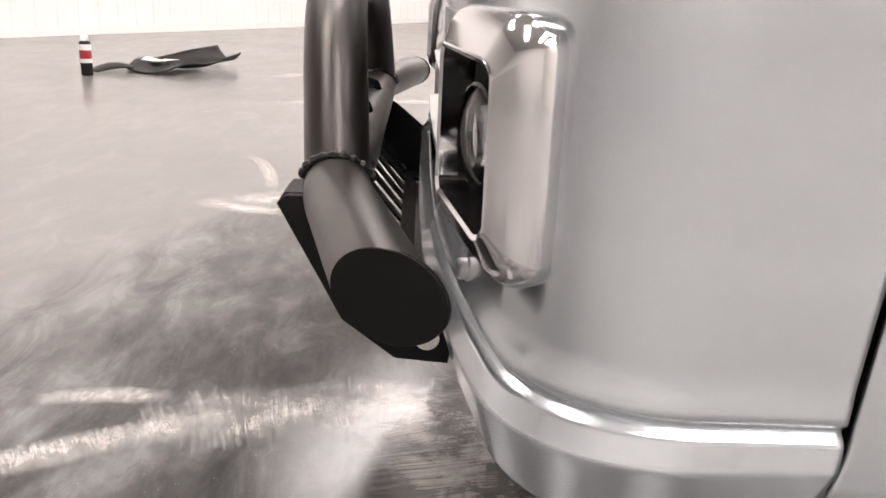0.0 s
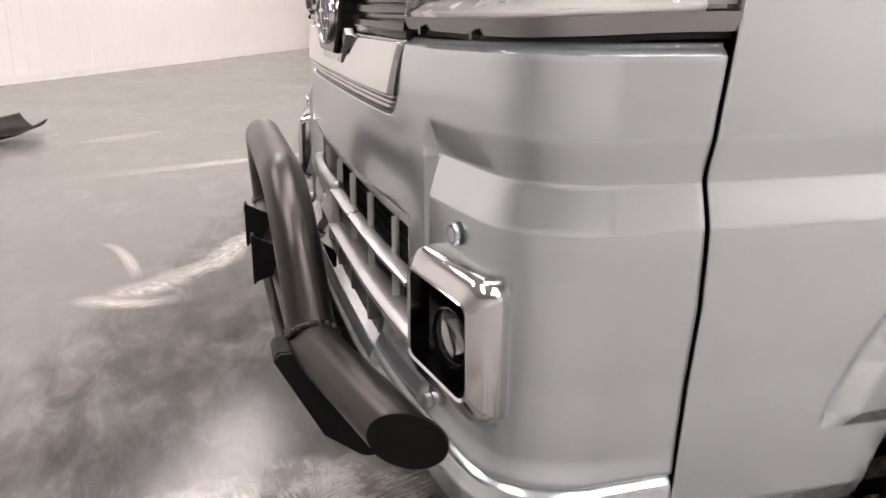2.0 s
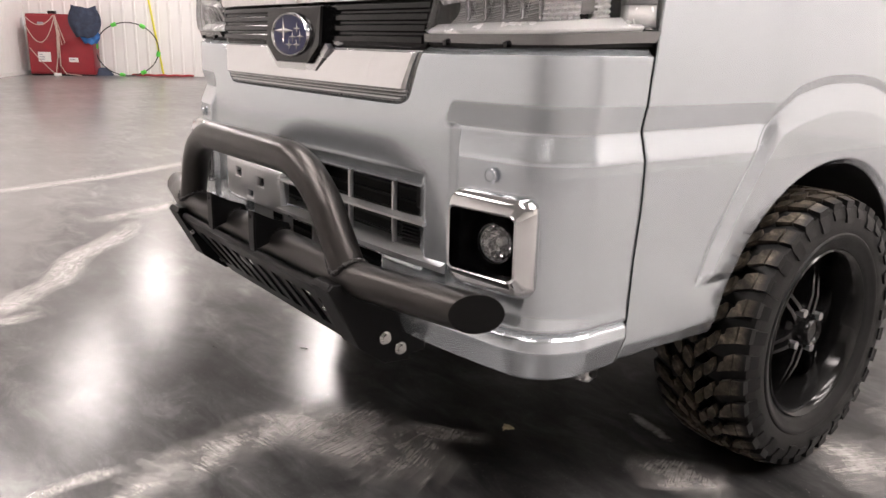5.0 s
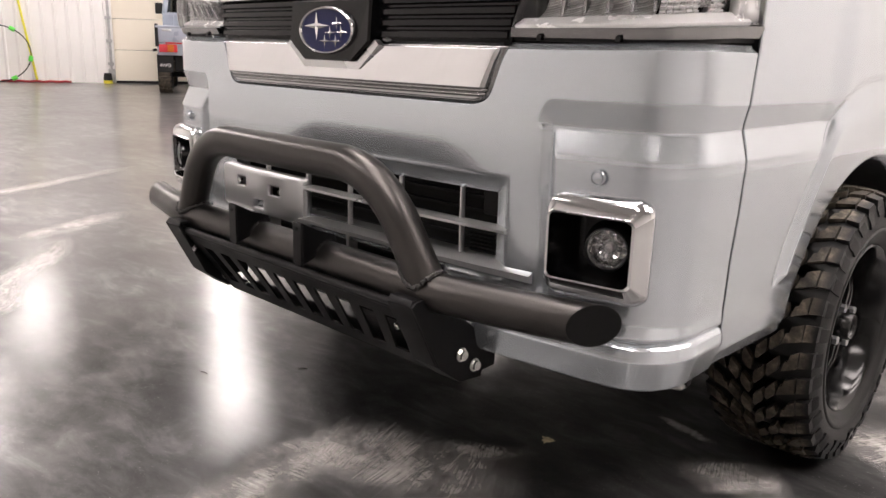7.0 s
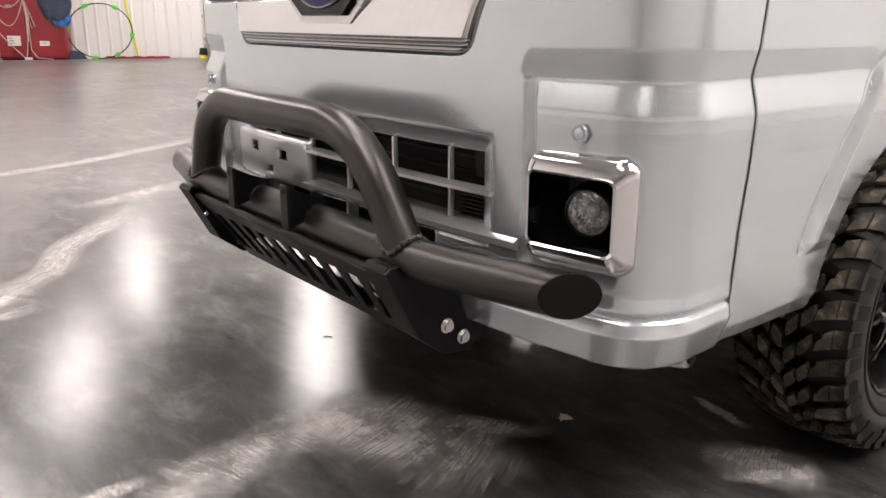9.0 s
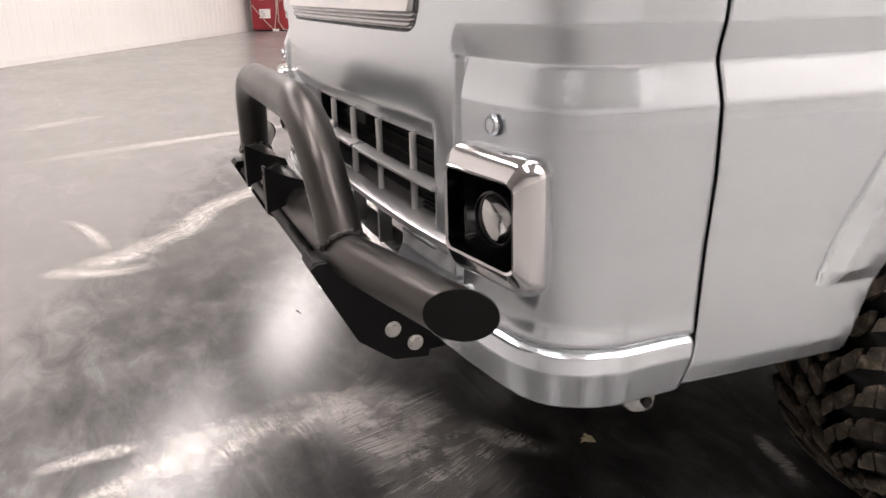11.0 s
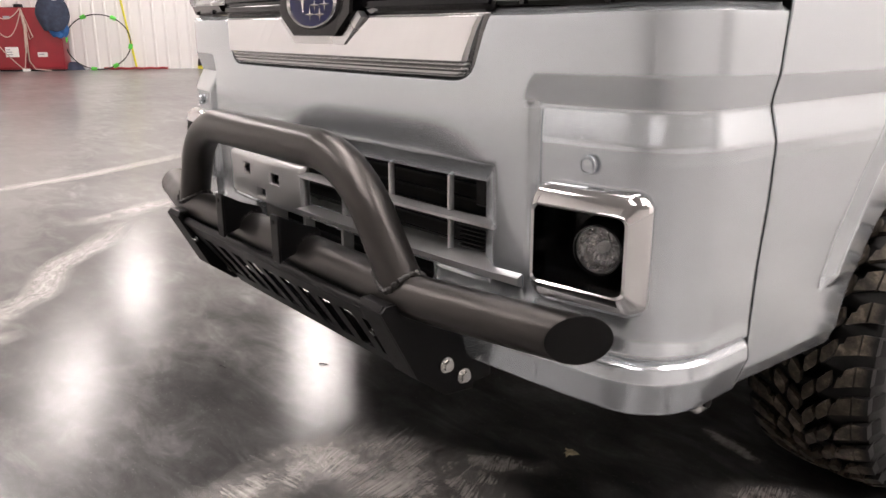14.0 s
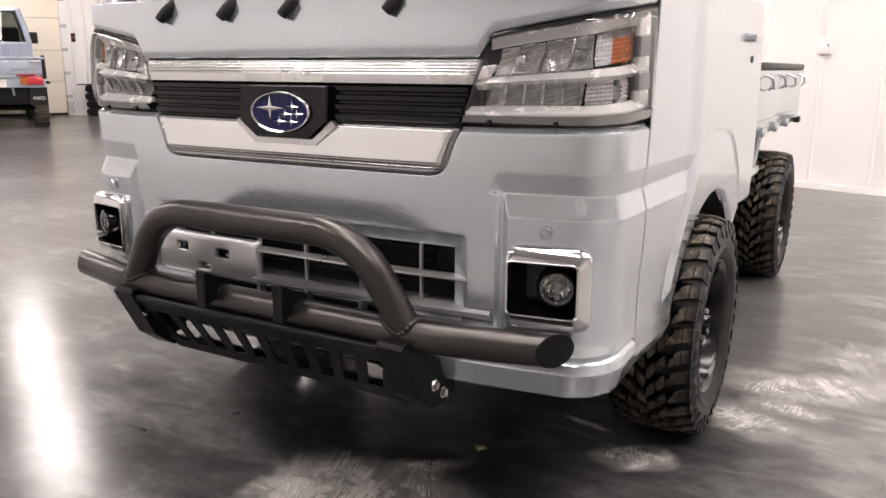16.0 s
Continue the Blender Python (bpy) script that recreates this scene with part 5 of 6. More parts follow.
# ---- wheels ----
def tyre_mesh():
    """A mud tyre: carcass, sidewall rings, big shoulder lugs and staggered centre blocks."""
    R, W = 0.290, 0.100
    prof = [(-0.082, 0.172), (-0.095, 0.182), (-0.104, 0.203), (-0.106, 0.222), (-0.1055, 0.248), (-0.100, 0.268), (-0.08, 0.2775), (0.0, 0.2790), (0.08, 0.2775), (0.100, 0.268), (0.1055, 0.248), (0.106, 0.222), (0.104, 0.214), (0.1065, 0.211), (0.1065, 0.207), (0.104, 0.203), (0.098, 0.190), (0.095, 0.1835), (0.082, 0.172)]
    bm = lathe(prof, 96, "x")
    bm.verts.ensure_lookup_table()
    crown = [list(bm.verts)[i * 96:(i + 1) * 96] for i in (6, 7, 8)]
    def root(v0, v1, across, angle):
        """Ties a block into the carcass under it."""
        row = crown[1 if abs(across) < 0.04 else 2 if across > 0 else 0]
        bm.faces.new((v0, v1, row[round(angle / (2 * math.pi) * 96) % 96]))
    def put(poly, low, top, taper=0.86):
        """A block from a polygon of (angle, across) points."""
        ca = sum(a for a, _ in poly) / len(poly)
        cw = sum(w for _, w in poly) / len(poly)
        def ring(scale, rad):
            out = []
            for a, w in poly:
                aa, ww = ca + (a - ca) * scale, cw + (w - cw) * scale
                r = rad - 0.9 * max(0.0, abs(ww) - 0.070) ** 1.0 * 0.35
                out.append(bm.verts.new((ww, r * math.cos(aa), r * math.sin(aa))))
            return out
        lo_, hi_ = ring(1.0, low), ring(taper, top)
        n = len(poly)
        for k in range(n):
            bm.faces.new((lo_[k], lo_[(k + 1) % n], hi_[(k + 1) % n], hi_[k]))
        bm.faces.new(hi_)
        root(lo_[0], lo_[1], cw, ca)
    N = 34
    step = 2 * math.pi / N
    for k in range(N):
        a = k * step
        for sgn, ph in ((1, 0.0), (-1, 0.5)):
            b = a + ph * step
            long = k % 2 == 0
            d = 0.0 if long else 0.006
            # shoulder lug with a stepped inner end, then a narrow groove and the outer half
            put([(b - 0.33 * step, sgn * 0.0795), (b - 0.16 * step, sgn * (0.060 + d)), (b + 0.08 * step, sgn * (0.057 + d)), (b + 0.12 * step, sgn * (0.051 + d)), (b + 0.52 * step, sgn * (0.046 + d)), (b + 0.30 * step, sgn * 0.0795)], 0.266, R, 0.97)
            put([(b - 0.37 * step, sgn * 0.1030), (b - 0.34 * step, sgn * 0.0812), (b + 0.29 * step, sgn * 0.0812), (b + 0.22 * step, sgn * 0.1030)], 0.262, R - 0.001, 0.97)
            # rib that runs down the sidewall
            rows_ = ((0.264, 0.1000), (0.250, 0.1055), (0.236, 0.1075)) if long else ((0.264, 0.1000), (0.254, 0.1045), (0.246, 0.1065))
            w0, w1 = b - 0.30 * step, b + 0.25 * step
            f = [bm.verts.new((sgn * (ww + 0.0030), rr_ * math.cos(an), rr_ * math.sin(an))) for rr_, ww in rows_ for an in (w0, w1)]
            q0 = [bm.verts.new((sgn * (ww - 0.004), rr_ * math.cos(an), rr_ * math.sin(an))) for rr_, ww in rows_ for an in (w0, w1)]
            for i in (0, 2):
                bm.faces.new((f[i], f[i + 1], f[i + 3], f[i + 2]))
                bm.faces.new((f[i], f[i + 2], q0[i + 2], q0[i]))
                bm.faces.new((f[i + 1], f[i + 3], q0[i + 3], q0[i + 1]))
            bm.faces.new((f[0], f[1], q0[1], q0[0]))
            root(q0[0], q0[1], sgn * 0.1, b)
            bm.faces.new((f[4], f[5], q0[5], q0[4]))
            # slanted centre blocks in two rows
            for cw, lag in ((0.0360, 0.42), (0.0120, 0.86)):
                c = a + (ph + lag) * step
                put([(c - 0.42 * step, sgn * (cw + 0.0075)), (c - 0.12 * step, sgn * (cw + 0.0108)), (c + 0.10 * step, sgn * (cw + 0.0085)), (c + 0.40 * step, sgn * (cw - 0.0060)), (c + 0.30 * step, sgn * (cw - 0.0100)), (c - 0.06 * step, sgn * (cw - 0.0095))], 0.270, R + 0.002, 0.98)
    me = bpy.data.meshes.new("tyre")
    bmesh.ops.recalc_face_normals(bm, faces=bm.faces)
    bm.to_mesh(me)
    bm.free()
    return me


TYRE = tyre_mesh()


def wheel(at, side):
    """Wheel with its outer face towards +x before it is turned; side -1 turns it round."""
    hub = part("wheel", lathe([(a, r * 1.075) for a, r in [(-0.08, 0.158), (-0.07, 0.150), (-0.02, 0.146), (0.05, 0.148), (0.068, 0.154), (0.080, 0.158), (0.088, 0.164), (0.093, 0.167), (0.096, 0.164), (0.092, 0.158), (0.080, 0.1535), (0.062, 0.149)]], 72), RIM, truck, "black wheel with deep rim and mud tyre")
    hub.matrix_basis = pose(*at, 0, 0, 0 if side > 0 else 180)
    part("tyre", TYRE.copy(), RUBBER, hub, "chunky black mud-terrain tyre")
    face = lathe([(0.058, 0.0005), (0.062, 0.030), (0.058, 0.050), (0.048, 0.058), (0.020, 0.060)], 40)
    part("hub_disc", face, RIM, hub)
    part("hub_cap", lathe([(0.054, 0.031), (0.080, 0.029), (0.084, 0.026), (0.082, 0.022), (0.078, 0.020), (0.077, 0.0005)], 28), RIM, hub, "black centre cap")
    for k in range(6):
        u = 2 * math.pi * k / 6 + 0.2
        er, et = Vector((0, math.cos(u), math.sin(u))), Vector((0, -math.sin(u), math.cos(u)))
        loops = []
        for r, w, x0, x1 in ((0.036, 0.024, 0.028, 0.064), (0.075, 0.020, 0.028, 0.063), (0.120, 0.018, 0.020, 0.052), (0.160, 0.026, 0.004, 0.036)):
            c = er * r
            loops.append([c + et * a + Vector((x, 0, 0)) for a, x in ((-w, x0), (-w * 0.75, x1), (-w * 0.34, x1), (-w * 0.22, x1 - 0.016), (w * 0.22, x1 - 0.016), (w * 0.34, x1), (w * 0.75, x1), (w, x0))])
        part("spoke", loft(loops, True, True), RIM, hub)
    for k in range(4):
        u = 2 * math.pi * k / 4 + 0.5
        c = Vector((0.0, 0.048 * math.cos(u), 0.048 * math.sin(u)))
        part("lug_nut", tube([c + Vector((0.052, 0, 0)), c + Vector((0.072, 0, 0))], 0.009, 6), STEEL, hub, "bare steel lug nut", False)
    part("brake_drum", lathe([(-0.09, 0.125), (-0.055, 0.125), (-0.05, 0.118), (-0.049, 0.0005)], 40), DARK, hub)
    return hub


FRONT_Y, REAR_Y, TRACK, TRACK_R = 0.765, 2.60, 0.670, 0.606
for sd in (1, -1):
    wheel((sd * TRACK, FRONT_Y, 0.289), sd)
    wheel((sd * TRACK_R, REAR_Y, 0.289), sd)


# ---- cargo bed ----
def bed():
    B0, B1, BX = 1.40, 3.02, 0.676
    base = part("cargo_bed", box_bm((-BX, B0, 0.700), (BX, B1, 0.735), 0.006, 1), SILVER, truck, "silver drop-side cargo bed")
    for side in (1, -1):
        sx = lambda a, b: (min(side * a, side * b), max(side * a, side * b))
        x0, x1 = sx(BX - 0.025, BX)
        g0 = part("side_gate", box_bm((x0, B0 + 0.02, 0.725), (x1, B1 - 0.02, 0.945), 0.010), SILVER, base, "silver drop-side gate")
        x0, x1 = sx(BX, BX + 0.008)
        part("gate_swage", box_bm((x0, B0 + 0.05, 0.760), (x1, B1 - 0.30, 0.875), 0.007), SILVER, base)
        x0, x1 = sx(BX - 0.035, BX + 0.010)
        part("top_rail", box_bm((x0, B0, 0.945), (x1, B1, 0.972), 0.008), BLACK_PLASTIC, base, "black rubber top rail")
        x0, x1 = sx(BX, BX + 0.012)
        part("rail_lip", box_bm((x0, B0, 0.918), (x1, B1, 0.944), 0.005), SILVER, base)
        for k in range(5):
            y = B0 + 0.10 + k * 0.33
            part("rope_hook", tube([(side * (BX + 0.008), y, 0.925), (side * (BX + 0.032), y + 0.01, 0.915), (side * (BX + 0.034), y + 0.03, 0.885), (side * (BX + 0.016), y + 0.035, 0.872)], 0.0055, 8), SILVER, base, "bent rope hook")
            part("gate_hinge", box_bm((sx(BX, BX + 0.02)[0], y, 0.700), (sx(BX, BX + 0.02)[1], y + 0.06, 0.735), 0.006), SILVER, base)
        x0, x1 = sx(BX - 0.03, BX + 0.004)
        part("corner_post", box_bm((x0, B0 - 0.012, 0.70), (x1, B0 + 0.02, 0.945), 0.006), SILVER, base)
        part("handle_pocket", box_bm((sx(BX, BX + 0.012)[0], B0 + 0.03, 0.745), (sx(BX, BX + 0.012)[1], B0 + 0.075, 0.875), 0.006), SATIN, base)
        for y in (1.62, 1.78, 2.05):
            part("stay", tube([(side * (BX - 0.03), y, 0.70), (side * (BX - 0.05), y + 0.02, 0.56)], 0.014, 10), SILVER, base)
        part("tray_flap", box_bm((sx(0.50, 0.68)[0], 1.66, 0.56), (sx(0.50, 0.68)[1], 1.90, 0.59), 0.006), SILVER, base)
        part("marker_lamp", box_bm((sx(BX, BX + 0.03)[0], 2.82, 0.70), (sx(BX, BX + 0.03)[1], 2.88, 0.73), 0.006), BLACK_PLASTIC, base)
        part("guard_loop", tube(fillet([(side * 0.71, 1.30, 0.64), (side * 0.725, 1.36, 0.585), (side * 0.715, 1.30, 0.545)], 0.02, 5), 0.008, 8), WHITE_PLASTIC, base, "small white rail loop")
    part("sub_frame", box_bm((-0.52, B0 + 0.04, 0.56), (0.52, B1 - 0.06, 0.699), 0.01, 1), DARK, base, "dark frame under the cargo bed")
    part("tailgate", box_bm((-BX, B1 - 0.02, 0.725), (BX, B1 + 0.005, 0.945), 0.010), SILVER, base)
    part("headboard", box_bm((-BX, B0, 0.725), (BX, B0 + 0.025, 1.00), 0.010), SILVER, base)
    part("spare_tank", box_bm((-0.25, 1.75, 0.42), (0.28, 2.25, 0.66), 0.03), DARK, truck)


bed()


# ---- bull bar and skid plate ----
TR = 0.0312
bull = part("bull_bar", tube(fillet([(-0.648, -0.055, 0.458), (-0.40, -0.113, 0.458), (0.40, -0.113, 0.458), (0.648, -0.055, 0.458)], 0.35, 14), TR, 40, True, (-0.86, -0.51, 0.0), (0.86, -0.51, 0.0)), BAR, truck, "satin dark grey tubular bull bar")


def hoop():
    foot = 0.376
    pts = fillet([(-foot, -0.113, 0.463), (-0.272, -0.128, 0.640), (0.272, -0.128, 0.640), (foot, -0.113, 0.463)], 0.155, 16)
    part("hoop", tube(pts, TR * 0.99, 36, True), BAR, bull, "satin dark grey bent hoop")
    rng = random.Random(11)
    for side in (1, -1):
        c0 = Vector((side * 0.361, -0.1145, 0.489))
        axis = Vector((side * (foot - 0.272), 0.015, 0.463 - 0.640)).normalized()
        u = axis.orthogonal().normalized()
        v = axis.cross(u)
        ring = []
        # bead where hoop meets bar
        for k in range(64):
            a = 2 * math.pi * k / 64
            d = u * math.cos(a) + v * math.sin(a)
            p = c0 + d * (TR + 0.001)
            # slide along the hoop till it lies on the bar's surface
            for _ in range(12):
                dist = math.hypot(p.y + 0.113, p.z - 0.458)
                p = p + axis * (dist - TR - 0.0015) * 0.6
            ring.append(p)
        loops = []
        for k in range(65):
            p = ring[k % 64]
            t = (ring[(k + 1) % 64] - ring[(k - 1) % 64]).normalized()
            s1 = t.cross(Vector((0, 0, 1))).normalized()
            s2 = t.cross(s1)
            r = 0.0042 * (1 + 0.28 * math.sin(k * 2.1) + rng.uniform(-0.15, 0.15))
            loops.append([p + r * (math.cos(q) * s1 + math.sin(q) * s2) for q in np.linspace(0, 2 * math.pi, 9)[:-1]])
        part("weld_bead", loft(loops), WELD, bull, "rough dark weld bead")


hoop()
for side in (1, -1):
    # closed oblique ends, a touch inside the tube
    c = Vector((side * 0.648, -0.055, 0.458))
    t = Vector((side * 0.248, 0.058, 0)).normalized()
    n = Vector((side * 0.86, -0.51, 0)).normalized()
    s1 = Vector((0, 0, 1))
    s2 = t.cross(s1)
    ring = []
    for k in range(40):
        a = 2 * math.pi * k / 40
        q = c + (TR - 0.0004) * (math.cos(a) * s1 + math.sin(a) * s2)
        q = q - t * ((q - c).dot(n) / t.dot(n))
        ring.append(q)
    part("end_cap", loft([[q - n * 0.004 for q in ring], [q + n * 0.0012 for q in ring]], True, True), CAP, bull, "flat matt black end cap", False)


def light_tab(x):
    """Upright tab for a number plate or lamp: a flat front face and a triangular web."""
    w = 0.025
    b = part("mount_tab", box_bm((x, -0.174, 0.452), (x + w, -0.169, 0.531), 0.0015, 1), PLATE, bull, "black mounting tab")
    part("web", prism([(-0.170, 0.530), (-0.170, 0.455), (-0.130, 0.470), (-0.095, 0.488), (-0.100, 0.500), (-0.135, 0.512)], x + w - 0.005, x + w, 0.0008), PLATE, bull, "", False)
    part("hole", tube([(x + 0.012, -0.1752, 0.519), (x + 0.012, -0.1735, 0.519)], 0.004, 12), CAP, bull, "drilled hole")
    loops = []
    rng = random.Random(int(x * 1000) + 500)
    for k in range(16):
        f = k / 15
        a = radians(25 + 75 * f)
        p = Vector((x + w - 0.0025, -0.113 - (TR + 0.001) * math.cos(a), 0.458 + (TR + 0.001) * math.sin(a)))
        r = 0.004 * (1 + 0.3 * math.sin(k * 2.3) + rng.uniform(-0.1, 0.1))
        loops.append([p + Vector((r * math.cos(q), 0, r * math.sin(q))) for q in np.linspace(0, 2 * math.pi, 8)[:-1]])
    part("weld_bead", loft(loops, True, True), WELD, bull)


light_tab(-0.116)
light_tab(0.096)

SKID = [(-0.167, 0.444), (-0.158, 0.452), (-0.128, 0.452), (-0.100, 0.432), (-0.080, 0.425), (0.02, 0.345), (0.034, 0.335), (0.034, 0.298), (-0.001, 0.298), (-0.001, 0.286), (-0.054, 0.290), (-0.106, 0.329)]


def skid_plate():
    plate = None
    for side in (1, -1):
        a, b = sorted((side * 0.391, side * 0.397))
        ob = part("skid_side", prism(SKID, a, b, 0.001), PLATE, bull, "black side plate", False)
        a, b = sorted((side * 0.338, side * 0.391))
        face = [(-0.167, 0.444), (-0.106, 0.329), (-0.054, 0.290), (-0.001, 0.286), (-0.001, 0.292), (-0.052, 0.296), (-0.101, 0.333), (-0.161, 0.446)]
        part("skid_wing", prism(face, a, b, 0.0008), PLATE, bull, "folded black wing", False)
        part("fold_tab", prism([(-0.166, 0.445), (-0.160, 0.453), (-0.128, 0.453), (-0.128, 0.449), (-0.158, 0.448)], a, b, 0.0006), PLATE, bull, "", False)
        for k, (y, z) in enumerate(((-0.056, 0.3405), (-0.023, 0.314))):
            x = side * 0.397
            s = side
            head = part("bolt", tube([(x, y, z), (x + s * 0.004, y, z)], 0.0122, 20), ZINC, bull, "zinc washer and hex bolt")
            part("hex_head", tube([(x + s * 0.004, y, z), (x + s * 0.011, y, z)], 0.0088, 6), ZINC, bull, "", False)
        # seam bolts on the inside face
        for y, z in ((-0.131, 0.394), (-0.060, 0.318)):
            x = side * 0.33
            part("rivet", tube([(x, y - 0.008, z - 0.004), (x, y - 0.001, z)], 0.006, 10), ZINC, bull)
    # slotted centre sheet
    n = Vector((0, -0.161, -0.122)).normalized()
    top, foot = Vector((0, -0.152, 0.434)), Vector((0, -0.036, 0.284))
    slots = []
    for k in range(10):
        cx = -0.285 + k * 0.0635
        slots.append((cx, 0.037, -0.10 - 0.30 * k / 9))
    # one sheet: columns run either side of every slot
    L = (foot - top).length
    cols = [(-0.338, -0.338)]
    for cx, w, slant in slots:
        sh = slant * (0.60 * L) * 0.5
        cols += [(cx - w / 2 - sh, cx - w / 2 + sh), (cx + w / 2 - sh, cx + w / 2 + sh)]
    cols.append((0.338, 0.338))
    P = np.array([[tuple(Vector((c[0] if u < 0.5 else c[1], 0, 0)) + top + (foot - top) * u) for u in (0.0, 0.21, 0.81, 1.0)] for c in cols])
    keep = np.ones((len(cols) - 1, 3), bool)
    keep[1::2, 1] = False
    bm = grid_mesh(P, keep)
    sheet = part("slotted_plate", bm, PLATE, bull, "black skid plate with slanted slots", False)
    sol = sheet.modifiers.new("thick", "SOLIDIFY")
    sol.thickness = 0.004
    part("top_fold", tube([(-0.338, -0.146, 0.432), (0.338, -0.146, 0.432)], 0.0085, 14), PLATE, bull)
    part("rear_return", box_bm((-0.338, -0.040, 0.280), (0.338, 0.03, 0.286), 0.002, 1), PLATE, bull)


skid_plate()


# ---- things along the far wall ----
def welder_cabinets():
    for along, w, bent in ((0.22, 0.56, 0.0), (0.80, 0.66, 0.0)):
        ob = thing("tool_cabinet", "tall red enamelled steel cabinet standing by the white wall", "cabinet", "red cabinets", wall_point(along, 0.10), YAW_FAR)
        part("body", box_bm((0.0, -0.42, 0.03), (w, 0.0, 1.20), 0.012), RED_PAINT, ob)
        part("door", box_bm((0.02, -0.435, 0.06), (w - 0.02, -0.421, 1.17), 0.006, 1), RED_PAINT, ob)
        part("plinth", box_bm((0.02, -0.40, 0.0), (w - 0.02, -0.02, 0.03)), BLACK_PLASTIC, ob)
        tag = part("sticker", box_bm((0.18, -0.438, 0.27), (0.42 if along < 0.5 else 0.36, -0.4355, 0.46 if along < 0.5 else 0.36), 0.002, 1), WHITE_PLASTIC, ob, "white sticker")
        rng = random.Random(2)
        for k in range(3 if along < 0.5 else 1):
            part("print", bar_text(bmesh.new(), 0.20, 0.31 + k * 0.045, 0.13, 0.018, 1, rng, -0.4395), PRINT, tag, smooth=False)
        if along < 0.5:
            part("label_plate", box_bm((0.22, -0.4385, 0.98), (0.34, -0.4355, 1.04), 0.002, 1), PRINT, ob, "small dark label")
            part("top_bracket", box_bm((0.42, -0.40, 1.20), (0.56, -0.28, 1.26), 0.01), BLACK_PLASTIC, ob)
    cord = thing("extension_cord", "beige cord looped over a red cabinet", "cord", at=wall_point(0.22, 0.10), turn=YAW_FAR)
    def sag(x0, z0, x1, z1, drop, y=-0.455):
        return [(x0 + (x1 - x0) * f, y, z0 + (z1 - z0) * f - drop * 4 * f * (1 - f)) for f in np.linspace(0, 1, 18)]
    part("loop", tube(sag(0.0, 1.15, 0.54, 1.18, 0.18), 0.010, 8), ROPE, cord)
    part("loop", tube(sag(0.0, 0.98, 0.55, 1.12, 0.40), 0.010, 8), ROPE, cord)
    part("loop", tube(sag(0.03, 0.55, 0.45, 0.06, 0.02) + [(0.50, -0.455, 0.05), (0.60, -0.458, 0.6), (0.55, -0.458, 1.15)], 0.010, 8), ROPE, cord)
    part("loop", tube([(0.56, -0.46, 1.18), (0.66, -0.462, 0.85), (0.72, -0.462, 0.65), (0.66, -0.462, 0.60), (0.62, -0.462, 0.9), (0.60, -0.462, 0.2), (0.70, -0.48, 0.04), (1.0, -0.52, 0.012)], 0.010, 8), ROPE, cord)
    part("bundle", tube([(0.56, -0.47, 1.16), (0.60, -0.47, 0.9), (0.58, -0.47, 0.62), (0.57, -0.475, 0.35)], 0.018, 8), ROPE, cord)
    part("plug", box_bm((0.46, -0.50, 0.0), (0.60, -0.46, 0.05), 0.012), WHITE_PLASTIC, cord, "white plug")


welder_cabinets()


def cloth(w, h, bend):
    """A limp folded cloth: rumpled sheet with thickness."""
    P = np.zeros((26, 26, 3))
    for i, u in enumerate(np.linspace(-1, 1, 26)):
        for j, v in enumerate(np.linspace(0, 1, 26)):
            round_ = (1 - 0.25 * abs(u) ** 3 * (1 - v)) * (0.75 + 0.35 * math.sin(math.pi * min(1, v * 1.1)))
            P[i, j] = (u * w / 2 * round_, -0.06 - bend * (1 - u * u) * 0.5 + 0.035 * noise.noise((u * 2.2, v * 2.5, bend * 40)), h * v + 0.05 * noise.noise((u * 1.5, v * 1.2, 7 + bend)))
    return grid_mesh(P)


jacket = thing("work_jacket", "dark blue jacket slung over the red cabinet's edge", "jacket", at=wall_point(1.36, 0.53), turn=YAW_FAR)
for nm, mat_, w, h, z, bend in (("cloth", NAVY, 0.66, 0.60, 0.76, 0.16), ("lining", BLUE_CLOTH, 0.40, 0.24, 0.64, 0.10)):
    ob = part(nm, cloth(w, h, bend), mat_, jacket, "bright blue lining" if nm == "lining" else "")
    ob.location = (0.0 if nm == "cloth" else 0.08, 0.0, z)
    sol = ob.modifiers.new("thick", "SOLIDIFY")
    sol.thickness = 0.03

hoop_ring = thing("hoop_ring", "large black hoop with green tape leaning on the wall", "hoop", at=wall_point(2.06, 0.12), turn=YAW_FAR)
pts = [(0.62 * math.cos(a), -0.24 + 0.20 * (0.5 + 0.5 * math.sin(a)), 0.545 + 0.53 * math.sin(a)) for a in np.linspace(0, 2 * math.pi, 65)]
part("ring", tube(pts, 0.011, 10, False), BLACK_PLASTIC, hoop_ring)
for a in (-100, -60, -10, 60, 115, 175):
    u = radians(a)
    c = Vector((0.62 * math.cos(u), -0.24 + 0.20 * (0.5 + 0.5 * math.sin(u)), 0.545 + 0.53 * math.sin(u)))
    t = Vector((-0.62 * math.sin(u), 0.1 * math.cos(u), 0.53 * math.cos(u))).normalized()
    part("tape_band", tube([c - t * 0.05, c + t * 0.05], 0.040, 10), GREEN, hoop_ring, "bright green tape band")

strap = thing("yellow_strap", "yellow webbing strap hanging down the wall", "strap", at=wall_point(2.06, 0.05), turn=YAW_FAR)
part("webbing", tube([(0.40, -0.03, 2.3), (0.44, -0.03, 1.56), (0.54, -0.04, 0.85), (0.62, -0.06, 0.3), (0.66, -0.08, 0.02)], 0.022, 8), YELLOW, strap)

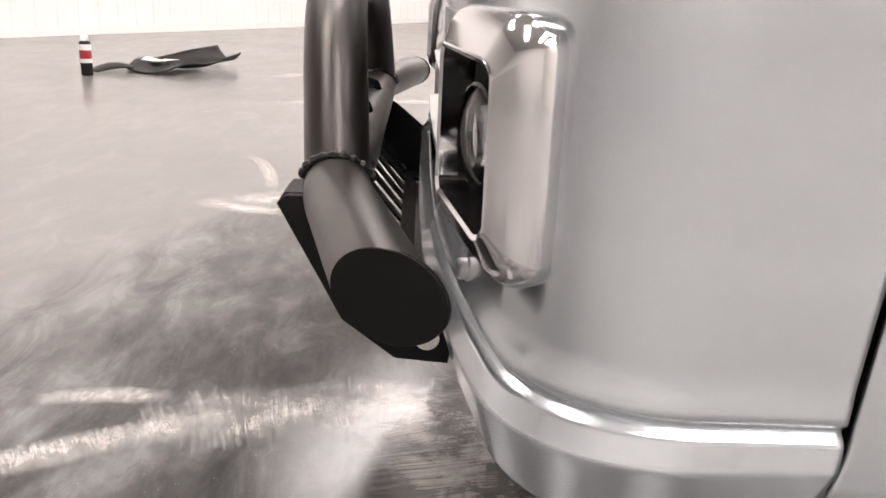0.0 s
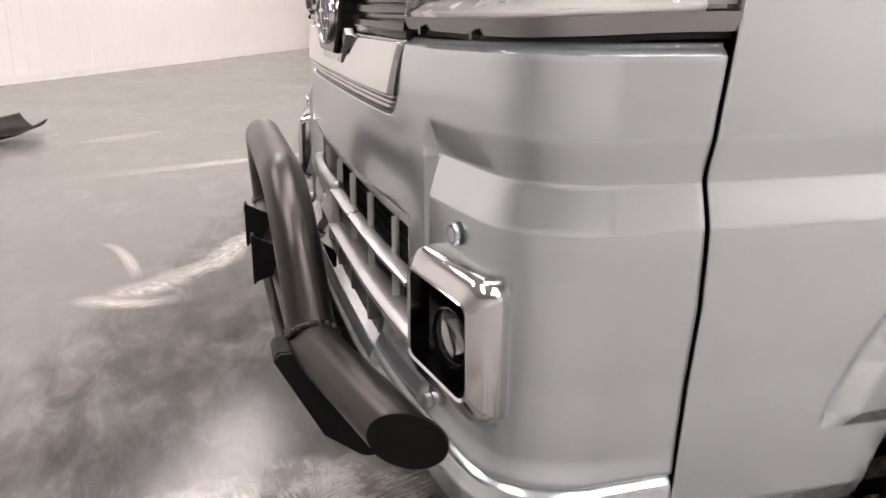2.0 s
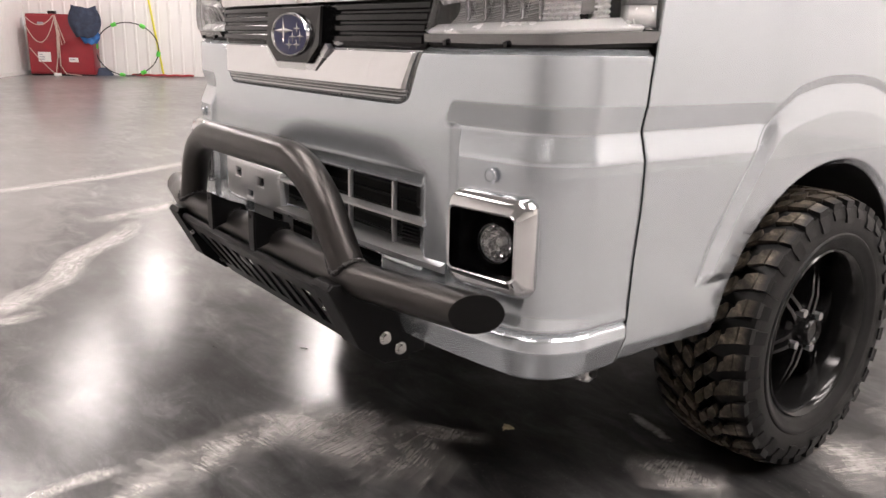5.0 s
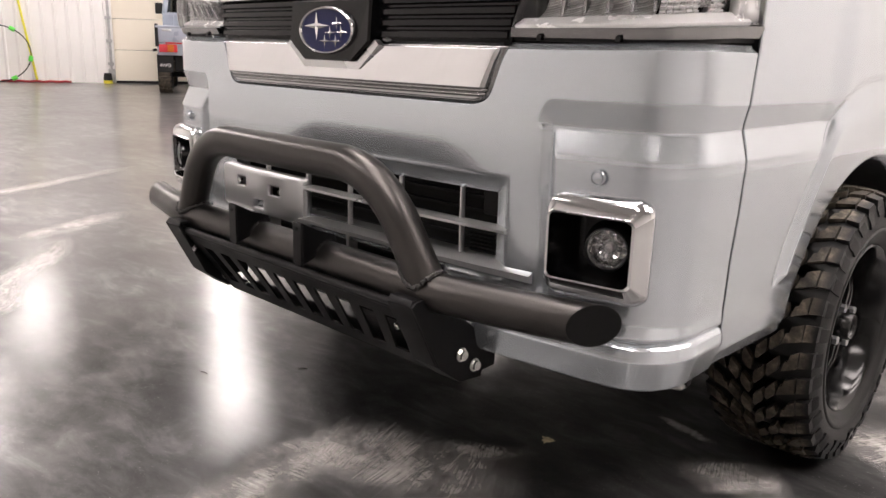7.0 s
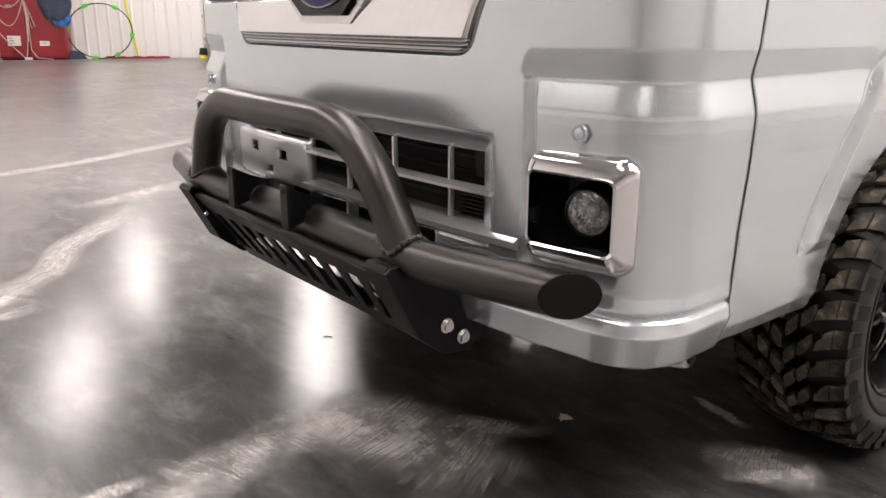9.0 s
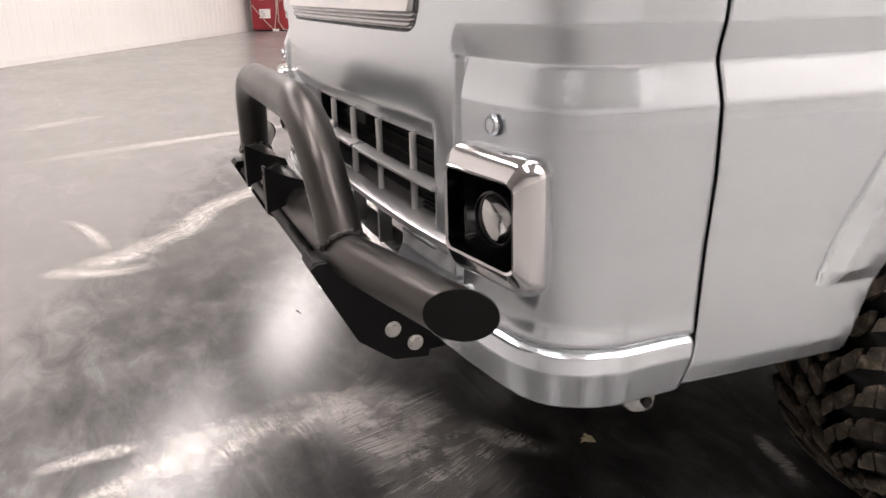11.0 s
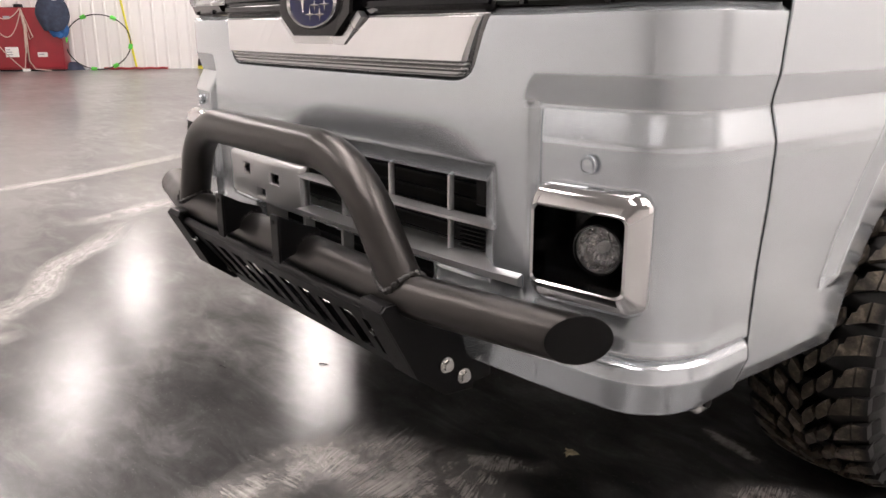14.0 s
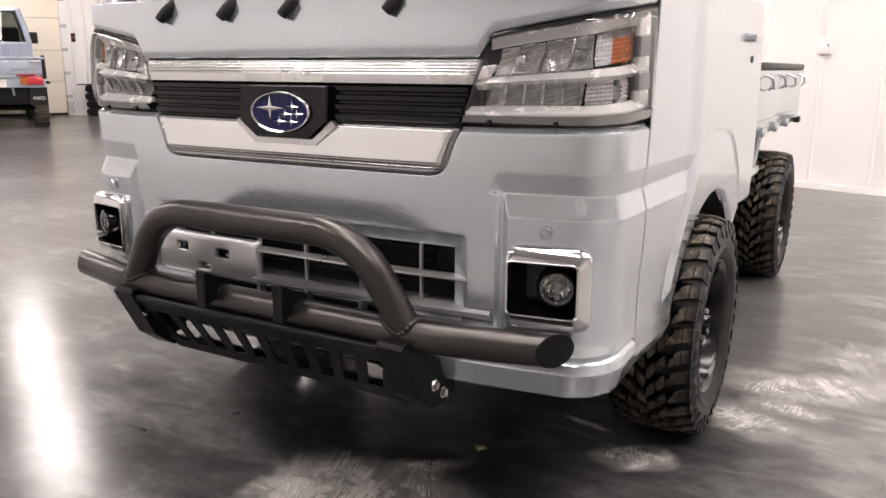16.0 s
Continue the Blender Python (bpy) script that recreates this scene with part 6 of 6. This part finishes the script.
rag = thing("red_strap", "crumpled red strap lying along the foot of the wall", "strap", at=wall_point(2.1, 0.16), turn=YAW_FAR)
pts = [(1.25 * f, -0.05 + 0.03 * math.sin(f * 17), 0.022 + 0.006 * math.sin(f * 29)) for f in np.linspace(0, 1, 40)]
part("webbing", tube(pts, 0.022, 8), RED_RAG, rag)
bag = thing("dark_bag", "small dark bag slumped at the foot of the wall", "bag", at=wall_point(1.55, 0.28), turn=YAW_FAR)
P = np.array([[(0.20 * math.cos(a) * r * (1 + 0.12 * math.sin(3 * a)), 0.13 * math.sin(a) * r, 0.16 * (1 - r**2.5) + 0.004) for r in np.linspace(0.02, 1, 9)] for a in np.linspace(0, 2 * math.pi, 29)])
part("sack", grid_mesh(P), NAVY, bag)


def tyre_stack():
    for k in range(4):
        ob = thing("stacked_tyre", "worn black tyre in a stack by the wall", "tyre", "stacked tyres", wall_point(7.86, 0.42, 0.0), 0)
        ob.location.z = k * 0.150
        ob.location.x += (0.0, 0.012, -0.010, 0.008)[k]
        prof = [(0.010, 0.17), (0.0, 0.22), (0.018, 0.262), (0.05, 0.278), (0.10, 0.278), (0.130, 0.262), (0.148, 0.22), (0.138, 0.17)]
        part("casing", lathe(prof, 40, "z"), DARK, ob)
    lid = thing("board", "dark flat board on top of the tyre stack", "board", at=wall_point(7.86, 0.42, 0.598))
    part("sheet", box_bm((-0.30, -0.28, 0.0), (0.30, 0.28, 0.02), 0.004, 1), DARK, lid)


tyre_stack()

keypad = thing("wall_control_box", "small black door control box on the wall", "switch", at=wall_point(7.50, 0.0), turn=YAW_FAR)
part("box", box_bm((-0.04, -0.07, 1.43), (0.04, -0.022, 1.60), 0.008), BLACK_PLASTIC, keypad)
part("button", box_bm((-0.015, -0.078, 1.50), (0.015, -0.069, 1.53), 0.003, 1), RED_LENS, keypad)
tape = thing("tape_roll", "yellow and black tape roll by the door track", "tape", at=wall_point(4.02, 0.16))
part("roll", lathe([(0.0, 0.05), (0.0, 0.085), (0.06, 0.085), (0.06, 0.05), (0.0, 0.05)], 24, "z"), YELLOW, tape)
part("band", lathe([(0.06, 0.045), (0.06, 0.088), (0.20, 0.07), (0.20, 0.045)], 24, "z"), BLACK_PLASTIC, tape)

YAW_RIGHT = math.degrees(math.atan2(-0.256, 0.967))
switch = thing("light_switch", "white double switch plate on the wall", "switch", at=(0.54, 5.735, 1.13), turn=YAW_RIGHT)
part("plate", box_bm((-0.060, -0.018, -0.062), (0.060, 0.0, 0.062), 0.006), WHITE_PLASTIC, switch)
for x in (-0.028, 0.028):
    part("rocker", box_bm((x - 0.013, -0.024, -0.030), (x + 0.013, -0.016, 0.030), 0.004), WHITE_PLASTIC, switch)
part("toggle", box_bm((0.024, -0.034, -0.004), (0.032, -0.022, 0.014), 0.002, 1), BLACK_PLASTIC, switch)


# ---- the pale blue pickup parked at the far door ----
def far_truck():
    ob = thing("parked_pickup", "pale blue small pickup seen from behind with mud flaps", "truck", at=(-11.05, 5.88, 0), turn=YAW_FAR)
    ob.scale = (1.06, 1.06, 1.06)
    W = 0.70
    bed_ = part("bed", box_bm((-W, 0.0, 0.70), (W, 1.95, 0.76), 0.01), TRUCK_BLUE, ob)
    gate = part("tailgate", box_bm((-W, -0.02, 0.785), (W, 0.02, 1.03), 0.012), TRUCK_BLUE, ob, "pale blue tailgate")
    part("gate_rail", box_bm((-W - 0.02, -0.035, 1.0), (W + 0.02, 0.02, 1.035), 0.008), TRUCK_BLUE, gate)
    for x in (-0.62, 0.52):
        part("latch", box_bm((x, -0.05, 0.95), (x + 0.14, -0.02, 0.985), 0.006), STEEL, gate)
    part("sub_frame", box_bm((-0.46, 0.08, 0.34), (0.46, 2.2, 0.62), 0.03), DARK, ob, "dark chassis under the bed")
    bm = bar_text(bmesh.new(), 0.28, 0.84, 0.34, 0.035, 7, random.Random(6), -0.022)
    part("lettering", bm, PRINT, gate, "small grey lettering", False)
    for s_ in (-1, 1):
        part("side_gate", box_bm((min(s_ * W, s_ * (W - 0.04)), 0.02, 0.77), (max(s_ * W, s_ * (W - 0.04)), 1.95, 1.03), 0.01), TRUCK_BLUE, ob)
        part("gate_post", box_bm((s_ * W - 0.025, -0.03, 0.72), (s_ * W + 0.025, 0.03, 1.06), 0.008), BLACK_PLASTIC, ob)
        lamp = part("rear_lamp", box_bm((s_ * 0.54 - 0.135, -0.045, 0.635), (s_ * 0.54 + 0.135, 0.0, 0.755), 0.008), RED_LENS, ob, "red and amber rear lamp")
        part("amber_lens", box_bm((s_ * 0.54 - 0.05 + 0.08 * -s_ - 0.04, -0.050, 0.640), (s_ * 0.54 - 0.05 + 0.08 * -s_ + 0.05, -0.044, 0.750), 0.004, 1), AMBER, lamp)
        part("reflector", box_bm((s_ * 0.45 - 0.13, -0.03, 0.765), (s_ * 0.45 + 0.13, -0.005, 0.785), 0.003, 1), RED_LENS, ob)
        flap = part("mud_flap", box_bm((s_ * 0.60 - 0.12, 0.05, 0.33), (s_ * 0.60 + 0.12, 0.06, 0.60), 0.004, 1), BLACK_PLASTIC, ob, "black mud flap with white lettering")
        cu = bpy.data.curves.new("lettering", "FONT")
        cu.body = "4WD"
        cu.size = 0.075
        cu.align_x = "CENTER"
        cu.extrude = 0.001
        tmp = new("tmp", cu)
        me = bpy.data.meshes.new_from_object(tmp.evaluated_get(bpy.context.evaluated_depsgraph_get()))
        bpy.data.objects.remove(tmp)
        tx = part("flap_lettering", me, WHITE_PLASTIC, flap, "white block lettering", False)
        tx.matrix_basis = pose(s_ * 0.60, 0.047, 0.41, 90, 0, 0)
        wl = part("wheel", lathe([(-0.10, 0.17), (-0.105, 0.23), (-0.09, 0.275), (-0.07, 0.29), (0.07, 0.29), (0.09, 0.275), (0.105, 0.23), (0.10, 0.17), (0.03, 0.14), (0.03, 0.001)], 48), RUBBER, ob, "black mud tyre")
        wl.location = (s_ * 0.62, 0.36, 0.29)
        wf = part("wheel", lathe([(-0.10, 0.17), (-0.105, 0.23), (-0.09, 0.275), (-0.07, 0.29), (0.07, 0.29), (0.09, 0.275), (0.105, 0.23), (0.10, 0.17), (0.03, 0.14), (0.03, 0.001)], 48), RUBBER, ob, "black mud tyre")
        wf.location = (s_ * 0.62, 2.32, 0.29)
        for k in range(18):
            a = 2 * math.pi * k / 18
            q = box_bm((-0.10, -0.025, 0.275), (0.10, 0.025, 0.300), 0.004, 1)
            bmesh.ops.transform(q, matrix=Matrix.Rotation(a, 4, "X"), verts=q.verts)
            part("tread_lug", q, RUBBER, wl)
        mir = part("door_mirror", box_bm((s_ * 0.80 - 0.07, 2.95, 1.30), (s_ * 0.80 + 0.07, 3.0, 1.50), 0.02), BLACK_PLASTIC, ob, "black door mirror")
        part("marker", tube([(s_ * (W + 0.02), 0.1, 0.67), (s_ * (W + 0.07), 0.08, 0.66)], 0.02, 8), BLACK_PLASTIC, ob)
    part("rear_panel", box_bm((-W, 0.0, 0.59), (W, 0.06, 0.77), 0.012), TRUCK_BLUE, ob)
    pl = part("number_plate", box_bm((-0.19, -0.014, 0.60), (0.19, -0.002, 0.72), 0.005, 1), WHITE_PLASTIC, ob, "white blank-looking plate")
    part("plate_light", box_bm((-0.20, -0.05, 0.735), (0.20, 0.0, 0.765), 0.008), STEEL, ob)
    part("exhaust_box", box_bm((-0.34, 0.10, 0.36), (0.24, 0.42, 0.56), 0.05, 3), DARK, ob, "dark silencer box")
    part("cross_beam", box_bm((-0.60, 0.12, 0.52), (0.60, 0.20, 0.60), 0.01), DARK, ob)
    part("rear_axle", tube([(-0.55, 0.42, 0.29), (0.55, 0.42, 0.29)], 0.045, 12), DARK, ob)
    for x in (0.02, 0.26):
        part("stay", tube([(x, 0.02, 0.60), (x + 0.02, 0.06, 0.48)], 0.018, 8), TRUCK_BLUE, ob)
    # cab
    def loop(z, w, y0, y1):
        return [(-w, y0, z), (w, y0, z), (w, y1, z), (-w, y1, z)]
    cab = part("cab", loft([loop(0.62, 0.70, 1.98, 3.25), loop(1.26, 0.70, 1.98, 3.2), loop(1.30, 0.69, 1.99, 3.15)], True, True), TRUCK_GREY, ob, "grey-blue cab", False)
    for k in range(14):
        x = -0.52 + k * 0.08
        part("pressed_rib", box_bm((x - 0.008, 1.972, 1.06), (x + 0.008, 1.985, 1.24), 0.003, 1), TRUCK_GREY, cab)
    top = 1.86
    part("roof", loft([loop(top - 0.05, 0.56, 2.10, 2.85), loop(top, 0.52, 2.14, 2.8)], True, True), TRUCK_GREY, cab, "", False)
    for s_ in (-1, 1):
        part("pillar", tube([(s_ * 0.665, 2.01, 1.28), (s_ * 0.62, 2.05, 1.55), (s_ * 0.545, 2.12, top - 0.03)], 0.045, 10), TRUCK_GREY, cab)
        part("front_pillar", tube([(s_ * 0.665, 3.10, 1.28), (s_ * 0.55, 2.85, top - 0.03)], 0.035, 10), TRUCK_GREY, cab)
    for x in (-0.21, 0.21):
        part("window_bar", tube([(x, 2.03, 1.30), (x * 0.95, 2.12, top - 0.04)], 0.014, 8), TRUCK_BLUE, cab)
    bm = bmesh.new()
    bm.faces.new([bm.verts.new(v) for v in ((-0.64, 2.02, 1.30), (0.64, 2.02, 1.30), (0.53, 2.13, top - 0.04), (-0.53, 2.13, top - 0.04))])
    part("rear_window", bm, TINT, cab, "dark rear window", False)
    for x in (-0.34, 0.34):
        part("seat_back", box_bm((x - 0.2, 2.25, 1.05), (x + 0.2, 2.38, 1.55), 0.05, 3), DARK, cab)
    for s_ in (-1, 1):
        bm = bmesh.new()
        bm.faces.new([bm.verts.new(v) for v in ((s_ * 0.685, 2.05, 1.30), (s_ * 0.685, 3.08, 1.30), (s_ * 0.55, 2.82, top - 0.05), (s_ * 0.55, 2.15, top - 0.05))[::s_]])
        part("side_window", bm, TINT, cab, "", False)
    bm = bmesh.new()
    bm.faces.new([bm.verts.new(v) for v in ((0.66, 3.13, 1.30), (-0.66, 3.13, 1.30), (-0.53, 2.86, top - 0.05), (0.53, 2.86, top - 0.05))])
    part("windscreen", bm, TINT, cab, "", False)


far_truck()


# ---- things on the floor ----
def floor_mats():
    """Two dark moulded liners left on the floor; the larger one curls up at its end."""
    ob = thing("floor_liner", "dark moulded rubber liner curled up on the floor", "floor mat", at=(-4.02, -1.78, 0.0), turn=math.degrees(math.atan2(0.40, -0.66)) + 5)
    P = np.zeros((40, 16, 3))
    for i, u in enumerate(np.linspace(0, 1, 40)):
        for j, v in enumerate(np.linspace(-1, 1, 16)):
            w = 0.10 + 0.13 * math.sin(math.pi * min(1, u * 0.9 + 0.1))
            z = 0.012 + 0.035 * math.sin(u * 5.5) ** 2 * (1 - u) + 0.10 * max(0, u - 0.45) ** 1.4 * (1 + v * 0.4) + 0.05 * v * v * (0.4 + u)
            P[i, j] = (0.78 * u, v * w + 0.05 * math.sin(u * 4), z)
    s_ = part("sheet", grid_mesh(P), BLACK_PLASTIC, ob)
    sol = s_.modifiers.new("thick", "SOLIDIFY")
    sol.thickness = 0.010
    paper = thing("paper_sheet", "small white paper lying on a dark liner", "paper", at=(-4.20, -1.76, 0.045), turn=150)
    P = np.array([[(u * 0.20, v * 0.14, 0.018 * math.sin(u * 6) * v + 0.02) for v in np.linspace(0, 1, 6)] for u in np.linspace(0, 1, 10)])
    q = part("sheet", grid_mesh(P), WHITE_PLASTIC, paper)
    sol = q.modifiers.new("thick", "SOLIDIFY")
    sol.thickness = 0.002
    ob = thing("floor_liner", "smaller dark rubber liner lying flat on the floor", "floor mat", at=(-4.02, -2.10, 0.0), turn=math.degrees(math.atan2(0.20, -0.20)))
    P = np.array([[(0.30 * u, 0.09 * v * (0.6 + 0.6 * math.sin(math.pi * u)), 0.010 + 0.045 * math.sin(math.pi * u) * (1 - 0.4 * v * v)) for v in np.linspace(-1, 1, 10)] for u in np.linspace(0, 1, 20)])
    s_ = part("sheet", grid_mesh(P), BLACK_PLASTIC, ob)
    sol = s_.modifiers.new("thick", "SOLIDIFY")
    sol.thickness = 0.008


floor_mats()
bottle = thing("spray_can", "black and white spray can standing on the floor", "can", at=(-3.86, -2.07, 0.0))
part("can", lathe([(0.0, 0.001), (0.0, 0.032), (0.004, 0.034), (0.19, 0.034), (0.205, 0.026), (0.206, 0.001)], 28, "z"), BLACK_PLASTIC, bottle)
part("label", lathe([(0.075, 0.0345), (0.185, 0.0345)], 28, "z"), WHITE_PLASTIC, bottle, "pale printed label")
part("band", lathe([(0.10, 0.0349), (0.150, 0.0349)], 28, "z"), RED_PAINT, bottle, "pink-red band")
part("cap", lathe([(0.203, 0.024), (0.232, 0.022), (0.236, 0.016), (0.2365, 0.001)], 24, "z"), WHITE_PLASTIC, bottle, "white cap")


def leaf():
    ob = thing("dry_leaf", "small dry torn leaf lying on the dark floor", "leaf", at=(0.299, 0.341, 0.003), turn=20)
    rng = random.Random(12)
    bm = bmesh.new()
    for a, l in ((10, 0.019), (80, 0.013), (140, 0.018), (205, 0.012), (265, 0.017), (325, 0.012)):
        u = radians(a)
        d, e = Vector((math.cos(u), math.sin(u), 0)), Vector((-math.sin(u), math.cos(u), 0))
        q = [Vector((0, 0, 0.002)), d * l * 0.5 + e * 0.005 + Vector((0, 0, 0.005)), d * l + Vector((0, 0, rng.uniform(0.0, 0.004))), d * l * 0.5 - e * 0.005 + Vector((0, 0, 0.0015))]
        bm.faces.new([bm.verts.new(p) for p in q])
    b = part("blade", bm, LEAF, ob, "", False)
    sol = b.modifiers.new("thick", "SOLIDIFY")
    sol.thickness = 0.0012


leaf()
for x, y, turn, l in ((-0.532, -0.021, 15, 0.022), (-0.385, 0.182, 40, 0.022), (1.136, 1.488, 0, 0.02)):
    ob = thing("splinter", "tiny dark splinter lying on the floor", "splinter", at=(x, y, 0.0), turn=turn)
    part("sliver", tube([(-l / 2, 0, 0.002), (0, 0.002, 0.0025), (l / 2, 0, 0.002)], 0.0016, 6), BLACK_PLASTIC, ob)


# ---- pale drag marks on the floor ----
def scuff(points, width, mat, lift=0.0015):
    """A thin chalky film along a line; it breaks up by its material."""
    pts = [Vector((*p, 0)) for p in points]
    dense = []
    for a, b in zip(pts, pts[1:]):
        n = max(2, int((b - a).length / 0.04))
        dense += [a.lerp(b, k / n) for k in range(n)]
    dense.append(pts[-1])
    for _ in range(6):
        dense = [dense[0]] + [(a + 2 * b + c) / 4 for a, b, c in zip(dense, dense[1:], dense[2:])] + [dense[-1]]
    me = bpy.data.meshes.new("floor_scuff")
    verts, faces, uvs = [], [], []
    n = len(dense)
    for k, p in enumerate(dense):
        t = (dense[min(k + 1, n - 1)] - dense[max(k - 1, 0)]).normalized()
        s_ = Vector((-t.y, t.x, 0))
        for v in (-0.5, 0.5):
            q = p + s_ * v * width
            verts.append((q.x, q.y, lift))
            uvs.append((k / (n - 1), v + 0.5))
    for k in range(n - 1):
        faces.append((2 * k, 2 * k + 2, 2 * k + 3, 2 * k + 1))
    me.from_pydata(verts, [], faces)
    lay = me.uv_layers.new(name="UVMap")
    for lp in me.loops:
        lay.data[lp.index].uv = uvs[lp.vertex_index]
    ob = part("floor_scuff", me, mat, smooth=False)
    ob.visible_shadow = False
    return tagged(ob, "chalky white drag mark on the dark floor", "floor mark", "floor marks", "structure")


SCUFFS = [
    ([(-2.95, -1.0), (-3.07, -0.84), (-3.36, -0.08), (-3.53, 0.46), (-4.07, 1.47)], 0.22, SCUFF),
    ([(-1.18, -0.68), (-1.09, -0.585), (-1.065, -0.436), (-1.10, -0.34)], 0.14, SCUFF),
    ([(-1.10, -0.52), (-1.25, -0.44), (-1.33, -0.38), (-1.41, -0.23), (-1.70, -0.14), (-2.0, 0.14), (-2.3, 0.30)], 0.20, SCUFF),
    ([(-1.16, -0.58), (-1.22, -0.44), (-1.30, -0.32)], 0.22, HAZE),
    ([(-1.29, -0.486), (-1.50, -0.525), (-1.68, -0.58), (-1.80, -0.66)], 0.07, SCUFF),
    ([(-4.17, -1.05), (-4.63, -0.53)], 0.25, HAZE),
    ([(-2.31, 0.04), (-2.38, 0.29), (-2.60, 0.72)], 0.24, HAZE),
    ([(0.10, -0.46), (0.03, -0.32), (0.02, -0.20), (-0.03, -0.04), (0.05, 0.07), (0.16, 0.09)], 0.24, HAZE),
    ([(-0.10, -0.06), (0.10, 0.05), (0.24, 0.05), (0.40, 0.16)], 0.36, HAZE),
    ([(0.14, 0.16), (0.20, 0.17), (0.28, 0.21), (0.33, 0.29)], 0.10, HAZE),
    ([(0.70, 1.22), (0.94, 1.14), (1.25, 1.34)], 0.34, HAZE),
    ([(0.72, 0.94), (0.84, 0.84), (1.00, 0.80)], 0.26, HAZE),
    ([(0.80, 0.98), (0.92, 1.00), (1.08, 0.98)], 0.16, HAZE),
    ([(0.95, 1.5), (1.4, 1.6), (1.9, 1.5)], 0.5, HAZE),
    ([(0.40, 0.64), (0.48, 0.60), (0.58, 0.59)], 0.06, HAZE),
    ([(0.54, 0.45), (0.64, 0.47), (0.76, 0.54)], 0.20, HAZE),
    ([(0.62, 0.385), (0.68, 0.44), (0.74, 0.55)], 0.06, HAZE),
    ([(0.24, -0.66), (0.16, -0.54), (0.10, -0.42), (0.04, -0.28)], 0.10, HAZE),
    ([(0.02, -0.62), (-0.02, -0.52), (0.0, -0.40)], 0.07, HAZE),
]
for n_, (pts, w, mt) in enumerate(SCUFFS):
    scuff(pts, w, mt, 0.0012 + 0.0004 * n_)
